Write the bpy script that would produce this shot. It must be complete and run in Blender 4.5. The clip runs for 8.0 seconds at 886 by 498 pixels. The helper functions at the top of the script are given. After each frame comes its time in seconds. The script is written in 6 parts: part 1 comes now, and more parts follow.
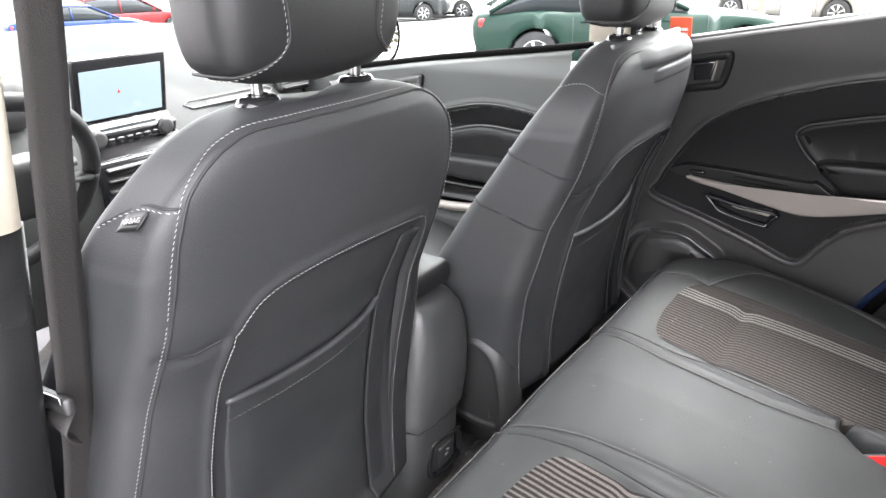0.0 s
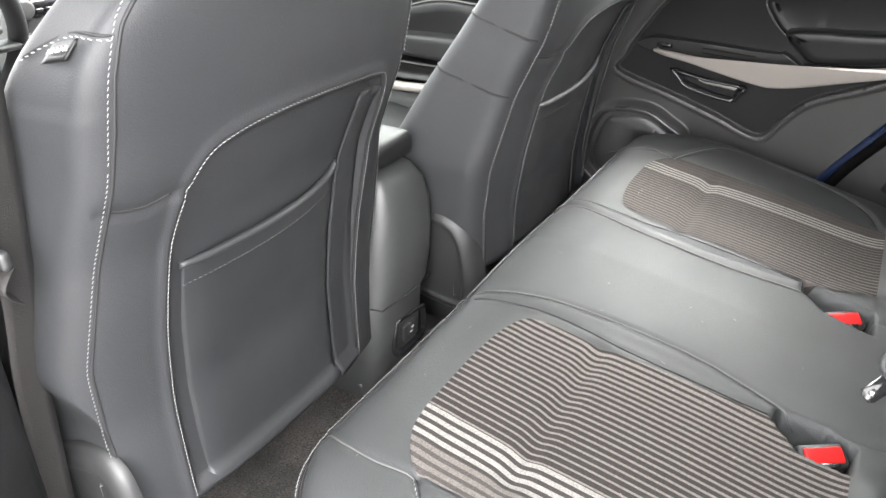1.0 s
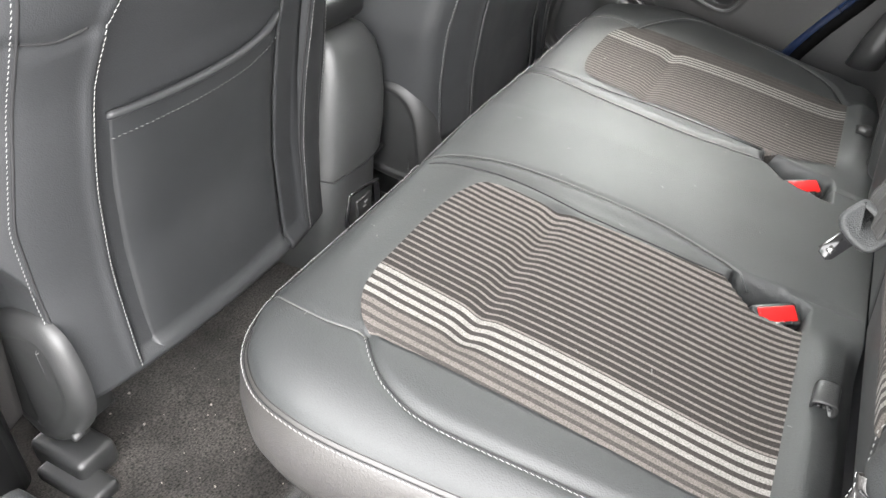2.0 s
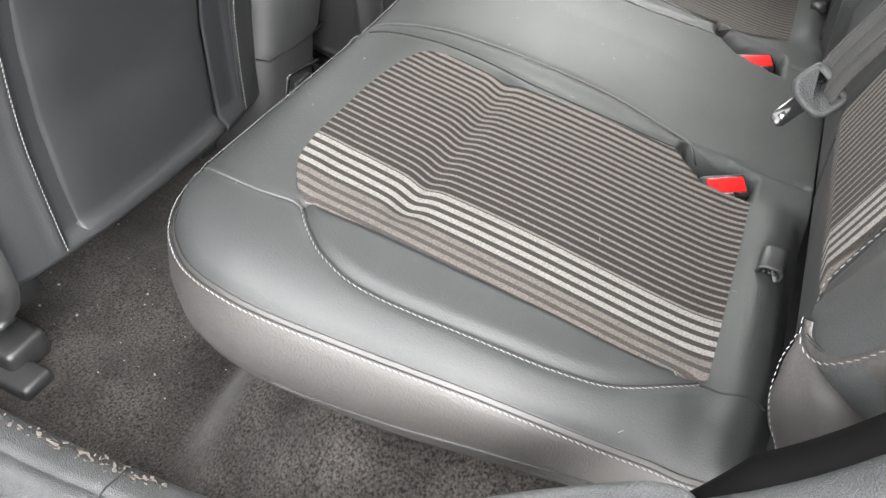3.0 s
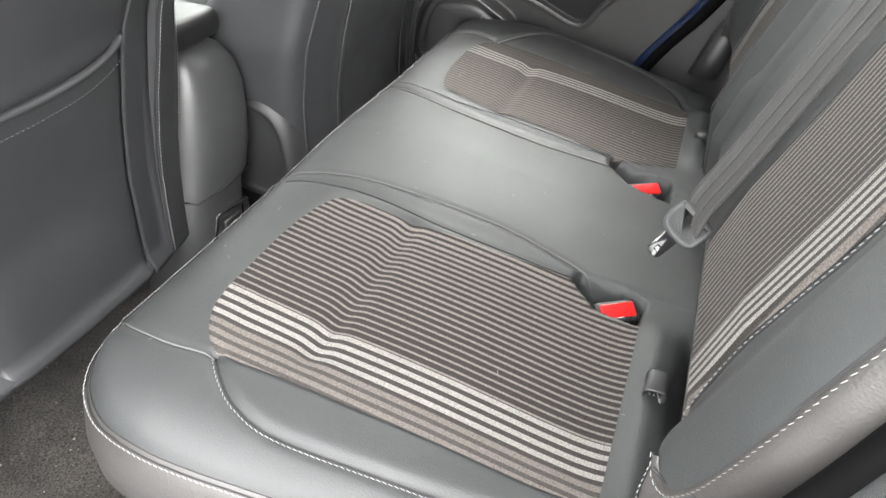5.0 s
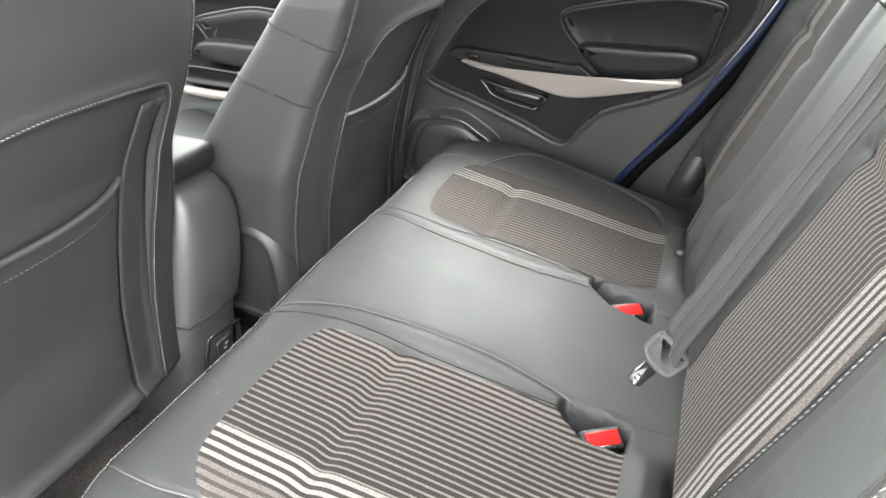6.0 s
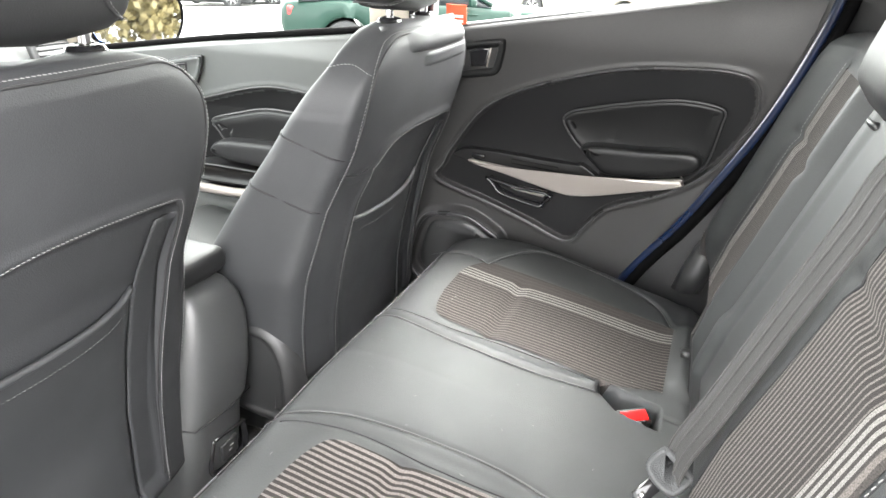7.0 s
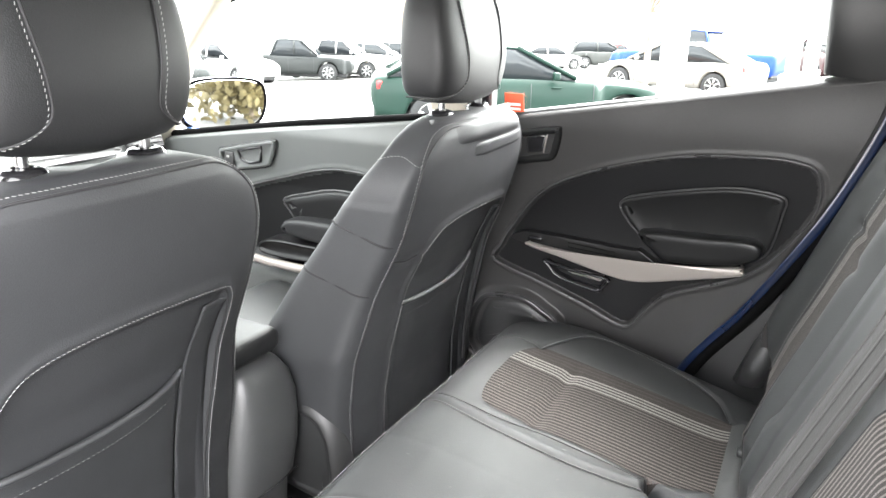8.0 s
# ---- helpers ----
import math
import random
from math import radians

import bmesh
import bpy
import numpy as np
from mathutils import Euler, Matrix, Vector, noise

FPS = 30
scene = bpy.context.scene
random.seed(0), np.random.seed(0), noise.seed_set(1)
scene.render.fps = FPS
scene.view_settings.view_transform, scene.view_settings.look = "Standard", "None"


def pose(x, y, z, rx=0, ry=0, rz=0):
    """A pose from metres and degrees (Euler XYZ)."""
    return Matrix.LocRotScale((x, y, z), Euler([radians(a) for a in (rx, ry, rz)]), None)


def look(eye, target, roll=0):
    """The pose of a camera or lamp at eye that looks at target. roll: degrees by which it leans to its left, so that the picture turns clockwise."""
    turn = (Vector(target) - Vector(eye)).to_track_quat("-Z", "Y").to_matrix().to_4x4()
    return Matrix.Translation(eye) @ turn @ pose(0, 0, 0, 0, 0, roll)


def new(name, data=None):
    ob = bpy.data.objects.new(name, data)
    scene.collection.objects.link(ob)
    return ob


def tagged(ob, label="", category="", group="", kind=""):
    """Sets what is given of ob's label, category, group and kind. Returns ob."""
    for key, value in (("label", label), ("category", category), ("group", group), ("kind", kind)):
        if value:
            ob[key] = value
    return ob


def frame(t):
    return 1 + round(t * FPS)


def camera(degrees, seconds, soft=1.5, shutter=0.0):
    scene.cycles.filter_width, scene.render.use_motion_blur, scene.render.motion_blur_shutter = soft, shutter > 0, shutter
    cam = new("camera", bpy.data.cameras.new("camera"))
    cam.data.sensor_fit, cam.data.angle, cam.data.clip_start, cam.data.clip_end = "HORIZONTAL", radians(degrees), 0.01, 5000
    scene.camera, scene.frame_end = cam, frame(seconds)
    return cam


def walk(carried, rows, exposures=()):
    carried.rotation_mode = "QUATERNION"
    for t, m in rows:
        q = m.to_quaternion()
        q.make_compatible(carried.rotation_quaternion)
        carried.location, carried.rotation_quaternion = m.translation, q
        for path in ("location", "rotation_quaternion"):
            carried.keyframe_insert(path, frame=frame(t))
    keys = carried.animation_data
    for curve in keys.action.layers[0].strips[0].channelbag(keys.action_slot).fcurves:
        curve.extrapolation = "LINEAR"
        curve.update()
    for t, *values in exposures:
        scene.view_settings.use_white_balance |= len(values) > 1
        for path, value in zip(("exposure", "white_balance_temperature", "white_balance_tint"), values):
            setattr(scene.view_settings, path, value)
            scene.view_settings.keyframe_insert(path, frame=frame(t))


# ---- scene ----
cam = camera(62.2, 8.0)
METRES, EYE, TILT, LEAN, TURN = 0.5, 1.37, -20.3, 0.0, -57.0
ROWS = [
    (0.0, 0.0, 0.0, 0.0, 0.0, 0.0, -0.0),
    (0.5, -0.0253, 0.0491, -0.0802, -1.86, -3.63, 0.74),
    (1.0, -0.0164, 0.0795, -0.132, -3.33, -7.03, 0.69),
    (1.5, -0.0087, 0.1132, -0.1876, -4.96, -10.8, 0.39),
    (2.0, -0.0031, 0.1464, -0.2406, -6.58, -14.84, 0.03),
    (3.5, 0.0446, 0.1866, -0.3573, -11.41, -23.24, -0.28),
    (4.0, 0.0718, 0.1506, -0.3022, -12.74, -20.98, 0.12),
    (4.5, 0.0952, 0.1122, -0.2651, -13.66, -17.66, 0.59),
    (6.0, 0.1293, 0.0421, -0.1255, -14.82, -6.78, 1.76),
    (6.5, 0.1404, 0.0315, -0.0759, -14.61, -3.81, 1.94),
    (7.0, 0.1545, 0.0095, -0.0309, -13.75, -0.89, 1.86),
    (7.5, 0.192, -0.0087, 0.0034, -11.56, 1.98, 1.38),
    (8.0, 0.2789, -0.0503, 0.0346, -7.2, 4.41, 0.39),
]
BASE = Matrix.Translation((-1.0, 0, 0)) @ pose(0, 0, 0, 0, 1.9, 0) @ pose(0, 0, 0, 0, 0, 1.1) @ pose(0, 0, EYE, TILT, LEAN, TURN)
walk(cam, [(t, BASE @ pose(METRES * x, METRES * y, METRES * z, 90 + pitch, roll, yaw)) for t, x, y, z, yaw, pitch, roll in ROWS],
     exposures=((0.0, 5.12, 6550, 15), (0.5, 5.45, 6600, 13), (1.0, 5.57, 6650, 12), (2.0, 5.54, 6700, 11), (3.5, 5.21, 6700, 11), (4.5, 5.32, 6700, 11),
                (6.0, 5.67, 6700, 11), (6.5, 5.78, 6700, 11), (7.5, 5.70, 6650, 11), (8.0, 5.57, 6600, 12)))


# ---- light ----
world = bpy.data.worlds.new("overcast_sky")
scene.world = world
world.use_nodes = True
wn = world.node_tree.nodes
sky = wn.new("ShaderNodeTexSky")
sky.sky_type = "NISHITA"
sky.sun_disc = False
sky.sun_elevation, sky.sun_rotation = radians(58), radians(108)
sky.air_density, sky.dust_density, sky.ozone_density = 1.0, 3.0, 1.0
haze = wn.new("ShaderNodeHueSaturation")
haze.inputs["Saturation"].default_value = 0.06
world.node_tree.links.new(sky.outputs[0], haze.inputs["Color"])
where = wn.new("ShaderNodeTexCoord")
axes = wn.new("ShaderNodeSeparateXYZ")
rise = wn.new("ShaderNodeMapRange")
rise.inputs["From Min"].default_value, rise.inputs["From Max"].default_value = 0.0, 1.0
rise.inputs["To Min"].default_value, rise.inputs["To Max"].default_value = 0.95, 1.15
cloud = wn.new("ShaderNodeVectorMath")
cloud.operation = "SCALE"
world.node_tree.links.new(where.outputs["Generated"], axes.inputs[0])
world.node_tree.links.new(axes.outputs[2], rise.inputs["Value"])
world.node_tree.links.new(haze.outputs[0], cloud.inputs[0])
world.node_tree.links.new(rise.outputs[0], cloud.inputs["Scale"])
world.node_tree.links.new(cloud.outputs[0], wn["Background"].inputs["Color"])
wn["Background"].inputs["Strength"].default_value = 0.15
sun = new("sun", bpy.data.lights.new("sun", "SUN"))
sun.data.energy, sun.data.angle, sun.data.color = 0.2, radians(90), (1.0, 0.97, 0.93)
sun.matrix_world = look((4.8, -1.6, 5.2), (0, 0, 0))
scene.view_settings.exposure = 4.8


# ---- materials ----
def material(name, colour, rough=0.5, metal=0.0, vary=0.25, grain=0.0, grain_size=400.0, bump=0.0, bump_size=600.0, crease=0.0,
             spec=0.5, sheen=0.0, stain=3.0, coat=0.0, rough_vary=0.1):
    m = bpy.data.materials.new(name)
    m.use_nodes = True
    t = m.node_tree
    b = t.nodes["Principled BSDF"]
    co = t.nodes.new("ShaderNodeTexCoord")

    def noise_tex(scale, detail=4.0):
        n = t.nodes.new("ShaderNodeTexNoise")
        n.inputs["Scale"].default_value, n.inputs["Detail"].default_value = scale, detail
        t.links.new(co.outputs["Object"], n.inputs["Vector"])
        return n.outputs["Fac"]

    def scaled(out, lo, hi):
        r = t.nodes.new("ShaderNodeMapRange")
        r.inputs["From Min"].default_value, r.inputs["From Max"].default_value = 0.3, 0.7
        r.inputs["To Min"].default_value, r.inputs["To Max"].default_value = lo, hi
        t.links.new(out, r.inputs["Value"])
        return r.outputs[0]

    value = scaled(noise_tex(stain), 1 - vary, 1 + vary)
    if grain:
        mul = t.nodes.new("ShaderNodeMath")
        mul.operation = "MULTIPLY"
        t.links.new(value, mul.inputs[0])
        t.links.new(scaled(noise_tex(grain_size, 2.0), 1 - grain, 1 + grain), mul.inputs[1])
        value = mul.outputs[0]
    mix = t.nodes.new("ShaderNodeVectorMath")
    mix.operation = "SCALE"
    mix.inputs[0].default_value = colour
    t.links.new(value, mix.inputs["Scale"])
    t.links.new(mix.outputs[0], b.inputs["Base Color"])
    t.links.new(scaled(noise_tex(stain * 2.3), rough - rough_vary, rough + rough_vary), b.inputs["Roughness"])
    b.inputs["Metallic"].default_value = metal
    b.inputs["Specular IOR Level"].default_value = spec
    b.inputs["Sheen Weight"].default_value = sheen
    b.inputs["Coat Weight"].default_value = coat
    if bump:
        v = t.nodes.new("ShaderNodeTexVoronoi")
        v.inputs["Scale"].default_value = bump_size
        t.links.new(co.outputs["Object"], v.inputs["Vector"])
        bp = t.nodes.new("ShaderNodeBump")
        bp.inputs["Strength"].default_value, bp.inputs["Distance"].default_value = bump, 0.0005
        t.links.new(v.outputs["Distance"], bp.inputs["Height"])
        if crease:
            soft = t.nodes.new("ShaderNodeBump")
            soft.inputs["Strength"].default_value, soft.inputs["Distance"].default_value = crease, 0.0012
            t.links.new(noise_tex(330.0, 2.0), soft.inputs["Height"])
            t.links.new(soft.outputs[0], bp.inputs["Normal"])
        t.links.new(bp.outputs[0], b.inputs["Normal"])
    return m


def striped(name, side, start=0.4185, pitch=0.0125, rim=(0.098, 0.088, 0.081), pale=(0.112, 0.101, 0.094), fill=0.74):
    """Woven seat cloth: stripes along the car, by the distance from the car's middle."""
    m = bpy.data.materials.new(name)
    m.use_nodes = True
    t = m.node_tree
    b = t.nodes["Principled BSDF"]
    co = t.nodes.new("ShaderNodeTexCoord")
    sep = t.nodes.new("ShaderNodeSeparateXYZ")
    t.links.new(co.outputs["Object"], sep.inputs[0])

    def calc(op, a, c=0.0, d=0.0):
        n = t.nodes.new("ShaderNodeMath")
        n.operation = op
        for i, v in enumerate((a, c, d)):
            if isinstance(v, (int, float)):
                n.inputs[i].default_value = v
            else:
                t.links.new(v, n.inputs[i])
        return n.outputs[0]

    def blend(f, a, c):
        n = t.nodes.new("ShaderNodeMix")
        n.data_type = "RGBA"
        t.links.new(f, n.inputs["Factor"])
        for k, v in (("A", a), ("B", c)):
            sock = [s for s in n.inputs if s.name == k and s.type == "RGBA"][0]
            if isinstance(v, tuple):
                sock.default_value = (*v, 1)
            else:
                t.links.new(v, sock)
        return [s for s in n.outputs if s.type == "RGBA"][0]

    d = calc("MULTIPLY", sep.outputs[0], side)
    duty = calc("MULTIPLY_ADD", d, -1.1, fill)
    thin = calc("LESS_THAN", calc("FRACT", calc("DIVIDE", calc("SUBTRACT", d, start - 0.3141), 0.0100)), duty)
    wide = calc("LESS_THAN", calc("FRACT", calc("DIVIDE", calc("SUBTRACT", d, start + 4 * pitch), pitch)), 0.55)
    bright = calc("LESS_THAN", calc("FRACT", calc("DIVIDE", calc("SUBTRACT", d, start), pitch)), 0.52)
    base = blend(thin, (0.020, 0.0176, 0.0162), pale)
    outer = blend(wide, (0.040, 0.0360, 0.0336), rim)
    lines = blend(bright, (0.026, 0.0232, 0.0215), (0.168, 0.160, 0.151))
    col = blend(calc("GREATER_THAN", d, start + 3.9 * pitch), base, outer)
    zone = calc("MULTIPLY", calc("GREATER_THAN", d, start), calc("LESS_THAN", d, start + 3.9 * pitch))
    col = blend(zone, col, lines)
    n = t.nodes.new("ShaderNodeTexNoise")
    n.inputs["Scale"].default_value, n.inputs["Detail"].default_value = 750, 2
    t.links.new(co.outputs["Object"], n.inputs["Vector"])
    sc = t.nodes.new("ShaderNodeVectorMath")
    sc.operation = "SCALE"
    t.links.new(col, sc.inputs[0])
    t.links.new(calc("MAXIMUM", calc("MULTIPLY_ADD", n.outputs["Fac"], 1.9, 0.05), 0.3), sc.inputs["Scale"])
    t.links.new(sc.outputs[0], b.inputs["Base Color"])
    b.inputs["Roughness"].default_value, b.inputs["Specular IOR Level"].default_value = 0.9, 0.2
    b.inputs["Sheen Weight"].default_value = 0.02
    bp = t.nodes.new("ShaderNodeBump")
    bp.inputs["Strength"].default_value, bp.inputs["Distance"].default_value = 0.6, 0.0008
    t.links.new(n.outputs["Fac"], bp.inputs["Height"])
    t.links.new(bp.outputs[0], b.inputs["Normal"])
    return m


def window_glass(name, tint=(0.54, 0.575, 0.56)):
    m = bpy.data.materials.new(name)
    m.use_nodes = True
    t = m.node_tree
    t.nodes.remove(t.nodes["Principled BSDF"])
    clear, gloss, mix, fr = (t.nodes.new("ShaderNode" + k) for k in ("BsdfTransparent", "BsdfGlossy", "MixShader", "Fresnel"))
    clear.inputs["Color"].default_value = (*tint, 1)
    gloss.inputs["Roughness"].default_value = 0.0
    fr.inputs["IOR"].default_value = 1.25
    t.links.new(fr.outputs[0], mix.inputs[0])
    t.links.new(clear.outputs[0], mix.inputs[1])
    t.links.new(gloss.outputs[0], mix.inputs[2])
    t.links.new(mix.outputs[0], t.nodes["Material Output"].inputs[0])
    return m


def glow(name, colour, strength):
    m = material(name, tuple(c * 0.05 for c in colour), 0.2)
    b = m.node_tree.nodes["Principled BSDF"]
    b.inputs["Emission Color"].default_value, b.inputs["Emission Strength"].default_value = (*colour, 1), strength
    return m


LEATHER = material("black_leather", (0.0210, 0.0228, 0.0233), 0.59, vary=0.12, grain=0.15, grain_size=1100, bump=0.42, bump_size=640, crease=0.04, spec=0.62, rough_vary=0.05)
LEATHER_FRONT = material("black_seat_leather", (0.0228, 0.0240, 0.0256), 0.56, vary=0.14, grain=0.15, grain_size=1100, bump=0.32, bump_size=640, crease=0.04, spec=0.42, rough_vary=0.07)
LEATHER_SIDE = material("warm_black_leather", (0.0240, 0.0223, 0.0212), 0.52, vary=0.12, grain=0.15, grain_size=1100, bump=0.40, bump_size=560, crease=0.08, spec=0.8, rough_vary=0.05)
LEATHER_PLAIN = material("smooth_black_leather", (0.0100, 0.0104, 0.0111), 0.52, vary=0.12, grain=0.12, grain_size=1000, bump=0.28, bump_size=640, crease=0.04, spec=0.45, rough_vary=0.06)
POCKET_CLOTH = material("pocket_vinyl", (0.0215, 0.0228, 0.0242), 0.52, vary=0.15, bump=0.2, bump_size=900, spec=0.6)
CLOTH_L = striped("striped_cloth", -1.0)
# far insert: the same cloth, its shade put into darker stripe colours
CLOTH_R_SHADED = striped("striped_cloth_mirrored_shaded", 1.0, 0.364, 0.0105, (0.030, 0.026, 0.024), (0.078, 0.069, 0.064), 0.66)
CLOTH_BACK_L = striped("striped_backrest_cloth", -1.0, 0.398, 0.0115, pale=(0.10, 0.090, 0.084), fill=0.70)
# far backrest: same cloth again, stripes darkened for the weaker light there
CLOTH_BACK_R_SHADED = striped("striped_backrest_cloth_mirrored_shaded", 1.0, 0.392, 0.0115, (0.03, 0.026, 0.024), (0.075, 0.067, 0.062), 0.66)
SUEDE = material("soft_side_vinyl", (0.027, 0.025, 0.025), 0.7, vary=0.3, grain=0.15, grain_size=600, stain=14, spec=0.35)
THREAD = material("pale_thread", (0.23, 0.23, 0.225), 0.8, vary=0.1)
DARK_THREAD = material("dark_seam", (0.012, 0.012, 0.013), 0.7, vary=0.1)
PLASTIC = material("dark_grained_plastic", (0.019, 0.0195, 0.0198), 0.42, vary=0.12, grain=0.15, grain_size=900, bump=0.3, bump_size=800, spec=0.65)
PLASTIC_GREY = material("grey_grained_plastic", (0.046, 0.048, 0.049), 0.45, vary=0.28, grain=0.35, grain_size=800, bump=1.0, bump_size=750, spec=0.45, stain=14)
GLOSS_BLACK = material("gloss_black_plastic", (0.012, 0.012, 0.013), 0.16, vary=0.1, rough_vary=0.04)
RUBBER = material("black_rubber", (0.0022, 0.0022, 0.0023), 0.8, vary=0.2, spec=0.05)
CARPET = material("dark_carpet", (0.0225, 0.0203, 0.0186), 0.95, vary=0.45, grain=0.9, grain_size=330, bump=1.0, bump_size=420, stain=14, sheen=0.1, spec=0.2)
SILVER = material("satin_silver_trim", (0.34, 0.31, 0.285), 0.42, metal=0.35, vary=0.05)
CHROME = material("polished_chrome", (0.36, 0.36, 0.36), 0.28, metal=1.0, vary=0.03, rough_vary=0.03)
CREAM = material("cream_trim", (0.50, 0.46, 0.38), 0.75, vary=0.06, bump=0.2, bump_size=500)
HEADLINER = material("headliner_cloth", (0.52, 0.505, 0.47), 0.9, vary=0.06, grain=0.1)
RED = material("red_button", (0.50, 0.012, 0.012), 0.35, vary=0.08)
WEBBING = material("seat_belt_webbing", (0.017, 0.0155, 0.0148), 0.75, vary=0.12, grain=0.25, grain_size=700, bump=0.6, bump_size=700)
WEBBING_GREY = material("grey_seat_belt_webbing", (0.026, 0.0252, 0.0245), 0.6, vary=0.12, grain=0.25, grain_size=700, bump=0.6, bump_size=700, sheen=0.1)
BLUE = material("blue_car_paint", (0.006, 0.035, 0.13), 0.25, vary=0.1, coat=0.6)
DOOR_PAD = material("soft_black_door_pad", (0.0075, 0.0078, 0.0082), 0.36, vary=0.15, bump=0.3, bump_size=700, spec=0.32)
NAVY = material("navy_painted_edge", (0.0015, 0.0072, 0.027), 0.3, vary=0.1, coat=0.5)
# tinted well below clear glass, to dim the bright outdoors behind it
GLASS = window_glass("window_glass")
PRIVACY = window_glass("privacy_glass", (0.10, 0.103, 0.10))


# ---- tools ----
def thing(name, place, label, category, group="", kind=""):
    ob = new(name)
    ob.location = place
    return tagged(ob, label, category, group, kind)


def whole(name, bm, mat, label="", category="", group="", kind="", smooth=True):
    me = bpy.data.meshes.new(name)
    bm.to_mesh(me)
    bm.free()
    me.materials.append(mat)
    me.shade_smooth() if smooth else me.shade_flat()
    return tagged(new(name, me), label, category, group, kind)


def place_of(ob):
    v = Vector(ob.location)
    while ob.parent:
        ob = ob.parent
        v += ob.location
    return v


def part(name, bm, mat, parent, label="", smooth=True):
    """Links a bmesh, in the world's coordinates, as one part of a thing."""
    bm.transform(Matrix.Translation(-place_of(parent)))
    ob = whole(name, bm, mat, label, smooth=smooth)
    ob.parent = parent
    return ob


def spline(pts, n=12, closed=False):
    """A Catmull-Rom curve through the points."""
    p = [Vector(q) for q in pts]
    k = len(p)
    out = []
    for i in range(k if closed else k - 1):
        if closed:
            a, b, c, d = p[i - 1], p[i], p[(i + 1) % k], p[(i + 2) % k]
        else:
            a, b, c, d = p[max(i - 1, 0)], p[i], p[i + 1], p[min(i + 2, k - 1)]
        for j in range(n):
            s = j / n
            out.append(0.5 * (2 * b + (c - a) * s + (2 * a - 5 * b + 4 * c - d) * s * s + (3 * b - a - 3 * c + d) * s ** 3))
    if not closed:
        out.append(p[-1])
    return out


def resample(pts, step):
    out, carry = [], 0.0
    for a, b in zip(pts, pts[1:]):
        length = (b - a).length
        s = carry
        while s < length:
            out.append((a.lerp(b, s / length), (b - a).normalized()))
            s += step
        carry = s - length
    return out


def sheet(rows):
    """A mesh from a grid of places."""
    bm = bmesh.new()
    v = [[bm.verts.new(p) for p in r] for r in rows]
    for r, s in zip(v, v[1:]):
        for i in range(len(r) - 1):
            bm.faces.new((r[i], r[i + 1], s[i + 1], s[i]))
    return bm


def thick(bm, depth):
    """Gives a sheet a thickness, away from its normals."""
    bm.normal_update()
    bmesh.ops.recalc_face_normals(bm, faces=bm.faces)
    bmesh.ops.solidify(bm, geom=bm.faces[:] , thickness=depth)
    return bm


def loft(rings, cap=True):
    bm = bmesh.new()
    v = [[bm.verts.new(p) for p in r] for r in rings]
    n = len(v[0])
    for r, s in zip(v, v[1:]):
        for i in range(n):
            bm.faces.new((r[i], r[(i + 1) % n], s[(i + 1) % n], s[i]))
    if cap:
        bm.faces.new(v[0][::-1])
        bm.faces.new(v[-1])
    bmesh.ops.recalc_face_normals(bm, faces=bm.faces)
    return bm


def tube(pts, radius, sides=8, flat=1.0, up=Vector((0, 0, 1))):
    """A bar along a line; flat squeezes it along its second axis."""
    pts = [Vector(p) for p in pts]
    rings = []
    for i, p in enumerate(pts):
        d = (pts[min(i + 1, len(pts) - 1)] - pts[max(i - 1, 0)]).normalized()
        u = d.cross(up)
        u = u.normalized() if u.length > 1e-4 else d.orthogonal().normalized()
        w = d.cross(u)
        r = radius[i] if isinstance(radius, (list, tuple)) else radius
        rings.append([p + r * (math.cos(a) * u + flat * math.sin(a) * w) for a in (2 * math.pi * k / sides for k in range(sides))])
    return loft(rings)


def strap(pts, width, side, depth=0.0016):
    """A flat band along a line, as wide as width along side."""
    s = Vector(side).normalized()
    rows = [[p - s * width / 2 + s * width * k / 4 for k in range(5)] for p in map(Vector, pts)]
    return thick(sheet(rows), depth)


def stitches(pts, normal, length=0.0042, gap=0.0018, width=0.00085, high=0.0007, lift=0.0004):
    """Thread along a line: one small rounded bar for each stitch. normal: the surface's, or a function of the place."""
    bm = bmesh.new()
    for p, d in resample([Vector(q) for q in pts], length + gap):
        n = Vector(normal(p) if callable(normal) else normal).normalized()
        s = d.cross(n).normalized()
        n = s.cross(d)
        d = (d + s * 0.22).normalized()
        a = []
        for e, k in ((0, 0.6), (0.25, 1), (0.75, 1), (1, 0.6)):
            c = p + d * length * e + n * lift
            a.append([bm.verts.new(c + q) for q in (s * width * k * 0.5, n * high * k, -s * width * k * 0.5)])
        for r, t in zip(a, a[1:]):
            for i in range(2):
                bm.faces.new((r[i], r[i + 1], t[i + 1], t[i]))
    return bm


def rounded(size, centre, r=0.01, seg=3, turn=None):
    """A box with rounded edges."""
    bm = bmesh.new()
    bmesh.ops.create_cube(bm, size=1.0)
    bmesh.ops.scale(bm, vec=size, verts=bm.verts)
    bmesh.ops.bevel(bm, geom=bm.edges[:], offset=min(r, min(size) * 0.49), segments=seg, profile=0.5, affect="EDGES")
    bm.transform(Matrix.Translation(centre) @ (turn or Matrix()))
    return bm


def joined(*bms):
    out = bms[0]
    for b in bms[1:]:
        me = bpy.data.meshes.new("join")
        b.to_mesh(me)
        b.free()
        out.from_mesh(me)
        bpy.data.meshes.remove(me)
    return out


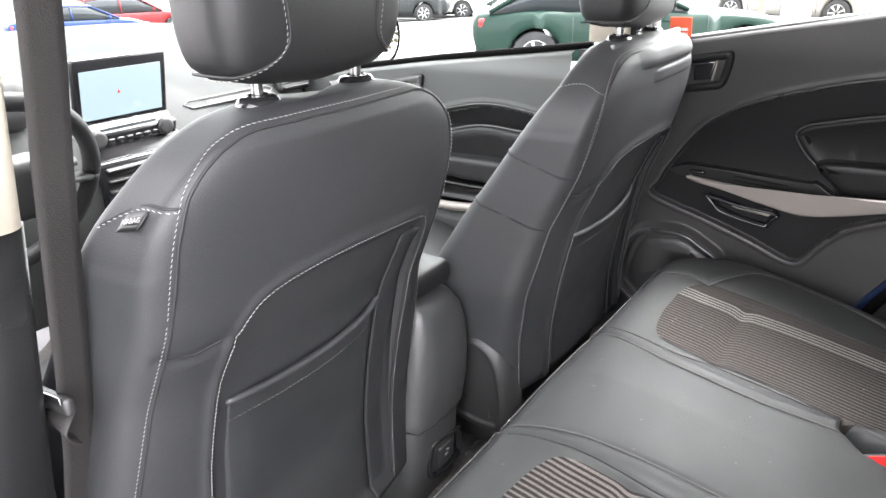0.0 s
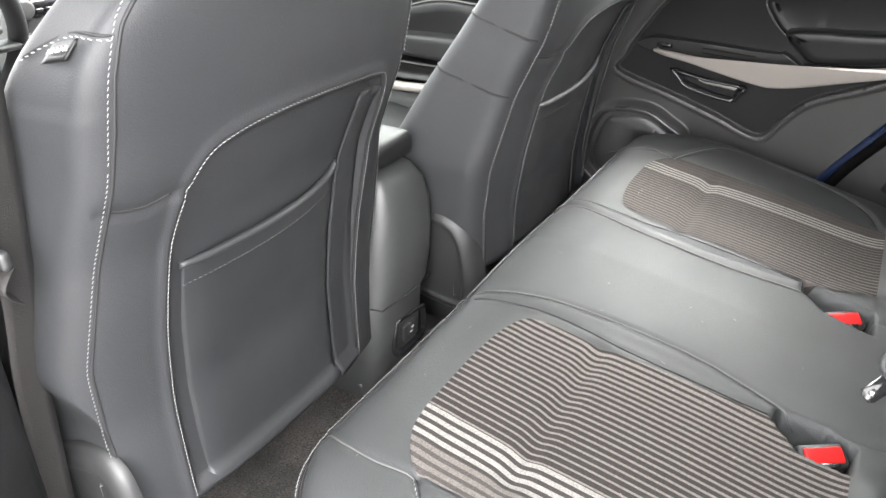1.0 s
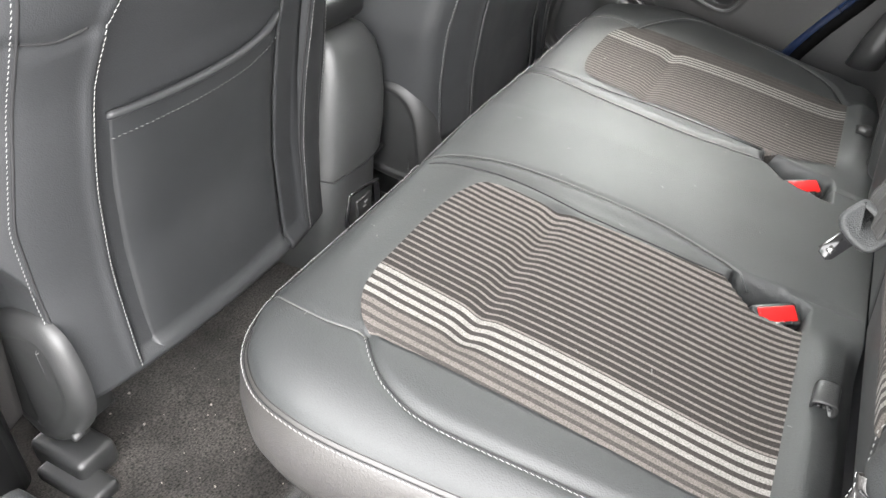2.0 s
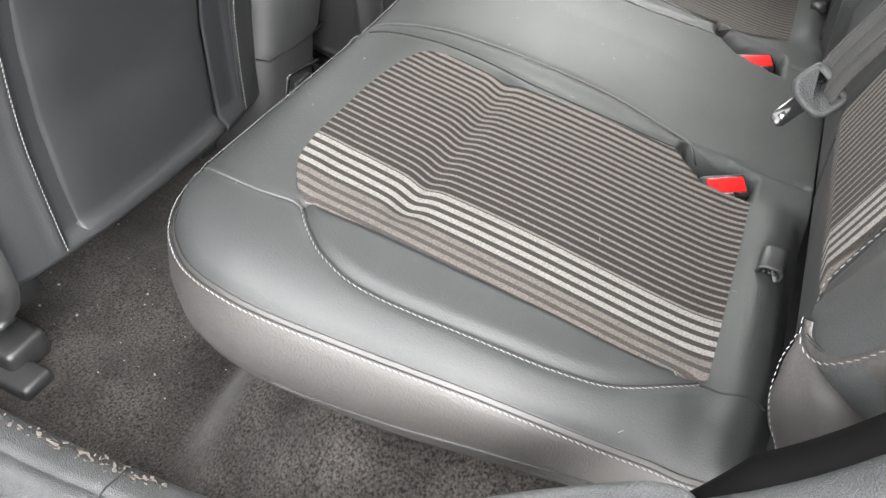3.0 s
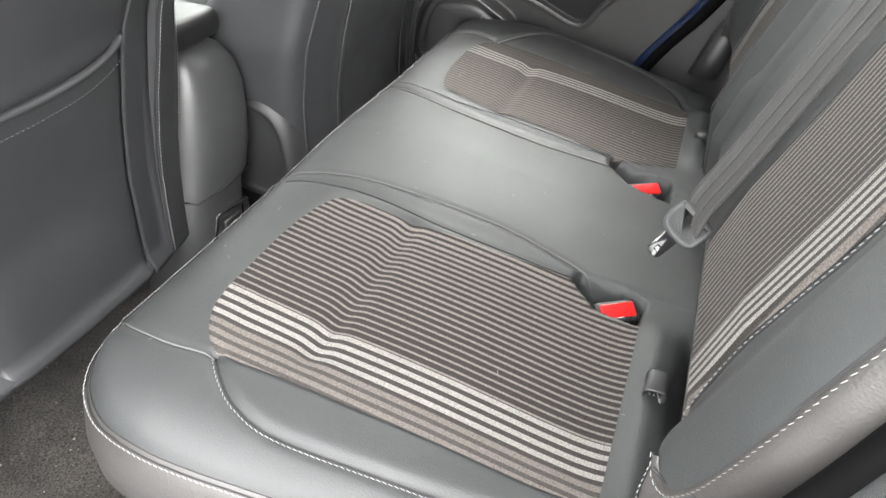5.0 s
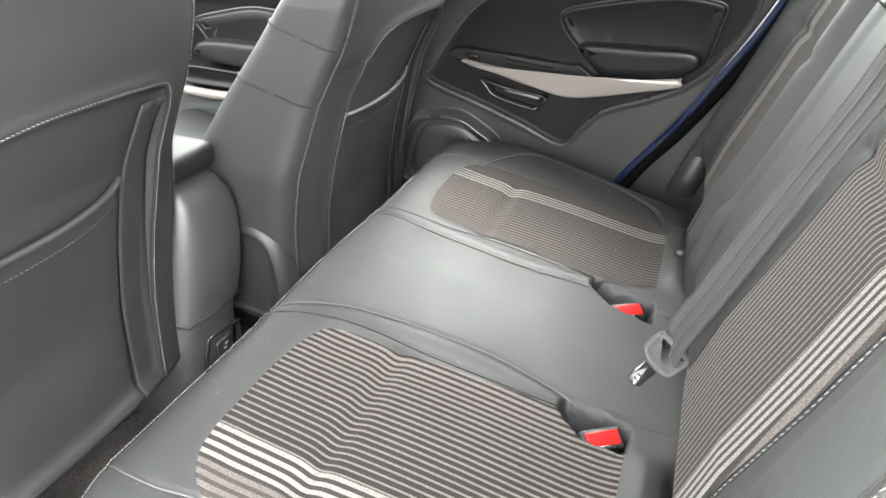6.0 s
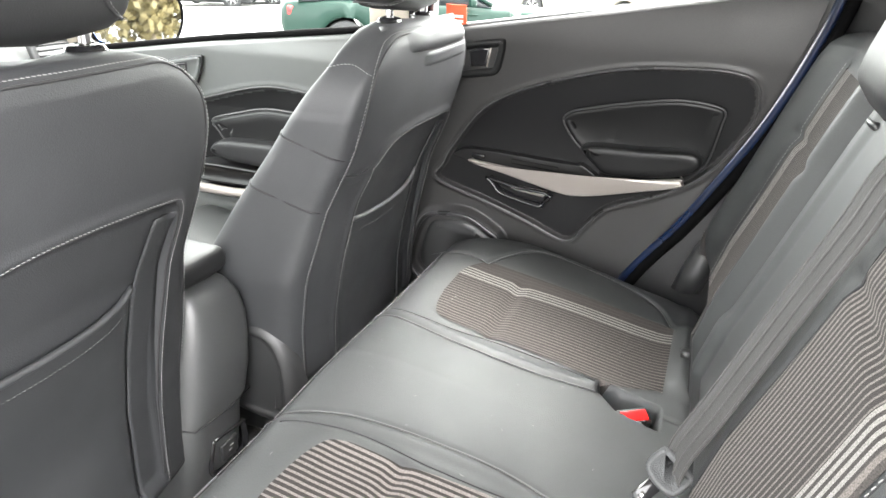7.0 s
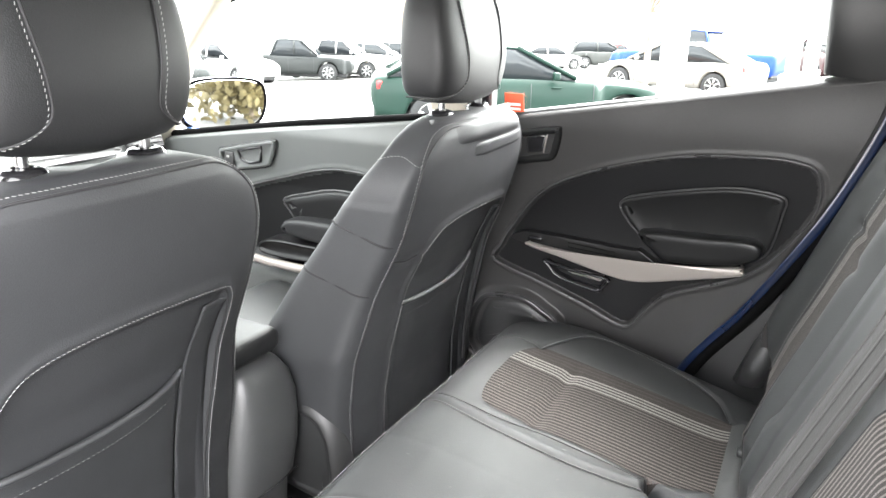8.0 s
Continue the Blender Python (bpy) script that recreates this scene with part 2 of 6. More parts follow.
def pad(outline, place, steps):
    """A raised or sunk piece: the outline (a, b), set in step by step as (inset, height), put into the place by a function."""
    p = [Vector((q[0], q[1])) for q in outline]
    if sum(a.x * b.y - b.x * a.y for a, b in zip(p, p[1:] + p[:1])) < 0:
        p.reverse()
    n = len(p)
    inward = []
    for i in range(n):
        d = (p[(i + 1) % n] - p[i - 1]).normalized()
        inward.append(Vector((-d.y, d.x)))
    bm = bmesh.new()
    last = None
    for inset, h in steps:
        ring = [bm.verts.new(place(p[i].x + inward[i].x * inset, p[i].y + inward[i].y * inset, h)) for i in range(n)]
        if last:
            for i in range(n):
                bm.faces.new((last[i], last[(i + 1) % n], ring[(i + 1) % n], ring[i]))
        last = ring
    f = bm.faces.new(last)
    bmesh.ops.triangulate(bm, faces=[f])
    bmesh.ops.recalc_face_normals(bm, faces=bm.faces)
    return bm


def smooth_step(v, lo, hi):
    t = np.clip((v - lo) / (hi - lo), 0, 1)
    return t * t * (3 - 2 * t)


def line_distance(a, b, pts):
    """The distance of the places (a, b), two arrays, from a line of points."""
    best = np.full(a.shape, 9.0)
    for p, q in zip(pts, pts[1:]):
        dx, dy = q[0] - p[0], q[1] - p[1]
        t = np.clip(((a - p[0]) * dx + (b - p[1]) * dy) / (dx * dx + dy * dy + 1e-12), 0, 1)
        best = np.minimum(best, np.hypot(a - p[0] - t * dx, b - p[1] - t * dy))
    return best


def inside(a, b, pts):
    """The signed distance to a closed outline, positive within."""
    pts = list(pts)
    d = line_distance(a, b, pts + pts[:1])
    odd = np.zeros(a.shape, bool)
    for p, q in zip(pts, pts[1:] + pts[:1]):
        cross = (p[1] > b) != (q[1] > b)
        with np.errstate(divide="ignore", invalid="ignore"):
            odd ^= cross & (a < (q[0] - p[0]) * (b - p[1]) / (q[1] - p[1] + 1e-12) + p[0])
    return np.where(odd, d, -d)


# ---- rear bench: cushion ----
CUSHION_Y = [-0.13, -0.10, -0.06, 0.0, 0.1, 0.24, 0.33, 0.42, 0.47]
CUSHION_Z = [0.674, 0.678, 0.684, 0.693, 0.712, 0.735, 0.748, 0.753, 0.748]
HALF_Y = [-0.13, 0.0, 0.1, 0.2, 0.28, 0.33, 0.37, 0.40, 0.415, 0.427, 0.435]
HALF_X = [0.556, 0.574, 0.588, 0.603, 0.613, 0.613, 0.603, 0.582, 0.562, 0.536, 0.505]
edge_line = spline(list(zip(HALF_Y, HALF_X)) , 10)
HALF_Y, HALF_X = [p[0] for p in edge_line], [p[1] for p in edge_line]
SEAM_MIDDLE = spline([(0.176, 0.44), (0.174, 0.408), (0.147, 0.303), (0.139, 0.146), (0.155, 0.042), (0.165, 0.0), (0.158, -0.05), (0.152, -0.12)], 8)
SEAM_PIPE = spline([(0.200, 0.415), (0.181, 0.303), (0.187, 0.2), (0.186, 0.1), (0.184, 0.03)], 8)
SEAM_BOLSTER = spline([(0.510, 0.312), (0.533, 0.290), (0.552, 0.262), (0.562, 0.217), (0.553, 0.12), (0.543, 0.048), (0.528, -0.002), (0.490, -0.060)], 8)
SEAM_FRONT = spline([(0.497, 0.437), (0.512, 0.405), (0.518, 0.36), (0.512, 0.312)], 8)
CLOTH_EDGE = spline([(0.490, -0.062), (0.500, 0.09), (0.506, 0.24), (0.509, 0.300), (0.499, 0.325), (0.461, 0.348), (0.413, 0.355), (0.323, 0.355),
                     (0.240, 0.344), (0.206, 0.318), (0.201, 0.233), (0.193, 0.1), (0.190, 0.02), (0.222, -0.055), (0.235, -0.068), (0.43, -0.068)], 6, True)
BUCKLE_WELL_FAR = [(0.084, -0.068), (0.094, -0.004), (0.132, 0.036), (0.160, 0.034), (0.152, -0.012), (0.146, -0.064)]
BUCKLE_WELL = [(0.174, -0.068), (0.160, -0.035), (0.166, 0.018), (0.186, 0.024), (0.220, -0.014), (0.222, -0.064)]


def inward(line):
    """The far insert lies nearer to the middle and is a little narrower."""
    return [Vector((p.x - 0.032 - 0.030 * float(smooth_step(p.x, 0.25, 0.48)), p.y)) for p in line]


SEAMS = {-1: {"middle": SEAM_MIDDLE, "pipe": SEAM_PIPE, "bolster": SEAM_BOLSTER, "front": SEAM_FRONT, "cloth": CLOTH_EDGE},
         1: {"middle": inward(SEAM_MIDDLE), "pipe": inward(SEAM_PIPE), "cloth": inward(CLOTH_EDGE),
             "bolster": spline([(0.446, 0.319), (0.496, 0.301), (0.553, 0.272), (0.580, 0.243), (0.592, 0.185), (0.560, 0.052), (0.514, -0.025), (0.440, -0.062)], 8),
             "front": spline([(0.455, 0.437), (0.463, 0.405), (0.462, 0.36), (0.446, 0.319)], 8)}}


def bench_half(x, y):
    return np.interp(y, HALF_Y, HALF_X) + np.where(x < 0, 0.0, 0.031 * smooth_step(-y, -0.40, -0.25))


def cushion_top(x, y):
    a = np.abs(x)
    half = bench_half(x, y)
    z = np.interp(y, CUSHION_Y, CUSHION_Z)
    z = z + 0.006 * np.exp(-((a - 0.03) / 0.10) ** 2) * smooth_step(y, -0.1, 0.1)
    edge = np.minimum(half - a, 0.436 - y)
    e = np.clip(1 - edge / 0.07, 0, 1)
    z = z - 0.031 * (1 - np.sqrt(1 - e * e * 0.98))
    drop = {}
    for side in (-1, 1):
        at = SEAMS[side]
        d = -0.004 * smooth_step(inside(a, y, at["cloth"]), -0.01, 0.04)
        d = d + 0.0025 * np.exp(-(line_distance(a, y, [(p.x + 0.017, p.y) for p in at["middle"][:40]]) / 0.011) ** 2)
        for seam, depth, wide in (("middle", 0.0035, 0.004), ("pipe", 0.002, 0.003), ("bolster", 0.006, 0.006), ("front", 0.003, 0.005)):
            d = d - depth * np.exp(-(line_distance(a, y, at[seam]) / wide) ** 2)
        lo, hi = (0.185, 0.452) if side < 0 else (0.152, 0.395)
        fold = np.exp(-((y - 0.235 - 0.01 * (a - 0.35)) / 0.013) ** 2) * smooth_step(a, lo, lo + 0.025) * (1 - smooth_step(a, hi, hi + 0.045))
        d = d - 0.006 * fold - 0.003 * np.exp(-((y - 0.235) / 0.05) ** 2) * smooth_step(a, lo, lo + 0.02) * (1 - smooth_step(a, hi, hi + 0.02))
        drop[side] = d
    z = z + np.where(x < 0, drop[-1], drop[1])
    # rounded roll behind the inserts, falling into the gap before the backrest
    z = z + (0.011 * np.exp(-((y + 0.092) / 0.020) ** 2) - 0.026 * smooth_step(-y, 0.110, 0.134)) * smooth_step(a, 0.19, 0.25)
    z = z - 0.014 * smooth_step(a, np.where(x < 0, 0.480, 0.430), np.where(x < 0, 0.525, 0.475)) * smooth_step(-y, 0.040, 0.105)
    z = z - 0.05 * np.where(x < 0, smooth_step(inside(-x, y, BUCKLE_WELL), -0.003, 0.006), smooth_step(inside(x, y, BUCKLE_WELL_FAR), -0.003, 0.006))
    return z


def on_cushion(line, side, lift, shift=(0, 0)):
    x = np.array([side * (p.x + shift[0]) for p in line])
    y = np.array([p.y + shift[1] for p in line])
    return [Vector(q) for q in zip(x, y, cushion_top(x, y) + lift)]


def bench_cushion():
    bench = thing("rear_bench", (0, 0.15, 0.55), "black leather rear bench cushion with striped cloth inserts", "car seat")
    ys = np.concatenate([np.linspace(-0.13, 0.36, 124), np.linspace(0.364, 0.435, 26)])
    ss = np.linspace(-1, 1, 311)
    s, y = np.meshgrid(ss, ys)
    x = s * bench_half(s, y)
    z = cushion_top(x, y)
    rows = [[(x[i, j], y[i, j], z[i, j]) for j in range(len(ss))] for i in range(len(ys))]
    bm = sheet(rows)
    part("cover", bm, LEATHER, bench)
    # the side wall, from the edge seam down and under
    rim = [Vector(rows[i][0]) for i in range(len(ys))] + [Vector(q) for q in rows[-1][1:-1]] + [Vector(rows[i][-1]) for i in range(len(ys) - 1, -1, -1)]
    rim = rim[::2]
    out = []
    for i, p in enumerate(rim):
        d = rim[min(i + 1, len(rim) - 1)] - rim[max(i - 1, 0)]
        out.append(Vector((-d.y, d.x, 0)).normalized())
    for k in range(3):
        out = [(out[max(i - 1, 0)] + out[i] * 2 + out[min(i + 1, len(out) - 1)]).normalized() for i in range(len(out))]
    walls = []
    for o, dz in ((0, 0.0), (0.004, -0.004), (0.010, -0.016), (0.014, -0.045), (0.012, -0.075), (0.002, -0.105), (-0.022, -0.125), (-0.06, -0.135)):
        walls.append([p + n * o + Vector((0, 0, dz * (1 - 0.35 * smooth_step(-p.y, -0.2, 0.08)))) for p, n in zip(rim, out)])
    part("side_cover", sheet(walls), LEATHER_SIDE, bench)
    part("edge_piping", tube([p + n * 0.0048 + Vector((0, 0, -0.0040)) for p, n in zip(rim, out)], 0.0007, 6), DARK_THREAD, bench)
    part("edge_piping", tube([p + n * 0.0012 + Vector((0, 0, -0.0003)) for p, n in zip(rim, out)], 0.0005, 6), DARK_THREAD, bench)
    part("edge_stitching", stitches([p + n * 0.0075 + Vector((0, 0, -0.0045)) for p, n in zip(rim, out)], lambda q: (math.copysign(0.6, q.x) if abs(q.x) > 0.5 else 0, 0 if abs(q.x) > 0.57 else 0.6, 0.7), 0.0044, 0.0012, 0.0008, 0.0007), THREAD, bench)
    for half in (rim[:54], rim[-54:]):
        low = []
        for p in half:
            f = 1 - 0.35 * float(smooth_step(-p.y, -0.2, 0.08))
            drop = 0.016 + 0.076 * min(1.0, max(0.0, (p.y + 0.10) / 0.36)) ** 0.8
            o = float(np.interp(drop / f, [0, 0.004, 0.016, 0.045, 0.075, 0.105], [0, 0.004, 0.010, 0.014, 0.012, 0.002]))
            low.append(Vector((math.copysign(abs(p.x) + o, p.x), p.y, p.z - drop)))
        part("lower_seam", tube(low, 0.0018, 6), DARK_THREAD, bench)
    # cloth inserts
    for side, mat in ((-1, CLOTH_L), (1, CLOTH_R_SHADED)):
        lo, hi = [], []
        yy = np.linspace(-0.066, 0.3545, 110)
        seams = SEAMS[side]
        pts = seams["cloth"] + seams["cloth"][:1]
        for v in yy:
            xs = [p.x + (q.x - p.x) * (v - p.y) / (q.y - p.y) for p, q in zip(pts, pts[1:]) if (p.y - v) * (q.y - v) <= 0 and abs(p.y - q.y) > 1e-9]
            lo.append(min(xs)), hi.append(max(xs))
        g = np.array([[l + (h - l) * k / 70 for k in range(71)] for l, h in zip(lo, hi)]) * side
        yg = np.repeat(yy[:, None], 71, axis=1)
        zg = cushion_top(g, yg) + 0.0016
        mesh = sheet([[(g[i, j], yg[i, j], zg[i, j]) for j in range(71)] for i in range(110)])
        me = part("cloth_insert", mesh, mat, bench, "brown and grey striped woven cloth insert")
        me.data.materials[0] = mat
        part("piping", tube(on_cushion(seams["pipe"], side, 0.0010), 0.0011, 6), DARK_THREAD, bench)
        part("seam", tube(on_cushion(seams["middle"][:41], side, 0.0022), 0.0012, 6), material_pipe, bench)
        part("bolster_seam", tube(on_cushion(seams["bolster"], side, 0.0012, (0.0008, 0)), 0.0010, 6), DARK_THREAD, bench)
        part("bolster_stitching", stitches(on_cushion(seams["bolster"], side, 0.0012, (0.004, 0.001)), (0, 0, 1), 0.0044, 0.0012, 0.0008, 0.0007), THREAD, bench)
        part("front_seam", tube(on_cushion(seams["front"], side, 0.001), 0.0012, 6), material_pipe, bench)
    tail = spline([(0.493, -0.061), (0.497, -0.078), (0.492, -0.100), (0.488, -0.116)], 6)
    part("rear_seam", tube(on_cushion(tail, -1, 0.0006), 0.0014, 6), DARK_THREAD, bench)
    return bench


material_pipe = material("grey_piping", (0.075, 0.076, 0.075), 0.6, vary=0.1)
bench_cushion()


def lint(name, count, seed, spread, label):
    """Short pale fibres lying on a surface; spread gives a place and two directions along it."""
    rnd = random.Random(seed)
    bits = []
    for k in range(count):
        p, a, b = spread(rnd)
        t = rnd.uniform(0, 6.283)
        d = (a * math.cos(t) + b * math.sin(t)) * rnd.uniform(0.001, 0.0035)
        c = (a * math.sin(t) - b * math.cos(t)) * rnd.uniform(-0.001, 0.001)
        bits.append(tube([p - d, p + c, p + d], 0.00022, 4))
    return whole(name, joined(*bits), LINT, label, "lint", kind="stuff")


LINT = material("pale_lint", (0.20, 0.20, 0.19), 0.9, vary=0.2)


def bench_spread(rnd):
    x, y = rnd.uniform(-0.58, 0.30), rnd.uniform(-0.08, 0.40)
    z = float(cushion_top(np.array([x]), np.array([y]))[0])
    return Vector((x, y, z + 0.0022)), Vector((1, 0, 0)), Vector((0, 1, 0))


lint("seat_lint", 36, 8, bench_spread, "few pale lint fibres on the bench")


def buckle(x, y, z, turn):
    b = thing("seat_belt_buckle", (x, y, z - 0.05), "black seat belt buckle with red release button", "buckle", "rear buckles")
    m = pose(0, 0, 0, -28, 0, turn)
    part("housing", rounded((0.056, 0.030, 0.075), (x, y, z - 0.03), 0.006, 3, m), PLASTIC, b)
    up = m @ Vector((0, 0, 1))
    c = Vector((x, y, z - 0.03)) + up * 0.036
    part("release_button", rounded((0.044, 0.019, 0.009), c, 0.002, 3, m), RED, b, "red release button")
    part("tongue_slot", rounded((0.027, 0.0045, 0.004), c + up * 0.003 + m @ Vector((0, 0.0118, 0)), 0.001, 2, m), CHROME, b)
    return b


buckle(-0.187, -0.028, 0.678, 124)
buckle(0.116, -0.021, 0.683, 124)

# tether cover in the gap behind the cushion
for cx, cy, cz in ((-0.328, -0.096, 0.695), (0.33, -0.096, 0.690)):
    tether = thing("child_seat_anchor_cover", (cx, cy, cz - 0.01), "black plastic child seat anchor guide in the seat gap", "anchor cover", "anchor covers")
    side = -1 if cx < 0 else 1
    ring = []
    for d, r in ((-0.016, 0.85), (-0.012, 1.0), (0.006, 1.0), (0.011, 1.08), (0.013, 1.0), (0.012, 0.78), (0.000, 0.72)):
        ring.append([Vector((cx + side * d, cy + 0.012 * r * math.copysign(abs(math.cos(a)) ** 0.7, math.cos(a)), cz + 0.0085 * r * math.copysign(abs(math.sin(a)) ** 0.7, math.sin(a)) - 0.25 * d)) for a in (2 * math.pi * i / 28 for i in range(28))])
    sleeve = part("sleeve", loft(ring), PLASTIC, tether)
    for k in range(3):
        part("tooth", rounded((0.006, 0.003, 0.003), (cx + side * 0.010, cy - 0.005 + 0.005 * k, cz - 0.001), 0.001), PLASTIC, sleeve)

# ---- rear bench: backrest ----
BACK_Z = [0.62, 0.66, 0.70, 0.80, 0.88, 0.975, 1.06, 1.15, 1.20, 1.225, 1.24, 1.246]
BACK_Y = [-0.134, -0.131, -0.125, -0.114, -0.137, -0.174, -0.205, -0.238, -0.258, -0.272, -0.292, -0.325]


# the seam line round the bolster: out from the middle, along the car, up
BOLSTER_RIM = spline([(0.558, -0.089, 0.848), (0.566, -0.092, 0.838), (0.578, -0.097, 0.838), (0.593, -0.104, 0.851), (0.606, -0.114, 0.878), (0.615, -0.122, 0.908), (0.624, -0.131, 0.945),
                      (0.628, -0.141, 0.978), (0.630, -0.152, 1.012), (0.628, -0.186, 1.10), (0.620, -0.224, 1.185), (0.598, -0.250, 1.216), (0.555, -0.268, 1.226)], 8)
RISING = BOLSTER_RIM[22:82]


def back_front(x, z, x0, x1):
    """The backrest's front, with a roll of bolster at the outer edge and rounded edges."""
    y = np.interp(z, BACK_Z, BACK_Y)
    a = np.abs(x)
    if x0 > 0:
        roll = 0.036 * np.exp(-((a - 0.555) / 0.050) ** 2)
    else:
        zr = [p.z for p in RISING]
        s = np.clip((a - 0.470) / (np.interp(z, zr, [p.x for p in RISING]) - 0.470), 0, 1)
        edge = np.interp(z, zr, [p.y for p in RISING]) - np.interp(z, BACK_Z, BACK_Y)
        roll = np.where(x < 0, edge * smooth_step(s, 0, 0.8) + 0.014 * np.sin(math.pi * s ** 1.4), 0.0)
    y = y + roll * smooth_step(z, 0.76, 0.86)
    y = y - 0.030 * smooth_step(np.interp(a, [0.54, 0.558, 0.566, 0.578, 0.593, 0.606, 0.615, 0.624, 0.630], [0.70, 0.846, 0.836, 0.836, 0.849, 0.876, 0.906, 0.943, 1.0]) - z, 0.0, 0.045)
    if x0 > 0:
        y = y + 0.022 * np.exp(-((x - 0.190) / 0.030) ** 2)
    else:
        y = y + 0.014 * smooth_step(x, 0.060, 0.080) * (1 - 0.5 * smooth_step(z, 0.87, 0.90))
    e = np.minimum(x - x0, x1 - x)
    soft = np.where(a > 0.5, 0.024, 0.040)
    k = np.clip(1 - e / soft, 0, 1)
    y = y - np.where(a > 0.5, 0.027 if x0 > 0 else 0.010, 0.045) * (1 - np.sqrt(1 - k * k * 0.98))
    for seam, depth, wide in BACK_SEAMS:
        y = y - depth * np.exp(-(line_distance(a, z, seam) / wide) ** 2)
    return y


BACK_EDGE = spline([(0.468, 0.715), (0.458, 0.76), (0.452, 0.80), (0.447, 0.86), (0.456, 0.99), (0.460, 1.12), (0.458, 1.200)], 8)
BACK_INNER = spline([(0.190, 0.70), (0.190, 0.82), (0.196, 0.95), (0.205, 1.08), (0.212, 1.200)], 8)
BACK_FOLD = [(0.19, 1.085), (0.49, 1.075)]
BACK_SEAMS = [(BACK_EDGE, 0.007, 0.006), (BACK_INNER, 0.005, 0.006), (BACK_FOLD, 0.006, 0.010)]


def backrest(name, x0, x1, label, cloth):
    ob = thing(name, (0, -0.15, 0.64), label, "car seat", "rear backrests")
    nx = int((x1 - x0) / 0.006)
    xs = x0 + (x1 - x0) * (0.5 - 0.5 * np.cos(np.linspace(0, math.pi, nx))) * 0.5 + (x1 - x0) * np.linspace(0, 1, nx) * 0.5
    zs = np.concatenate([np.linspace(0.62, 1.19, 100), np.linspace(1.195, 1.246, 20)])
    x, z = np.meshgrid(xs, zs)
    y = back_front(x, z, x0, x1)
    rows = [[(x[i, j], y[i, j], z[i, j]) for j in range(nx)] for i in range(len(zs))]
    for r in rows:
        r.insert(0, (r[0][0] + 0.004, r[0][1] - 0.09, r[0][2] - 0.03))
        r.append((r[-1][0] - 0.004, r[-1][1] - 0.09, r[-1][2] - 0.03))
    rows.append([(q[0], q[1] - 0.09, q[2] - 0.02) for q in rows[-1]])
    part("cover", sheet(rows), LEATHER, ob)

    def at(line, side, lift, dx=0.0):
        lx = np.array([side * (p[0] + dx) for p in line])
        lz = np.array([p[1] for p in line])
        ly = back_front(lx, lz, x0, x1) + lift
        return [Vector(q) for q in zip(lx, ly, lz)]

    for side, mat in cloth:
        g, zz = [], np.linspace(0.782, 1.196, 90)
        for v in zz:
            lo = float(np.interp(v, [p.y for p in BACK_INNER], [p.x for p in BACK_INNER])) + 0.004
            hi = float(np.interp(v, [p.y for p in BACK_EDGE], [p.x for p in BACK_EDGE])) - 0.004
            g.append([side * (lo + (hi - lo) * k / 60) for k in range(61)])
        g = np.array(g)
        zg = np.repeat(zz[:, None], 61, axis=1)
        yg = back_front(g, zg, x0, x1) + 0.0018
        part("cloth_insert", sheet([[(g[i, j], yg[i, j], zg[i, j]) for j in range(61)] for i in range(90)]), mat, ob, "brown and grey striped woven cloth insert")
        part("seam", tube(at(BACK_EDGE[12:], side, 0.001, 0.003), 0.0016, 6), DARK_THREAD, ob)
        part("stitching", stitches(at(BACK_EDGE[10:], side, 0.002, 0.009), (0, 0.9, 0.4), 0.0046, 0.0022, 0.0010, 0.0008), THREAD, ob)
        part("inner_seam", tube(at(BACK_INNER, side, 0.002, -0.002), 0.0018, 6), DARK_THREAD, ob)
    return ob, at


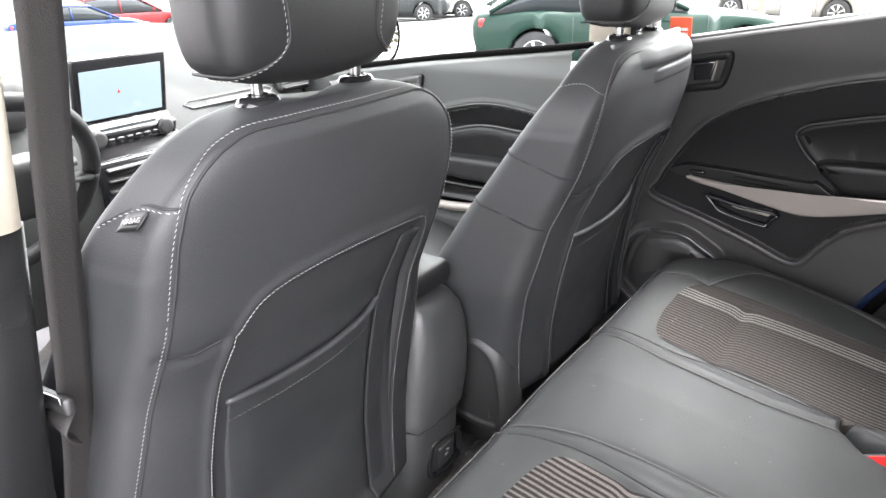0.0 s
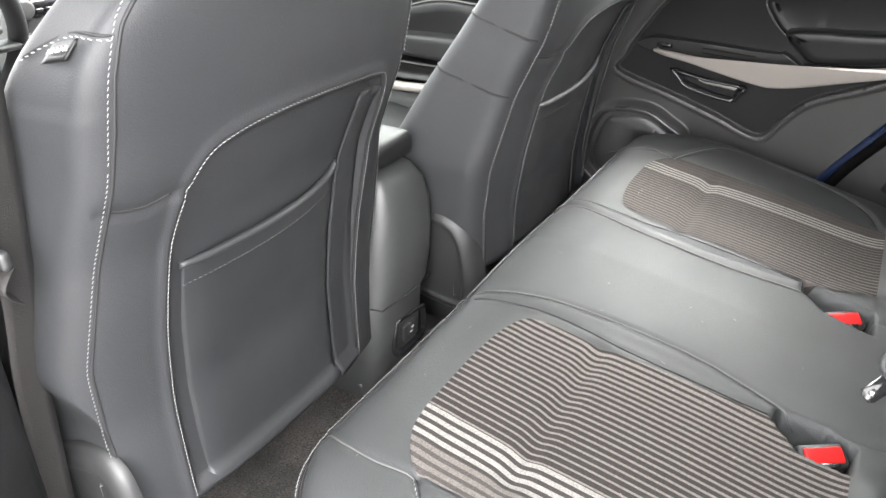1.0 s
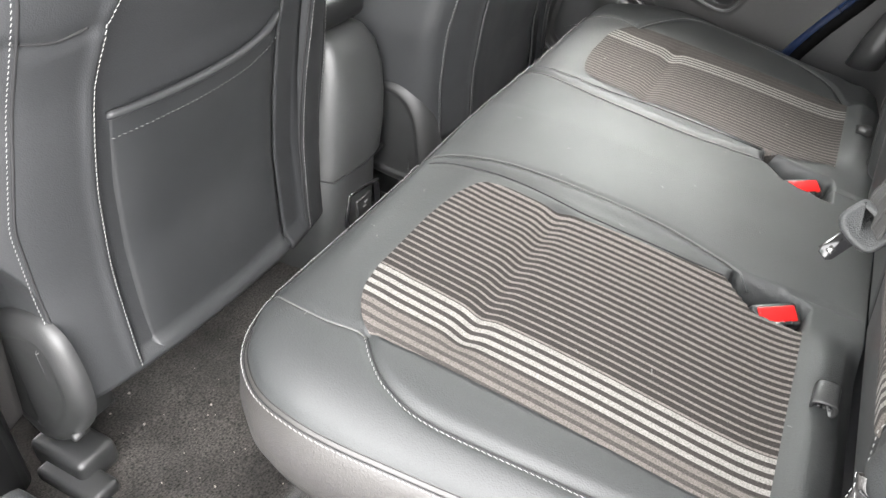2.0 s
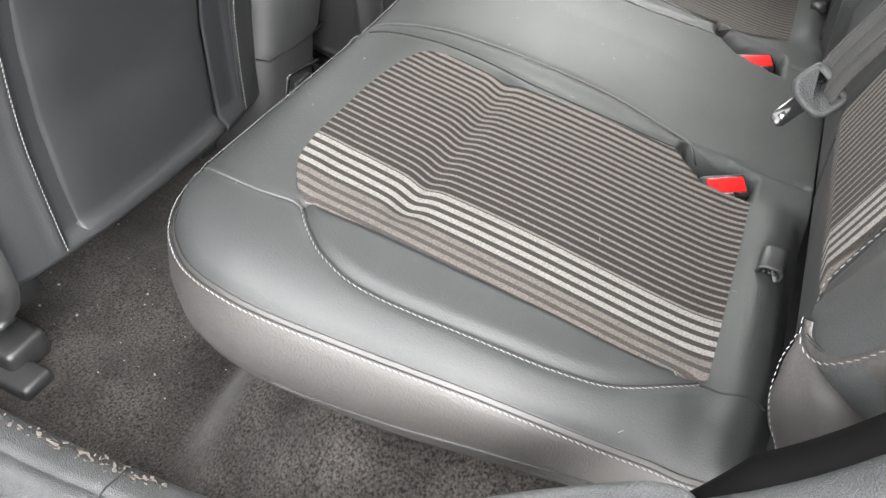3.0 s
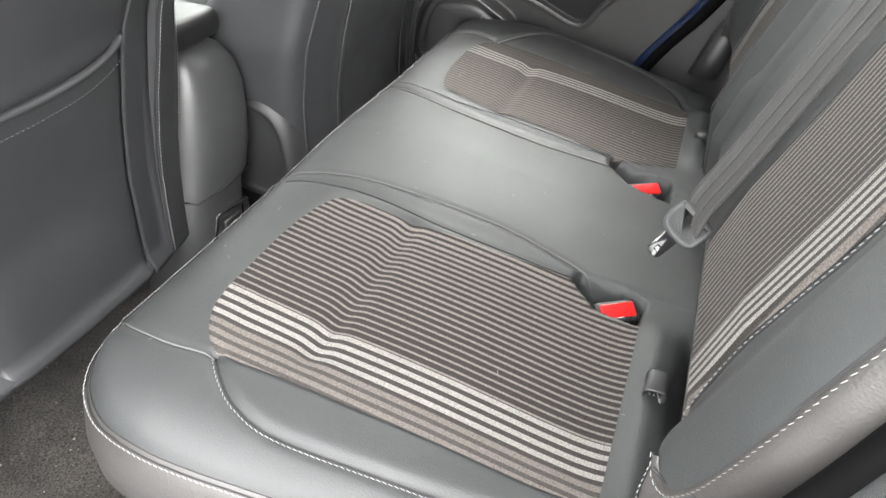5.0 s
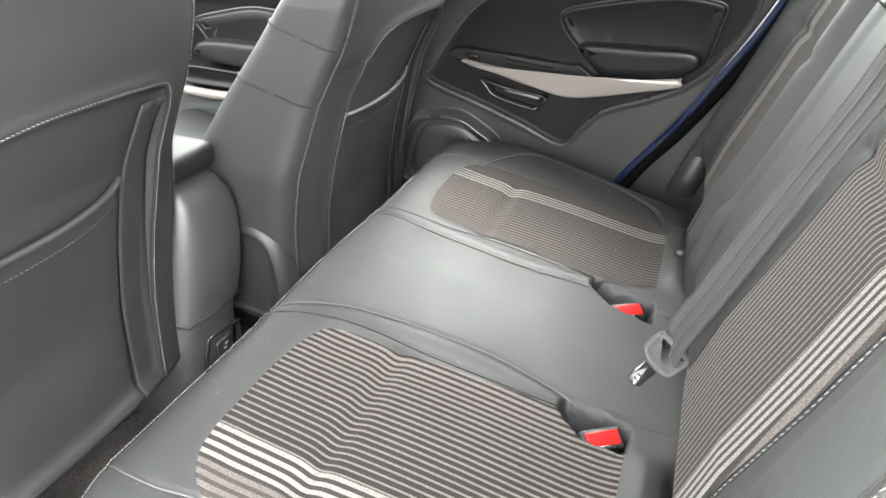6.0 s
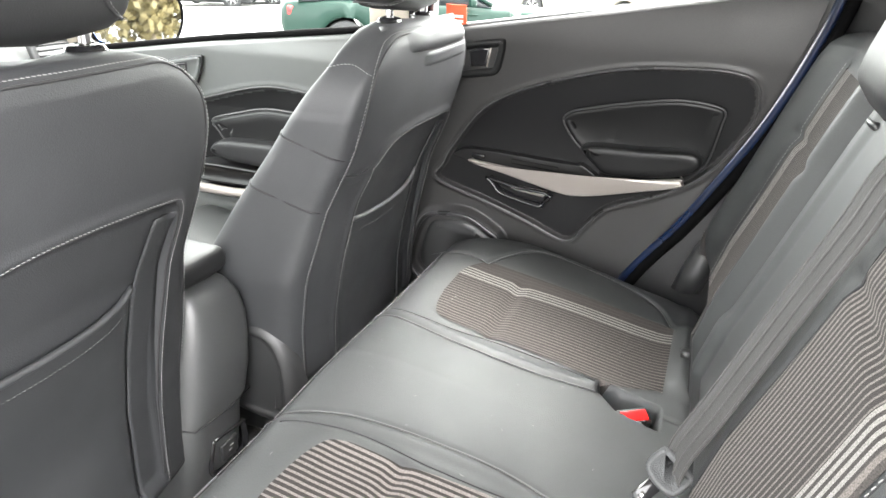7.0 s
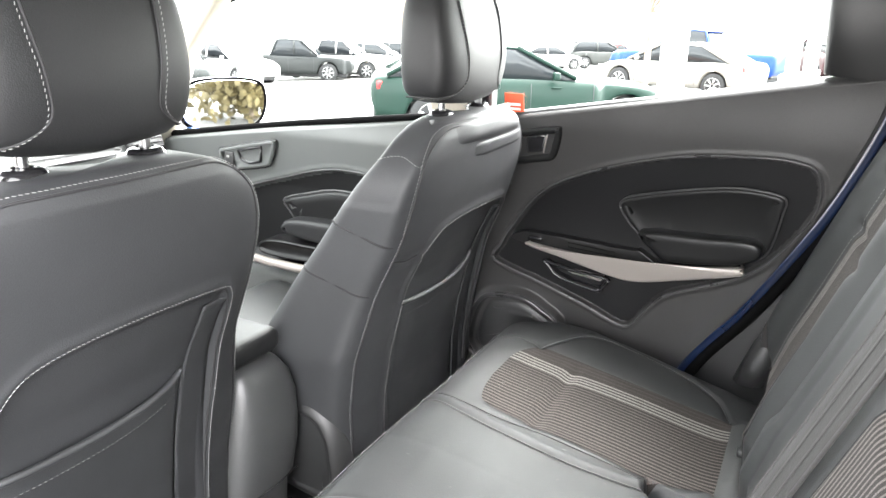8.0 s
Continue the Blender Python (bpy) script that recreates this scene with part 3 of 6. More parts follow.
left_back, at_left = backrest("folding_rear_seat", -0.634, 0.138, "wide black leather rear backrest with striped cloth insert", [(-1, CLOTH_BACK_L)])
right_back, at_right = backrest("folding_rear_seat", 0.146, 0.634, "narrow black leather rear backrest with striped cloth insert", [(1, CLOTH_BACK_R_SHADED)])
for side, ob in ((-1, left_back), (1, right_back)):
    at = at_left if side < 0 else at_right
    rim = [Vector((side * p.x, p.y, p.z)) for p in BOLSTER_RIM]
    if side > 0:
        rim = [q if p.z < 1.19 else p for p, q in zip(rim, at([(p.x, p.z) for p in rim], side, 0.0014))]
    away = []
    for i in range(len(rim)):
        p, q = rim[max(i - 3, 0)], rim[min(i + 3, len(rim) - 1)]
        d = Vector((abs(q.x) - abs(p.x), q.z - p.z)).normalized()
        away.append(Vector((side * d.y, 0, -d.x)))
    back = Vector((0, -1, 0))
    if side < 0:
        rows = [[p + n * o + back * b for o, b in ((-0.0075, 0.003), (-0.0065, -0.0005), (-0.003, -0.0016), (0.0, -0.0010), (0.004, 0.004), (0.008, 0.013), (0.011, 0.028), (0.012, 0.050), (0.010, 0.085))] for p, n in zip(rim[:92], away)]
        part("bolster_side", sheet(rows), LEATHER_SIDE, ob, "brownish leather side panel of the bolster")
    part("edge_stitching", stitches([p - back * 0.0016 for p in rim], (side * 0.5, 0.8, 0), 0.0042, 0.0022, 0.00055, 0.0005), THREAD, ob)
    part("edge_seam", tube([p - n * 0.0076 - back * 0.0004 for p, n in zip(rim[6:92], away[6:])], 0.0013, 6), DARK_THREAD, ob)
    # the tucked flap under the bolster's lower point
    low = spline([(side * 0.558, -0.090, 0.846), (side * 0.568, -0.091, 0.812), (side * 0.577, -0.091, 0.790), (side * 0.582, -0.098, 0.771), (side * 0.588, -0.106, 0.762), (side * 0.592, -0.116, 0.745)], 8)
    inner = spline([(side * 0.559, -0.092, 0.846), (side * 0.574, -0.098, 0.832), (side * 0.594, -0.108, 0.824), (side * 0.606, -0.118, 0.806), (side * 0.612, -0.126, 0.786), (side * 0.614, -0.134, 0.765)], 8)
    rows = []
    for p, q in zip(low, inner):
        rows.append([p + Vector((-side * 0.004, -0.012, 0))] + [p.lerp(q, k / 6) + Vector((side * 0.2, 1, 0)) * 0.006 * math.sin(math.pi * min(1, k / 6 + 0.12)) * min(1, (p - q).length / 0.02) for k in range(7)] + [q + Vector((0, -0.03, 0))])
    part("side_flap", thick(sheet(rows), 0.002), SUEDE, ob, "soft tucked side flap with pale stitching")
    part("lower_stitching", stitches([p.lerp(q, 0.20) + Vector((side * 0.2, 1, 0)) * 0.0062 * min(1, (p - q).length / 0.02) for p, q in zip(low, inner)][3:], (side * 0.4, 0.9, 0), 0.0032, 0.0016, 0.00050, 0.0005), THREAD, ob)


# ---- front seats ----
SEAT_Z = [0.53, 0.60, 0.70, 0.80, 0.927, 1.025, 1.10, 1.166, 1.20, 1.22, 1.231]
SEAT_REAR = [0.672, 0.674, 0.674, 0.660, 0.631, 0.588, 0.567, 0.554, 0.550, 0.553, 0.572]
SEAT_FORE = [0.90, 0.91, 0.90, 0.885, 0.81, 0.742, 0.690, 0.642, 0.632, 0.627, 0.612]
SEAT_HALF = [0.250, 0.252, 0.257, 0.262, 0.242, 0.233, 0.232, 0.226, 0.205, 0.165, 0.105]
DENSE_Z = np.concatenate([np.linspace(0.53, 1.16, 100), np.linspace(1.165, 1.231, 24)])


def eased(values):
    v = np.interp(np.linspace(0.45, 1.3, 1701), SEAT_Z, values)
    k = np.exp(-(np.arange(-60, 61) / 26.0) ** 2)
    s = np.convolve(np.pad(v, 60, mode="edge"), k / k.sum(), "valid")
    blend = smooth_step(np.linspace(0.45, 1.3, 1701), 1.17, 1.21)
    return s * (1 - blend) + v * blend


EASED_Z = np.linspace(0.45, 1.3, 1701)
EASED = {"rear": eased(SEAT_REAR), "fore": eased(SEAT_FORE), "half": eased(SEAT_HALF)}
ROUND = 0.060 + 0.170 * np.sqrt(np.clip(1 - ((EASED_Z - 1.09) / 0.1412) ** 2, 0, 1))
EASED["half"] = np.where(EASED_Z > 1.09, np.minimum(ROUND, EASED["half"] + 0.01), EASED["half"])
POCKET = spline([(-0.175, 0.545), (-0.174, 0.72), (-0.170, 0.86), (-0.158, 0.960), (-0.142, 1.008), (-0.112, 1.030), (-0.04, 1.040), (0.06, 1.040), (0.150, 1.034), (0.176, 1.022),
                 (0.188, 0.985), (0.190, 0.90), (0.186, 0.776), (0.180, 0.545)], 5)
POWER = 6.0


def seat_dims(z):
    return [np.interp(z, EASED_Z, EASED[k]) for k in ("rear", "fore", "half")]


def seat_rear(u, z):
    """The rear face of a front seat's back, as distance along the car; u: from the seat's middle."""
    u, z = np.asarray(u, float), np.asarray(z, float)
    rear, fore, half = seat_dims(z)
    rear, half = rear - 0.008, half * 1.115
    r = np.clip(np.abs(u) / half, 0, 0.9999)
    y = (rear + fore) / 2 - (fore - rear) / 2 * (1 - r ** POWER) ** (1 / POWER) - 0.014 * (1 - r * r)
    d = inside(u, z, POCKET)
    y = y + 0.010 * smooth_step(d, -0.001, 0.010) - 0.004 * np.exp(-((d + 0.006) / 0.006) ** 2)
    y = y + 0.004 * np.exp(-(line_distance(u, z, [(-0.24, 0.992), (-0.20, 0.984), (-0.158, 0.990)]) / 0.006) ** 2)
    return y


def seat_corner(z, side, out=0.0):
    rear, fore, half = [float(v) for v in seat_dims(z)]
    rear, half = rear - 0.008, half * 1.115
    k = 0.5 ** (1 / POWER)
    return Vector((side * (half * k + out), (rear + fore) / 2 - (fore - rear) / 2 * k - 0.014 * (1 - k * k) - out, z))


def seat_edge(z, side, beside=0.0055, lift=0.0010):
    """A place beside the corner seam, on the flank's side of it."""
    rear, fore, half = [float(v) for v in seat_dims(z)]
    t = Vector((side * half * 1.115, (fore - rear) / 2, 0)).normalized()
    top = float(smooth_step(z, 1.18, 1.226))
    return seat_corner(z, side) + t.lerp(Vector((0, 1, 0.45)), top) * beside + Vector((side * t.y, -abs(t.x), 0)).lerp(Vector((0, 0, 1)), top) * lift


def seat_side(f, z, side, lift=0.0):
    """A place on the side of the seat's back, from f = 0 at the rear to 1 at the front."""
    rear, fore, half = [float(v) for v in seat_dims(z)]
    rear, half = rear - 0.008, half * 1.115
    v = 2 * f - 1
    return Vector((side * (half * (1 - abs(v) ** POWER) ** (1 / POWER) * (1 + 0.12 * max(0.0, f - 0.5)) + lift), rear + (fore - rear) * f, z))


def headrest(cx, cy, parent):
    rings = []
    for z, w, dr, df in ((1.252, 0.085, -0.022, 0.030), (1.256, 0.112, -0.034, 0.046), (1.268, 0.128, -0.046, 0.056), (1.29, 0.136, -0.054, 0.061), (1.33, 0.140, -0.058, 0.062),
                         (1.37, 0.139, -0.052, 0.062), (1.41, 0.132, -0.042, 0.060), (1.44, 0.118, -0.030, 0.054), (1.455, 0.10, -0.018, 0.044), (1.462, 0.07, -0.004, 0.03)):
        ring = []
        for i in range(72):
            a = 2 * math.pi * i / 72
            c, s = math.cos(a), math.sin(a)
            u = w * math.copysign(abs(c) ** 0.5, c)
            v = math.copysign(abs(s) ** 0.55, s)
            ring.append((cx + u, cy + (df if v > 0 else -dr) * v, z + 0.010 * (1 - abs(u) / 0.14) * (z < 1.3) * -1))
        rings.append(ring)
    bm = loft(rings)
    bm.transform(Matrix.Translation((0, 0, 0.001)))
    bmesh.ops.subdivide_edges(bm, edges=[e for e in bm.edges if abs(e.verts[0].co.z - e.verts[1].co.z) > 0.015], cuts=2, smooth=0.6)
    rest = part("headrest", bm, LEATHER_PLAIN, parent, "padded black leather headrest with pale stitching")
    for side in (-1, 1):
        line = []
        for z, w, dr, df in ((1.262, 0.118, -0.040, 0), (1.27, 0.128, -0.046, 0), (1.29, 0.136, -0.054, 0), (1.33, 0.140, -0.058, 0), (1.37, 0.139, -0.052, 0), (1.41, 0.132, -0.042, 0), (1.44, 0.118, -0.03, 0)):
            line.append(Vector((cx + side * w * (0.50 + 0.12 * float(smooth_step(z, 1.31, 1.44)) + 0.20 * float(smooth_step(-z, -1.29, -1.268))), cy + dr * 0.975 - 0.001, z)))
        line = [p + Vector((0, 0, 0.001)) for p in spline([(cx + side * 0.116, cy + 0.040, 1.2590), (cx + side * 0.122, cy + 0.008, 1.2600), (cx + side * 0.117, cy - 0.028, 1.2605)] + line[1:], 6)]
        part("seam", tube(line, 0.0018, 6), DARK_THREAD, rest)
        part("stitching", stitches([p + Vector((side * 0.006, -0.0012, -0.002)) for p in line[6:]], (side * 0.3, -1, 0), 0.0040, 0.0022, 0.0008, 0.0007), THREAD, rest)
        x = cx + side * 0.078
        post = [Vector((x, cy - 0.010, 1.20 + 0.02 * k)) for k in range(5)]
        part("headrest_post", tube(post, 0.0068, 14, up=Vector((0, 1, 0))), CHROME, parent, "chrome headrest post")
        collar = [[Vector((x + r * 1.25 * math.cos(t), cy - 0.010 + r * math.sin(t), z)) for t in (2 * math.pi * i / 20 for i in range(20))] for z, r in ((1.210, 0.022), (1.222, 0.0225), (1.230, 0.021), (1.236, 0.017), (1.238, 0.010), (1.234, 0.008))]
        part("post_collar", loft(collar), GLOSS_BLACK, parent)


def front_seat(name, cx, dy, label, passenger):
    seat = thing(name, (cx, 0.95 + dy, 0.42), label, "car seat", "front seats")
    move = Matrix.Translation((cx, dy, 0))
    rings = []
    for z in (DENSE_Z if not passenger else np.concatenate([[0.582, 0.585, 0.592], DENSE_Z[DENSE_Z > 0.60]])):
        tuck = 0.020 * max(0.0, (0.600 - z) / 0.018) ** 2 if passenger else 0.0
        rear, fore, half = [float(v) for v in seat_dims(z)]
        rear, half = rear - 0.008, half * 1.115
        most = half if passenger else half - (half - 0.256) * float(smooth_step(-z, -0.80, -0.69))
        us = []
        for i in range(150):
            us.append(-math.cos(math.pi * (i + 0.5) / 150))
        u = np.array([math.copysign(abs(v) ** 0.75, v) for v in us]) * half * 0.9995
        yr = seat_rear(u, np.full(150, z))
        ring = list(zip(np.maximum(u, -most), yr))
        m = (rear + fore) / 2
        for i in range(1, 60):
            a = math.pi * i / 60
            c, s = math.cos(a), math.sin(a)
            uu = half * math.copysign(abs(c) ** (2 / POWER), c)
            vv = m + (fore - rear) / 2 * s ** (2 / POWER)
            f = (vv - rear) / (fore - rear)
            dip = 0.035 * max(0.0, 1 - (uu / (half * 0.6)) ** 2) * (s > 0.5)
            ring.append((max(uu * (1 + 0.06 * (f - 0.5) * 2 if f > 0.5 else 1), -most * 1.06), vv - dip))
        rings.append([Vector((p[0] * (1 - tuck), p[1] + (tuck if p[1] < m else 0.0), z)) for p in ring])
    bm = loft(rings)
    bm.transform(move)
    part("backrest", bm, LEATHER_FRONT, seat)

    def moved(pts):
        return [move @ Vector(p) for p in pts]

    z_low = 0.60 if passenger else 0.535
    zs = np.concatenate([np.linspace(z_low, 1.18, 90), np.linspace(1.185, 1.229, 30)])
    low = [z for z in zs if z < 1.04]
    half_line = [(-0.2314, 0.5621, 1.1145), (-0.2257, 0.5573, 1.1414), (-0.2200, 0.5556, 1.159), (-0.2128, 0.5556, 1.1731), (-0.1966, 0.5568, 1.1903), (-0.1775, 0.5592, 1.204),
                 (-0.1613, 0.5580, 1.2116), (-0.1461, 0.5550, 1.2171), (-0.1268, 0.5492, 1.2207), (-0.0960, 0.5424, 1.2219), (-0.0512, 0.5386, 1.2228)]
    foot = seat_edge(1.045, -1, 0.0045)
    half_line = [(foot.x, foot.y, foot.z)] + half_line
    crown = spline(half_line + [(0.0, 0.5365, 1.2228)] + [(-x, y, z) for x, y, z in half_line[::-1]], 6)
    seam = []
    for p in crown:
        n = Vector((p.x, (p.z - 1.06) * 1.8)).normalized()
        u, z = p.x - n.x * 0.0050, p.z - n.y * 0.0050
        seam.append(Vector((u, float(seat_rear(u, z)) - 0.0002, z)))
    seam = [seat_corner(z, -1) for z in low] + seam[3:-3] + [seat_corner(z, 1) for z in low[::-1]]
    part("edge_seam", tube(moved(seam), 0.0018, 6), DARK_THREAD, seat)
    for side in (-1, 1):
        part("edge_stitching", stitches(moved([seat_edge(z, side) for z in low]), (side * 0.7, -0.5, 0.1)), THREAD, seat)
    part("top_stitching", stitches(moved([p + Vector((p.x * 0.004, -0.0008, 0.0006)) for p in crown]), lambda q: (0.7 * (q.x - cx) / 0.2, -0.6, 0.3 + 4.0 * max(0.0, q.z - 1.12))), THREAD, seat)

    def rear(u, z, lift):
        return Vector((u, float(seat_rear(u, z)) - lift, z))

    out = [Vector((p.x, p.y)) for p in POCKET if p.y > z_low]
    part("pocket_seam", tube(moved([rear(p.x, p.y, -0.001) for p in out]), 0.0020, 6), DARK_THREAD, seat)
    mid = Vector((0.0, 0.80))
    outer = [p + (p - mid).normalized() * 0.0045 for p in out]
    part("pocket_stitching", stitches(moved([rear(p.x, p.y, 0.0012) for p in outer]), (0, -1, 0.1)), THREAD, seat)
    part("cross_seam", tube(moved([rear(u, z, 0.0005) for u, z in spline_pairs([(-0.236, 0.994), (-0.20, 0.986), (-0.170, 0.991)])]), 0.0016, 6), DARK_THREAD, seat)
    # the map pocket: a hanging panel with a rolled lip, and a gusset beside it
    rows = []
    for i in range(41):
        z = z_low - 0.004 + (0.886 - z_low) * i / 40
        row = []
        for j in range(41):
            u = -0.146 + 0.273 * j / 40
            sag = 0.016 * math.sin(math.pi * j / 40) * (i / 40) ** 2 + 0.004 * math.sin(math.pi * i / 40)
            row.append(rear(u, z + (0.010 * (j / 40) ** 2 + 0.020 * (j / 40) ** 8) * (i / 40), -0.0015 + 0.005 * min(1.0, j / 5) ** 0.5 * min(1.0, (40 - j) / 3) ** 0.5 + 0.5 * sag))
        rows.append(row)
    lip = [p + Vector((0, -0.001, 0.001)) for p in rows[-1]]
    bm = sheet(rows)
    bm.transform(move)
    pocket = part("map_pocket", thick(bm, -0.0025), POCKET_CLOTH, seat, "hanging vinyl map pocket")
    part("lip", tube(moved(lip), 0.0052, 10), POCKET_CLOTH, pocket)
    part("lip_stitching", stitches(moved([rear(-0.146 + 0.273 * j / 40, 0.857 + 0.010 * (j / 40) ** 2 + 0.020 * (j / 40) ** 8, 0.0052 + 0.007 * math.sin(math.pi * j / 40)) for j in range(41)]), (0, -1, 0), 0.004, 0.003, 0.0012, 0.0008), material_pipe, pocket)
    rows = []
    for i in range(41):
        z = z_low - 0.004 + (1.014 - z_low) * i / 40
        lo = 0.126 + 0.006 * (0.75 - z) if z < 0.89 else 0.125 + 0.014 * (z - 0.89) / 0.12
        rows.append([rear(lo + (0.182 - lo) * j / 8, z, 0.0055 - 0.0045 * j / 8) for j in range(9)])
    bm = sheet(rows)
    bm.transform(move)
    part("pocket_gusset", thick(bm, -0.003), LEATHER_FRONT, seat)
    # left flank: side seams, recliner cover
    if passenger:
        for z0, z1, u0, u1, high in ((1.183, 1.2265, -0.150, 0.205, 0.007), (1.153, 1.1815, -0.090, 0.215, 0.003)):
            rows = []
            for i in range(15):
                s = i / 14
                rows.append([rear(u0 + (u1 - u0) * j / 40, z0 + (z1 - z0) * s, -0.002 + (high + 0.002) * min(1.0, 4 * s, 4 * (1 - s)) ** 0.5 * smooth_step(min(j, 40 - j) / 40, 0.0, 0.22)) for j in range(41)])
            bm = sheet(rows)
            bm.transform(move)
            part("top_pad", bm, LEATHER_FRONT, seat, "soft folded pad at the seat's top")
        for z0, z1 in ((1.020, 1.060), (0.926, 0.968)):
            line = [seat_side(0.04 + 0.90 * k / 16, z0 + (z1 - z0) * k / 16, -1, 0.0005) for k in range(17)]
            part("flank_seam", tube(moved(line), 0.0022, 6), DARK_THREAD, seat)
        part("front_stitching", stitches(moved([seat_side(0.955, z, -1, 0.0012) for z in np.linspace(0.72, 1.14, 60)]), (-1, 0, 0)), THREAD, seat)
        arc = [seat_side(0.06 + 0.80 * k / 16, 1.158 + 0.016 * math.sin(math.pi * k / 20), -1, 0.0015) for k in range(17)]
        part("flank_stitching", stitches(moved(arc), (-1, 0, 0)), THREAD, seat)
    else:
        def arc_line(up, out):
            us = [0.085 + 0.675 * k / 24 for k in range(25)]
            return [seat_side(u, 1.1575 + up - (0.12 if u > 0.33 else 0.045) * (u - 0.33) ** 2, -1, out) for u in us]

        part("flank_seam", tube(moved(arc_line(0.0035, 0.0002)), 0.0017, 6), DARK_THREAD, seat)
        part("flank_stitching", stitches(moved(arc_line(0, 0.0012)), (-1, 0, 0), 0.004, 0.003, 0.0012, 0.0008), THREAD, seat)
        a, b = move @ seat_side(0.29, 1.158, -1, 0.0045), move @ seat_side(0.53, 1.152, -1, 0.0045)
        a2, b2 = move @ seat_side(0.29, 1.1425, -1, 0.0065), move @ seat_side(0.53, 1.1365, -1, 0.0065)
        tag_rows = [[a.lerp(b, j / 6).lerp(a2.lerp(b2, j / 6), k / 4) for j in range(7)] for k in range(5)]
        label_ob = part("sewn_label", thick(sheet(tag_rows), 0.0012), DOOR_PAD, seat, "small black sewn label")
        text = bpy.data.curves.new("airbag_text", "FONT")
        text.body, text.size, text.extrude, text.align_x, text.align_y = "AIRBAG", 0.0072, 0.0003, "CENTER", "CENTER"
        t_ob = new("lettering", text)
        dep = bpy.context.evaluated_depsgraph_get()
        me = bpy.data.meshes.new_from_object(t_ob.evaluated_get(dep))
        bpy.data.objects.remove(t_ob)
        bt = bmesh.new()
        bt.from_mesh(me)
        ex = (a - b).normalized()
        ez = (a + b - a2 - b2).normalized()
        c = (a + b + a2 + b2) / 4 + ex.cross(ez).normalized() * 0.0018
        en = ex.cross(ez).normalized()
        ez = en.cross(ex)
        bt.transform(Matrix.Translation(c) @ Matrix((ex, ez, en)).transposed().to_4x4())
        part("lettering", bt, THREAD, label_ob)
    if passenger:
        cover = [(0.674, 0.546), (0.676, 0.606), (0.686, 0.656), (0.710, 0.694), (0.752, 0.714), (0.802, 0.710), (0.832, 0.676), (0.842, 0.596), (0.832, 0.521), (0.752, 0.498), (0.692, 0.504)]
        beside, screw = 0.250, Vector((0.272, 0.684, 0.541))
    else:
        cover = [(0.645, 0.565), (0.645, 0.605), (0.657, 0.648), (0.685, 0.668), (0.720, 0.668), (0.770, 0.650), (0.810, 0.620), (0.830, 0.560), (0.820, 0.480), (0.770, 0.430), (0.720, 0.445), (0.670, 0.500), (0.650, 0.540)]
        beside, screw = 0.252, Vector((0.262, 0.690, 0.478))
    deep = 1.0 if passenger else 0.5
    bm = pad([(p.x, p.y) for p in spline(cover, 6, True)], lambda a, b, h: Vector((cx - beside - h * deep, a + dy, b)), ((0, 0), (0, 0.016), (0.004, 0.028), (0.012, 0.038), (0.022, 0.043), (0.027, 0.0435), (0.030, 0.041), (0.034, 0.040), (0.045, 0.0405)))
    part("recliner_cover", bm, PLASTIC, seat, "rounded plastic recliner cover")
    bolt = [[Vector((cx - screw.x - d, screw.y + dy + q * math.cos(t), screw.z + q * math.sin(t))) for t in (2 * math.pi * i / 12 for i in range(12))] for d, q in ((-0.01, 0.006), (0.010, 0.006), (0.012, 0.004))]
    part("cover_bolt", loft(bolt), CHROME if passenger else PLASTIC, seat)
    part("seat_cushion", rounded((0.50, 0.52, 0.17), (cx, 1.03 + dy, 0.60), 0.06, 5, pose(0, 0, 0, 8)), LEATHER, seat)
    for side in (-1, 1):
        part("rail", rounded((0.045, 0.50, 0.05), (cx + side * 0.19, 1.0 + dy, 0.435), 0.008), PLASTIC, seat)
        part("rail_foot", rounded((0.06, 0.10, 0.045), (cx + side * 0.255, 0.735 + dy, 0.408), 0.010), PLASTIC, seat)
        part("rail_cap", rounded((0.045, 0.11, 0.024), (cx + side * 0.280, 0.705 + dy, 0.394), 0.008), PLASTIC, seat)
    part("under_frame", rounded((0.40, 0.40, 0.06), (cx, 0.92 + dy, 0.51), 0.01), PLASTIC, seat)
    headrest(cx - 0.003, 0.602 + dy, seat)
    return seat


def spline_pairs(pts):
    return [(p.x, p.y) for p in spline(pts, 8)]


front_seat("driver_seat", -0.347, 0.0, "black leather driver seat with pale stitching and map pocket", False)
front_seat("passenger_seat", 0.364, -0.114, "black leather front passenger seat with pale stitching and map pocket", True)


# ---- cabin shell ----
def box_between(lo, hi, r=0.01):
    return rounded([b - a for a, b in zip(lo, hi)], [(a + b) / 2 for a, b in zip(lo, hi)], r, 3)


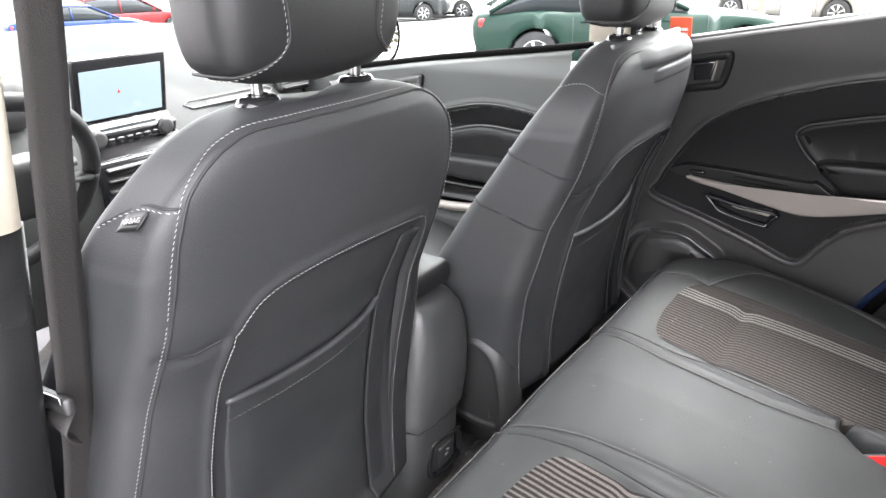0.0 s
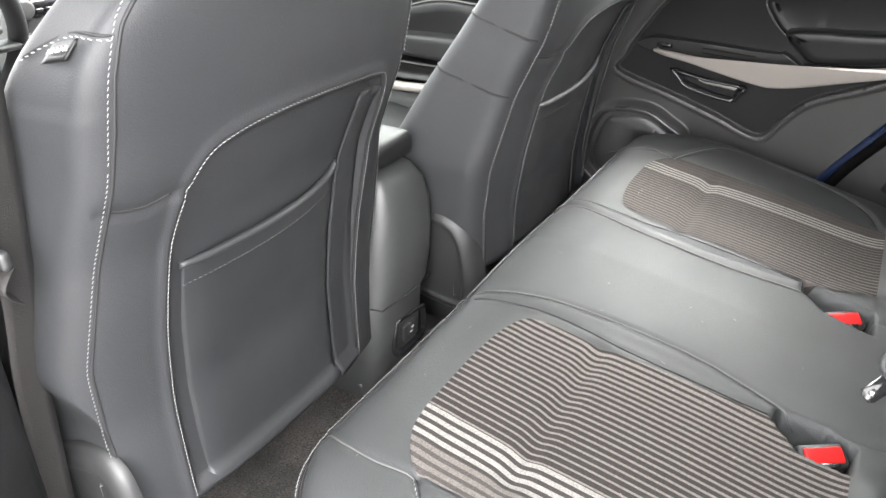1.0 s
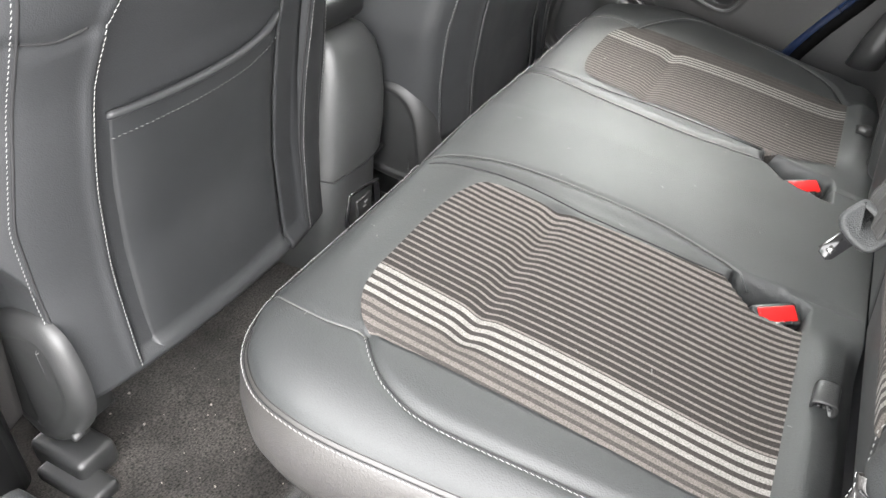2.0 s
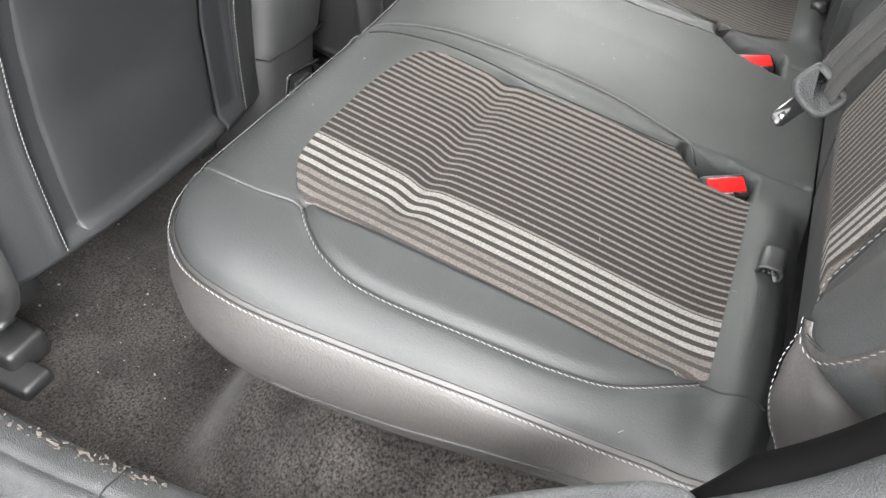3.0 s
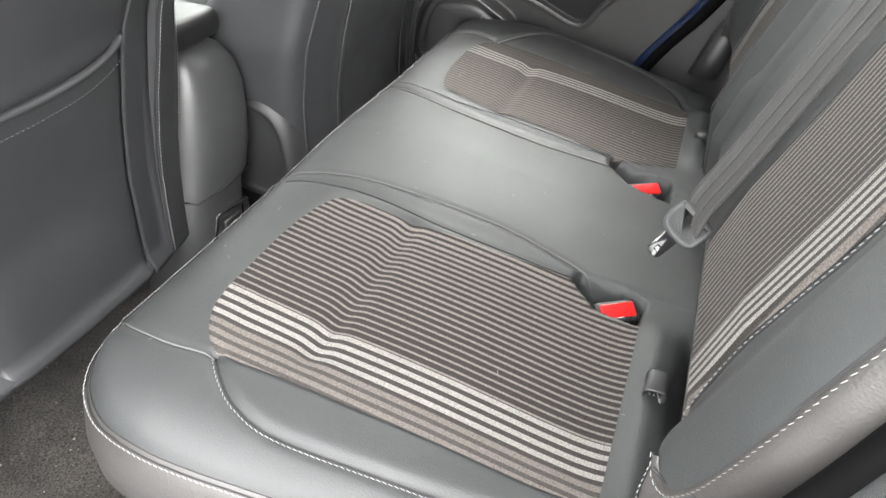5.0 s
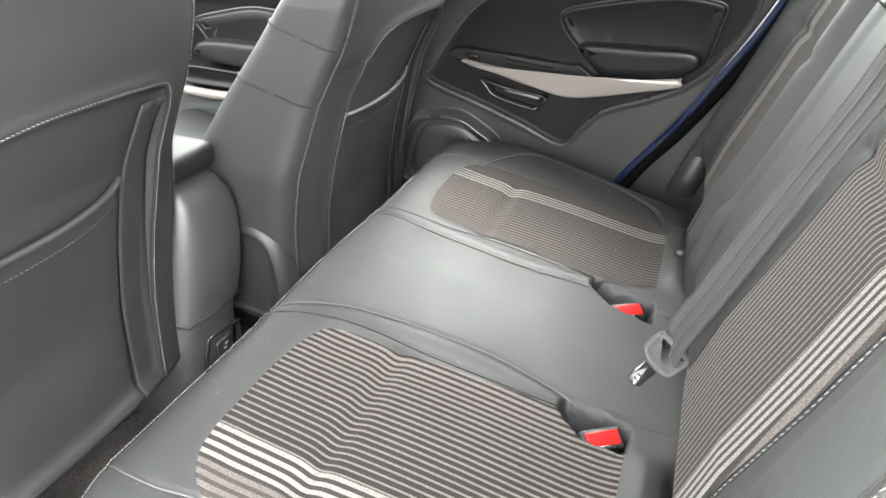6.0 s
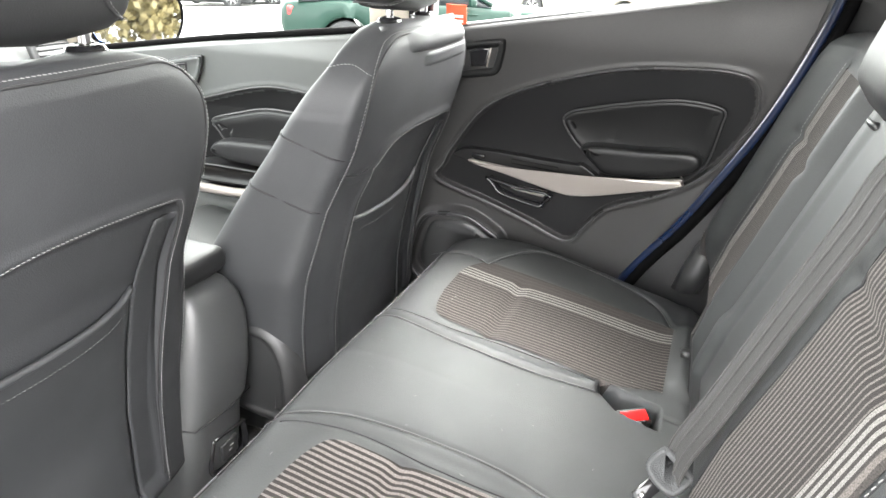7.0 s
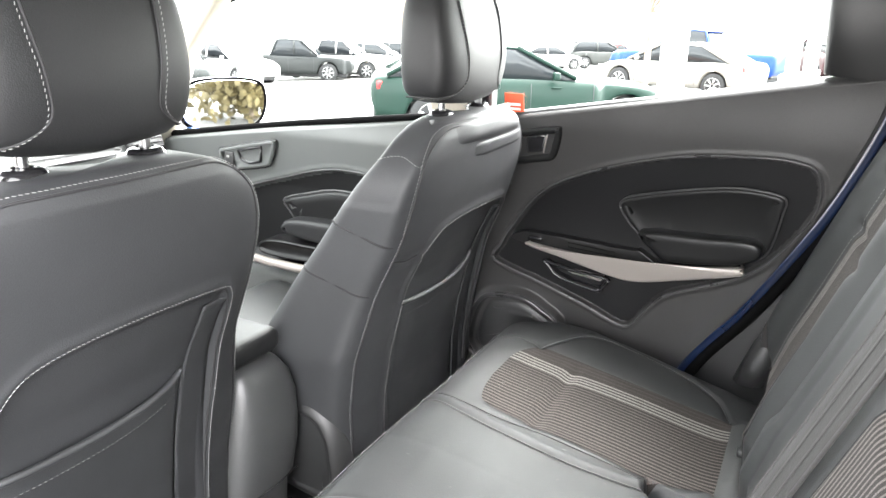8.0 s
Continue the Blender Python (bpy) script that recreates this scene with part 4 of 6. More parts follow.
def carpet():
    ys, xs = np.concatenate([np.linspace(0.0, 0.6, 90), np.linspace(0.62, 1.9, 60)]), np.linspace(-0.72, 0.72, 110)
    x, y = np.meshgrid(xs, ys)
    z = 0.385 + 0.05 * np.exp(-(x / 0.11) ** 4) + 0.045 * smooth_step(-y - 0.25 * np.maximum(np.abs(x) - 0.54, 0), -0.475, -0.380) + 0.02 * smooth_step(-y, -0.37, -0.25)
    z = z + 0.03 * np.exp(-((np.abs(x) - 0.55) / 0.10) ** 2 - ((y - 0.24) / 0.10) ** 2)
    z = z + 0.05 * smooth_step(-np.abs(x), -0.68, -0.50) * smooth_step(-y, -0.460, -0.375)
    z = z + 0.004 * np.sin(23 * x + 11 * y) * np.sin(17 * y) + 0.07 * smooth_step(np.abs(x), 0.672, 0.72)
    return sheet([[(x[i, j], y[i, j], z[i, j]) for j in range(110)] for i in range(150)])


whole("floor", carpet(), CARPET, "dark worn speckled cabin carpet with light crumbs", "carpet", kind="structure")


crumb_rnd = random.Random(11)
bm = bmesh.new()
for k in range(70):
    x, y = crumb_rnd.uniform(-0.64, -0.20), crumb_rnd.uniform(0.45, 0.80)
    z = 0.387 + 0.05 * math.exp(-(x / 0.11) ** 4)  + 0.004 * math.sin(23 * x + 11 * y) * math.sin(17 * y)
    r = 0.0005 + 0.0014 * crumb_rnd.random() ** 3
    c = bmesh.ops.create_icosphere(bm, subdivisions=1, radius=r, matrix=Matrix.Translation((x, y, z + r * 0.5)))
    for v in c["verts"]:
        v.co += Vector([crumb_rnd.uniform(-0.4, 0.4) * r for q in range(3)])
whole("floor_crumbs", bm, material("pale_crumbs", (0.22, 0.20, 0.18), 0.9, vary=0.4), "pale grit and crumbs scattered on the carpet", "grit", kind="stuff")


def door_in(y, z):
    """The inner face of the cabin's side trim."""
    return 0.69 - 0.2 * 0.025 * np.logaddexp(0, (z - 0.95) / 0.025) - 0.12 * 0.04 * np.logaddexp(0, (0.15 - y) / 0.04)


PANEL = spline([(0.529, 0.835), (0.515, 0.875), (0.494, 0.917), (0.417, 1.019), (0.300, 1.082), (0.123, 1.134), (-0.02, 1.150), (-0.095, 1.150), (-0.137, 1.131), (-0.145, 1.064),
                (-0.100, 0.975), (-0.05, 0.915), (0.02, 0.872), (0.119, 0.825), (0.165, 0.775), (0.206, 0.730), (0.30, 0.762), (0.407, 0.797)], 5, True)
SPEAKER = spline([(0.585, 0.60), (0.580, 0.68), (0.555, 0.735), (0.52, 0.752), (0.45, 0.757), (0.40, 0.735), (0.36, 0.70), (0.40, 0.62), (0.5, 0.55)], 5, True)
BELT_Y = [-0.30, -0.136, 0.132, 0.487, 0.713, 1.114, 1.55]
BELT_Z = [1.335, 1.307, 1.256, 1.195, 1.168, 1.119, 1.056]
REAR_EDGE_Z = [0.45, 0.668, 0.808, 0.963, 1.092, 1.235, 1.34]
REAR_EDGE_Y = [0.17, 0.069, -0.026, -0.113, -0.171, -0.218, -0.24]


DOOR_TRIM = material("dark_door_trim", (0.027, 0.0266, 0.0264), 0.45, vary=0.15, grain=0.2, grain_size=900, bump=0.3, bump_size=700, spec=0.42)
BEAD = material("satin_black_bead", (0.03, 0.03, 0.031), 0.32, vary=0.1, spec=0.8)
SWITCH_BLACK = material("black_switch_plastic", (0.006, 0.006, 0.0062), 0.35, vary=0.1, spec=0.35)
INSERT = material("smooth_black_trim", (0.0088, 0.0090, 0.0096), 0.36, vary=0.1, bump=0.15, bump_size=900, spec=0.20)


def right_rear_door():
    door = thing("rear_door", (0.69, 0.25, 0.45), "closed rear door with dark grained trim and silver grip", "car door")
    n, k = 270, 270
    rows = []
    vs = np.linspace(0, 1, n)
    us = np.linspace(0, 1, k)
    y = np.zeros((n, k))
    z = np.zeros((n, k))
    for i, v in enumerate(vs):
        for j, u in enumerate(us):
            zz = 0.45 + v * 0.80
            for it in range(3):
                y0 = np.interp(zz, REAR_EDGE_Z, REAR_EDGE_Y) + 0.006
                yy = y0 + (0.715 - y0) * u
                zz = 0.45 + v * (np.interp(yy, BELT_Y, BELT_Z) - 0.012 - 0.45)
            y[i, j], z[i, j] = yy, zz
    x = door_in(y, z)
    d = inside(y, z, PANEL)
    x = x + 0.012 * smooth_step(d, -0.001, 0.006) - 0.003 * np.exp(-((d + 0.005) / 0.005) ** 2)
    s = inside(y, z, SPEAKER)
    x = x - 0.018 * smooth_step(s, -0.018, 0.0) + 0.014 * smooth_step(s, 0.0, 0.012)
    x = x + 0.03 * smooth_step(z, 1.165, 1.30) * 0.5
    rows = [[(x[i, j], y[i, j], z[i, j]) for j in range(k)] for i in range(n)]
    rows.append([(q[0] + 0.03, q[1], q[2] + 0.012) for q in rows[-1]])
    rows.append([(q[0] + 0.03, q[1], q[2] + 0.002) for q in rows[-1]])
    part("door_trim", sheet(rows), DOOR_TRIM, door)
    inner = bmesh.new()
    grid = {}
    for i in range(n - 1):
        for j in range(k - 1):
            if d[i, j] > 0.005 and d[i + 1, j + 1] > 0.005 and d[i + 1, j] > 0.005 and d[i, j + 1] > 0.005:
                for c in ((i, j), (i, j + 1), (i + 1, j + 1), (i + 1, j)):
                    if c not in grid:
                        q = rows[c[0]][c[1]]
                        grid[c] = inner.verts.new((q[0] - 0.0015, q[1], q[2]))
                inner.faces.new([grid[c] for c in ((i, j), (i, j + 1), (i + 1, j + 1), (i + 1, j))])
    part("door_insert", inner, INSERT, door, "smooth black insert panel")

    def at(a, b, h):
        return Vector((float(door_in(a, b)) - h, a, b))

    arm = spline([(0.237, 1.012), (0.222, 1.032), (0.190, 1.043), (0.10, 1.066), (0.02, 1.082), (-0.03, 1.085), (-0.078, 1.080), (-0.090, 1.068), (-0.087, 1.045), (-0.076, 0.975),
                  (-0.060, 0.945), (-0.02, 0.925), (0.06, 0.910), (0.125, 0.904), (0.150, 0.914), (0.190, 0.950), (0.215, 0.975)], 4, True)
    part("armrest_pad", pad([(p.x, p.y) for p in arm], at, ((0, -0.014), (0.0, -0.002), (0.002, 0.004), (0.006, 0.007), (0.012, 0.006), (0.022, 0.003))), DOOR_PAD, door, "padded leather armrest panel")
    rim = [at(p.x, p.y, 0.001) for p in arm]
    part("pad_bead", tube(rim + rim[:1], 0.0022, 8), BEAD, door)
    shelf = spline([(0.185, 0.966), (0.05, 0.978), (-0.045, 0.985), (-0.062, 0.955), (-0.02, 0.928), (0.06, 0.914), (0.125, 0.908), (0.155, 0.925)], 5, True)
    part("armrest", pad([(p.x, p.y) for p in shelf], at, ((0, 0.004), (0.001, 0.030), (0.004, 0.038), (0.009, 0.041), (0.02, 0.041))), DOOR_PAD, door)
    grip = spline([(0.440, 0.902), (0.367, 0.896), (0.289, 0.892), (0.201, 0.889), (0.153, 0.891), (0.081, 0.904), (-0.022, 0.926), (-0.031, 0.922), (-0.029, 0.908), (0.055, 0.883), (0.137, 0.860), (0.184, 0.851), (0.221, 0.851), (0.301, 0.866), (0.366, 0.880), (0.428, 0.891)], 4, True)
    part("grip", pad([(p.x, p.y) for p in grip], at, ((0.008, 0.000), (0.004, 0.018), (0.001, 0.029), (0.0, 0.034), (0.0012, 0.0385), (0.0035, 0.0415), (0.0055, 0.0425))), SILVER, door, "satin silver grip bar")
    switch = spline([(0.488, 0.904), (0.470, 0.916), (0.440, 0.922), (0.34, 0.920), (0.25, 0.916), (0.198, 0.914), (0.186, 0.918), (0.158, 0.902), (0.150, 0.893), (0.165, 0.882), (0.209, 0.876), (0.328, 0.884), (0.457, 0.893)], 4, True)
    sw = part("switch_panel", pad([(p.x, p.y) for p in switch], at, ((0, -0.014), (0.0, 0.012), (0.0010, 0.015), (0.0025, 0.0155), (0.0035, 0.0155))), SWITCH_BLACK, door, "black window switch panel")
    part("window_switch", rounded((0.010, 0.034, 0.010), at(0.425, 0.908, 0.0175), 0.004), GLOSS_BLACK, sw)
    part("tray_slot", pad([(0.345, 0.899), (0.346, 0.911), (0.238, 0.906), (0.236, 0.894)], at, ((0, 0.015), (0.0005, 0.0175), (0.0018, 0.0175), (0.0024, 0.012))), RUBBER, sw)
    cup = spline([(0.408, 0.858), (0.392, 0.836), (0.366, 0.815), (0.275, 0.798), (0.258, 0.812), (0.248, 0.838), (0.33, 0.845)], 4, True)
    part("pull_cup", pad([(p.x, p.y) for p in cup], at, ((0, 0.004), (0.002, 0.009), (0.007, 0.010), (0.010, -0.002), (0.013, -0.011))), GLOSS_BLACK, door, "dark recessed pull cup")
    part("pull_cup_liner", pad([(0.345, 0.842), (0.262, 0.838), (0.268, 0.825), (0.335, 0.832)], at, ((0, -0.008), (0.002, 0.006), (0.005, 0.006))), SILVER, door)
    hand = spline([(0.520, 1.150), (0.470, 1.160), (0.385, 1.176), (0.370, 1.168), (0.376, 1.130), (0.388, 1.100), (0.420, 1.090), (0.520, 1.080)], 3, True)
    hp = part("handle_bezel", pad([(p.x, p.y) for p in hand], at, ((0, -0.008), (0.001, 0.006), (0.004, 0.009), (0.014, 0.009), (0.018, 0.0), (0.021, -0.014))), DOOR_PAD, door, "door release bezel")
    part("release_lever", pad([(0.455, 1.148), (0.405, 1.155), (0.412, 1.115), (0.452, 1.108)], at, ((0, -0.012), (0.0, -0.001), (0.004, 0.003), (0.01, 0.002))), GLOSS_BLACK, hp)
    part("lever_edge", tube([at(0.403, 1.155, 0.004), at(0.412, 1.113, 0.004)], 0.002, 6), SILVER, hp)
    part("speaker_grille", pad([(p.x, p.y) for p in SPEAKER], at, ((0.016, -0.008), (0.020, 0.003), (0.028, 0.007), (0.04, 0.008))), PLASTIC, door, "dark speaker grille")
    rim = [at(p.x, p.y, 0.024) for p in SPEAKER]
    part("speaker_ring", tube(rim + rim[:1], 0.0055, 8), BEAD, door)
    line = [at(p.x, p.y, 0.0022) for p in PANEL]
    part("panel_bead", tube(line + line[:1], 0.0022, 8), BEAD, door)
    # painted edge of the door, and its seal
    e = [Vector((float(door_in(yy, zz)) + 0.012, yy - 0.010, zz)) for yy, zz in zip(REAR_EDGE_Y, REAR_EDGE_Z)]
    part("painted_edge", tube(spline(e, 6), 0.007, 10, 1.4), NAVY, door, "blue painted door edge")
    part("seal", tube([p + Vector((0.0, -0.020, 0.004)) for p in spline(e, 6)], 0.013, 8), RUBBER, door, "black rubber door seal")
    part("window_strip", tube([Vector((0.668, yy, float(np.interp(yy, BELT_Y, BELT_Z)) - 0.006)) for yy in np.linspace(-0.14, 0.50, 12)], 0.008, 6), PLASTIC, door)
    pane = part("window_pane", sheet([[(0.672 - 0.25 * (zz - 1.2), yy, zz) for zz in np.linspace(float(np.interp(yy, BELT_Y, BELT_Z)) - 0.03, 1.56, 4)] for yy in np.linspace(-0.16, 0.56, 8)]), GLASS, door, "window glass darkened to dim the outdoors")
    pane.visible_shadow = False
    return door


right_rear_door()


# same trim as the rear door, window light put into a paler colour
LIT_FRONT_TRIM = material("lit_front_door_trim", (0.075, 0.080, 0.078), 0.5, vary=0.1, bump=0.2, bump_size=900, spec=0.5)


def right_front_door():
    door = thing("front_door", (0.68, 1.1, 0.45), "closed front passenger door with grained trim paled as if daylit", "car door")
    ys, vs = np.linspace(0.72, 1.75, 110), np.linspace(0, 1, 150)
    y, v = np.meshgrid(ys, vs)
    z = 0.45 + v * (np.interp(y, BELT_Y, BELT_Z) - 0.012 - 0.45)
    x = 0.665 - 0.2 * np.maximum(0, z - 0.95) - 0.02
    edge = spline([(0.70, 0.985), (0.83, 1.009), (0.894, 1.017), (0.959, 1.017), (1.028, 1.005), (1.12, 0.979), (1.25, 0.940), (1.45, 0.865), (1.80, 0.72)], 6)
    below = np.interp(y, [p.x for p in edge], [p.y for p in edge]) - z
    x = x + 0.022 * smooth_step(below, -0.003, 0.010) - 0.003 * np.exp(-((below + 0.007) / 0.006) ** 2)
    x = x - 0.06 * smooth_step(-z, -0.76, -0.70)
    x = x + 0.02 * smooth_step(z, 1.09, 1.15)
    rows = [[(x[i, j], y[i, j], z[i, j]) for j in range(110)] for i in range(150)]
    rows.append([(q[0] + 0.04, q[1], q[2] + 0.012) for q in rows[-1]])
    part("door_trim", sheet(rows), LIT_FRONT_TRIM, door)
    inner = bmesh.new()
    grid = {}
    for i in range(149):
        for j in range(109):
            if below[i, j] > 0.008 and below[i + 1, j] > 0.008 and below[i, j + 1] > 0.008 and below[i + 1, j + 1] > 0.008 and z[i, j] > 0.72:
                for c in ((i, j), (i, j + 1), (i + 1, j + 1), (i + 1, j)):
                    if c not in grid:
                        q = rows[c[0]][c[1]]
                        grid[c] = inner.verts.new((q[0] - 0.0015, q[1], q[2]))
                inner.faces.new([grid[c] for c in ((i, j), (i, j + 1), (i + 1, j + 1), (i + 1, j))])
    part("door_insert", inner, DOOR_PAD, door, "smooth black insert panel")

    def at(a, b, h):
        return Vector((0.645 - 0.2 * max(0, b - 0.95) - h, a, b))

    part("trim_bead", tube([at(p.x, p.y + 0.001, -0.001) for p in edge[3:-6]], 0.0035, 8), BEAD, door)
    arm = spline([(1.142, 0.914), (1.063, 0.939), (0.976, 0.958), (0.884, 0.956), (0.78, 0.945), (0.75, 0.90), (0.79, 0.858), (0.95, 0.850), (1.07, 0.850), (1.10, 0.856), (1.126, 0.885)], 5, True)
    part("armrest_pad", pad([(p.x, p.y) for p in arm], at, ((0, -0.03), (0, -0.010), (0.004, 0.000), (0.010, 0.004), (0.03, 0.003))), DOOR_PAD, door, "padded leather armrest panel")
    rim = [at(p.x, p.y, -0.006) for p in arm]
    part("pad_bead", tube(rim + rim[:1], 0.0035, 8), BEAD, door)
    rest = spline([(1.10, 0.872), (1.02, 0.880), (0.86, 0.882), (0.76, 0.872), (0.75, 0.84), (0.80, 0.820), (0.98, 0.818), (1.09, 0.826), (1.125, 0.845)], 5, True)
    part("armrest", pad([(p.x, p.y) for p in rest], at, ((0, -0.02), (0.001, 0.034), (0.005, 0.044), (0.012, 0.047), (0.02, 0.047))), LEATHER_PLAIN, door, "padded armrest ledge")
    tray = spline([(1.19, 0.800), (1.13, 0.812), (0.98, 0.812), (0.80, 0.815), (0.78, 0.79), (0.82, 0.765), (1.0, 0.762), (1.16, 0.760), (1.20, 0.775)], 5, True)
    part("switch_panel", pad([(p.x, p.y) for p in tray], at, ((0, -0.02), (0.001, 0.040), (0.004, 0.046), (0.008, 0.047), (0.011, 0.040))), SWITCH_BLACK, door, "black window switch panel")
    part("grip", tube(spline([at(1.24, 0.752, 0.045), at(1.15, 0.748, 0.055), at(1.0, 0.750, 0.055), at(0.80, 0.775, 0.045)], 8), 0.012, 10), SILVER, door, "satin silver grip bar")
    hand = spline([(1.340, 1.032), (1.312, 1.043), (1.153, 1.077), (1.134, 1.071), (1.156, 1.022), (1.187, 1.0), (1.328, 0.977), (1.345, 0.990)], 3, True)
    hp = part("handle_bezel", pad([(p.x, p.y) for p in hand], at, ((0, -0.008), (0.001, 0.008), (0.004, 0.011), (0.009, 0.0115), (0.012, 0.008))), LIT_FRONT_TRIM, door, "door release bezel")
    rim = [at(p.x, p.y, 0.004) for p in hand]
    part("bezel_ring", tube(rim + rim[:1], 0.003, 8), GLOSS_BLACK, hp)
    part("release_lever", pad([(1.268, 1.043), (1.181, 1.061), (1.192, 1.013), (1.235, 1.003), (1.264, 1.012)], at, ((0, 0.008), (0.002, 0.014), (0.006, 0.014), (0.009, 0.004), (0.014, 0.002))), GLOSS_BLACK, hp)
    part("lock_switch", rounded((0.006, 0.030, 0.044), at(1.303, 1.010, 0.012), 0.003), PLASTIC, hp)
    for k in range(2):
        part("lock_mark", rounded((0.002, 0.010, 0.006), at(1.303, 1.000 + 0.020 * k, 0.016), 0.001), THREAD, hp)
    part("window_strip", tube([Vector((0.648, yy, float(np.interp(yy, BELT_Y, BELT_Z)) + 0.002)) for yy in np.linspace(0.68, 1.55, 12)], 0.009, 6), RUBBER, door)
    pane = part("window_pane", sheet([[(0.655 - 0.25 * (zz - 1.15), yy, zz) for zz in np.linspace(float(np.interp(yy, BELT_Y, BELT_Z)) - 0.03, 1.56, 4)] for yy in np.linspace(0.66, 1.5, 8)]), GLASS, door, "window glass darkened to dim the outdoors")
    pane.visible_shadow = False
    return door


right_front_door()


def post(name, rows, mat, label):
    """A pillar: rings of a rounded box from (centre, half x, half y)."""
    rings = []
    for c, hx, hy in rows:
        ring = []
        for i in range(28):
            a = 2 * math.pi * i / 28
            ring.append(Vector(c) + Vector((hx * math.copysign(abs(math.cos(a)) ** 0.45, math.cos(a)), hy * math.copysign(abs(math.sin(a)) ** 0.45, math.sin(a)), 0)))
        rings.append(ring)
    return whole(name, loft(rings), mat, label, "pillar trim", kind="structure")


post("pillar_trim_right", [((0.765, 0.60, 0.45), 0.05, 0.085), ((0.76, 0.60, 1.06), 0.045, 0.08), ((0.735, 0.60, 1.14), 0.040, 0.075), ((0.645, 0.60, 1.20), 0.04, 0.065), ((0.58, 0.56, 1.58), 0.04, 0.06)], GLOSS_BLACK, "dark centre pillar between the doors")
post("pillar_lining_right", [((0.620, 0.625, 1.185), 0.016, 0.050), ((0.600, 0.62, 1.30), 0.016, 0.048), ((0.545, 0.58, 1.57), 0.016, 0.045)], CREAM, "cream upper centre pillar lining")
post("pillar_trim_left", [((-0.715, 0.80, 0.45), 0.05, 0.10), ((-0.715, 0.765, 0.86), 0.045, 0.092), ((-0.708, 0.70, 1.165), 0.042, 0.09)], DOOR_PAD, "dark lower centre pillar trim")
post("pillar_lining_left", [((-0.712, 0.69, 1.167), 0.040, 0.088), ((-0.705, 0.665, 1.31), 0.036, 0.085), ((-0.65, 0.62, 1.58), 0.036, 0.085)], CREAM, "cream upper centre pillar lining")
post("front_pillar_right", [((0.64, 1.62, 1.02), 0.035, 0.06), ((0.615, 1.46, 1.28), 0.032, 0.055), ((0.57, 1.22, 1.50), 0.032, 0.055), ((0.55, 1.10, 1.58), 0.032, 0.055)], CREAM, "cream windscreen pillar lining")
post("front_pillar_left", [((-0.64, 1.62, 1.02), 0.035, 0.06), ((-0.615, 1.46, 1.28), 0.032, 0.055), ((-0.57, 1.22, 1.50), 0.032, 0.055), ((-0.55, 1.10, 1.58), 0.032, 0.055)], CREAM, "cream windscreen pillar lining")
post("rear_pillar_right", [((0.66, -0.40, 0.60), 0.06, 0.14), ((0.65, -0.40, 1.0), 0.06, 0.13), ((0.640, -0.385, 1.29), 0.045, 0.130), ((0.635, -0.245, 1.312), 0.045, 0.130), ((0.62, -0.235, 1.38), 0.045, 0.125), ((0.57, -0.21, 1.58), 0.045, 0.12)], PLASTIC, "dark rear pillar trim")
post("rear_pillar_left", [((-0.68, -0.36, 0.60), 0.06, 0.10), ((-0.67, -0.38, 1.0), 0.06, 0.12), ((-0.655, -0.42, 1.30), 0.045, 0.12), ((-0.57, -0.42, 1.58), 0.045, 0.12)], PLASTIC, "dark rear pillar trim")
for s, nm in ((1, "right"), (-1, "left")):
    frame_line = spline([(s * 0.645, 1.66, 1.08), (s * 0.64, 1.61, 1.18), (s * 0.625, 1.515, 1.304), (s * 0.62, 1.445, 1.352), (s * 0.62, 1.38, 1.389), (s * 0.615, 1.275, 1.4255), (s * 0.60, 1.12, 1.465), (s * 0.59, 0.90, 1.50), (s * 0.585, 0.60, 1.52)], 6)
    whole("window_seal_" + nm, tube(frame_line, 0.012, 10), RUBBER, "black rubber seal along the windscreen pillar", "seal", kind="structure")
roof = []
for yy in np.linspace(-1.05, 1.2, 24):
    roof.append([(xx, yy, 1.565 + 0.04 * (1 - (xx / 0.62) ** 2) - 0.05 * max(0, yy - 0.8)) for xx in np.linspace(-0.66, 0.66, 24)])
whole("headliner", thick(sheet(roof), -0.03), HEADLINER, "pale cloth headliner under the roof", "headliner", kind="structure")
whole("load_wall", box_between((-0.66, -1.08, 0.45), (0.66, -1.02, 1.10), 0.02), PLASTIC, "dark tailgate lining behind the rear seat", "wall", kind="structure")
whole("load_floor", box_between((-0.66, -1.05, 0.55), (0.66, -0.20, 0.60), 0.01), CARPET, "dark carpeted luggage floor", "carpet", kind="structure")
for s, nm in ((1, "right"), (-1, "left")):
    whole("load_side_" + nm, box_between((min(s * 0.62, s * 0.70), -1.05, 0.55), (max(s * 0.62, s * 0.70), -0.40, 1.25), 0.02), PLASTIC, "dark luggage side lining", "wall", kind="structure")
# out of view; added this dark to cut the light from behind
whole("rear_window", sheet([[(x, -1.10 + 0.28 * v, 1.08 + 0.50 * v) for x in np.linspace(-0.58, 0.58, 8)] for v in np.linspace(0, 1, 5)]), PRIVACY, "unseen privacy glass in the tailgate, added to cut rear light", "window", kind="structure")
# unseen panels added in place of side glass, to keep rear light out
for s, nm in ((1, "right"), (-1, "left")):
    whole("quarter_light_block_" + nm, thick(sheet([[(s * (0.68 - 0.25 * max(0, z - 1.2)), y, z) for z in np.linspace(1.20, 1.59, 6)] for y in np.linspace(-1.12, -0.46, 8)]), 0.02), PLASTIC, "unseen opaque trim added to block light over the luggage space", "trim", kind="structure")
whole("front_left_door", box_between((-0.74, 0.86, 0.45), (-0.66, 1.75, 1.10), 0.03), PLASTIC, "closed driver door with dark trim", "car door")

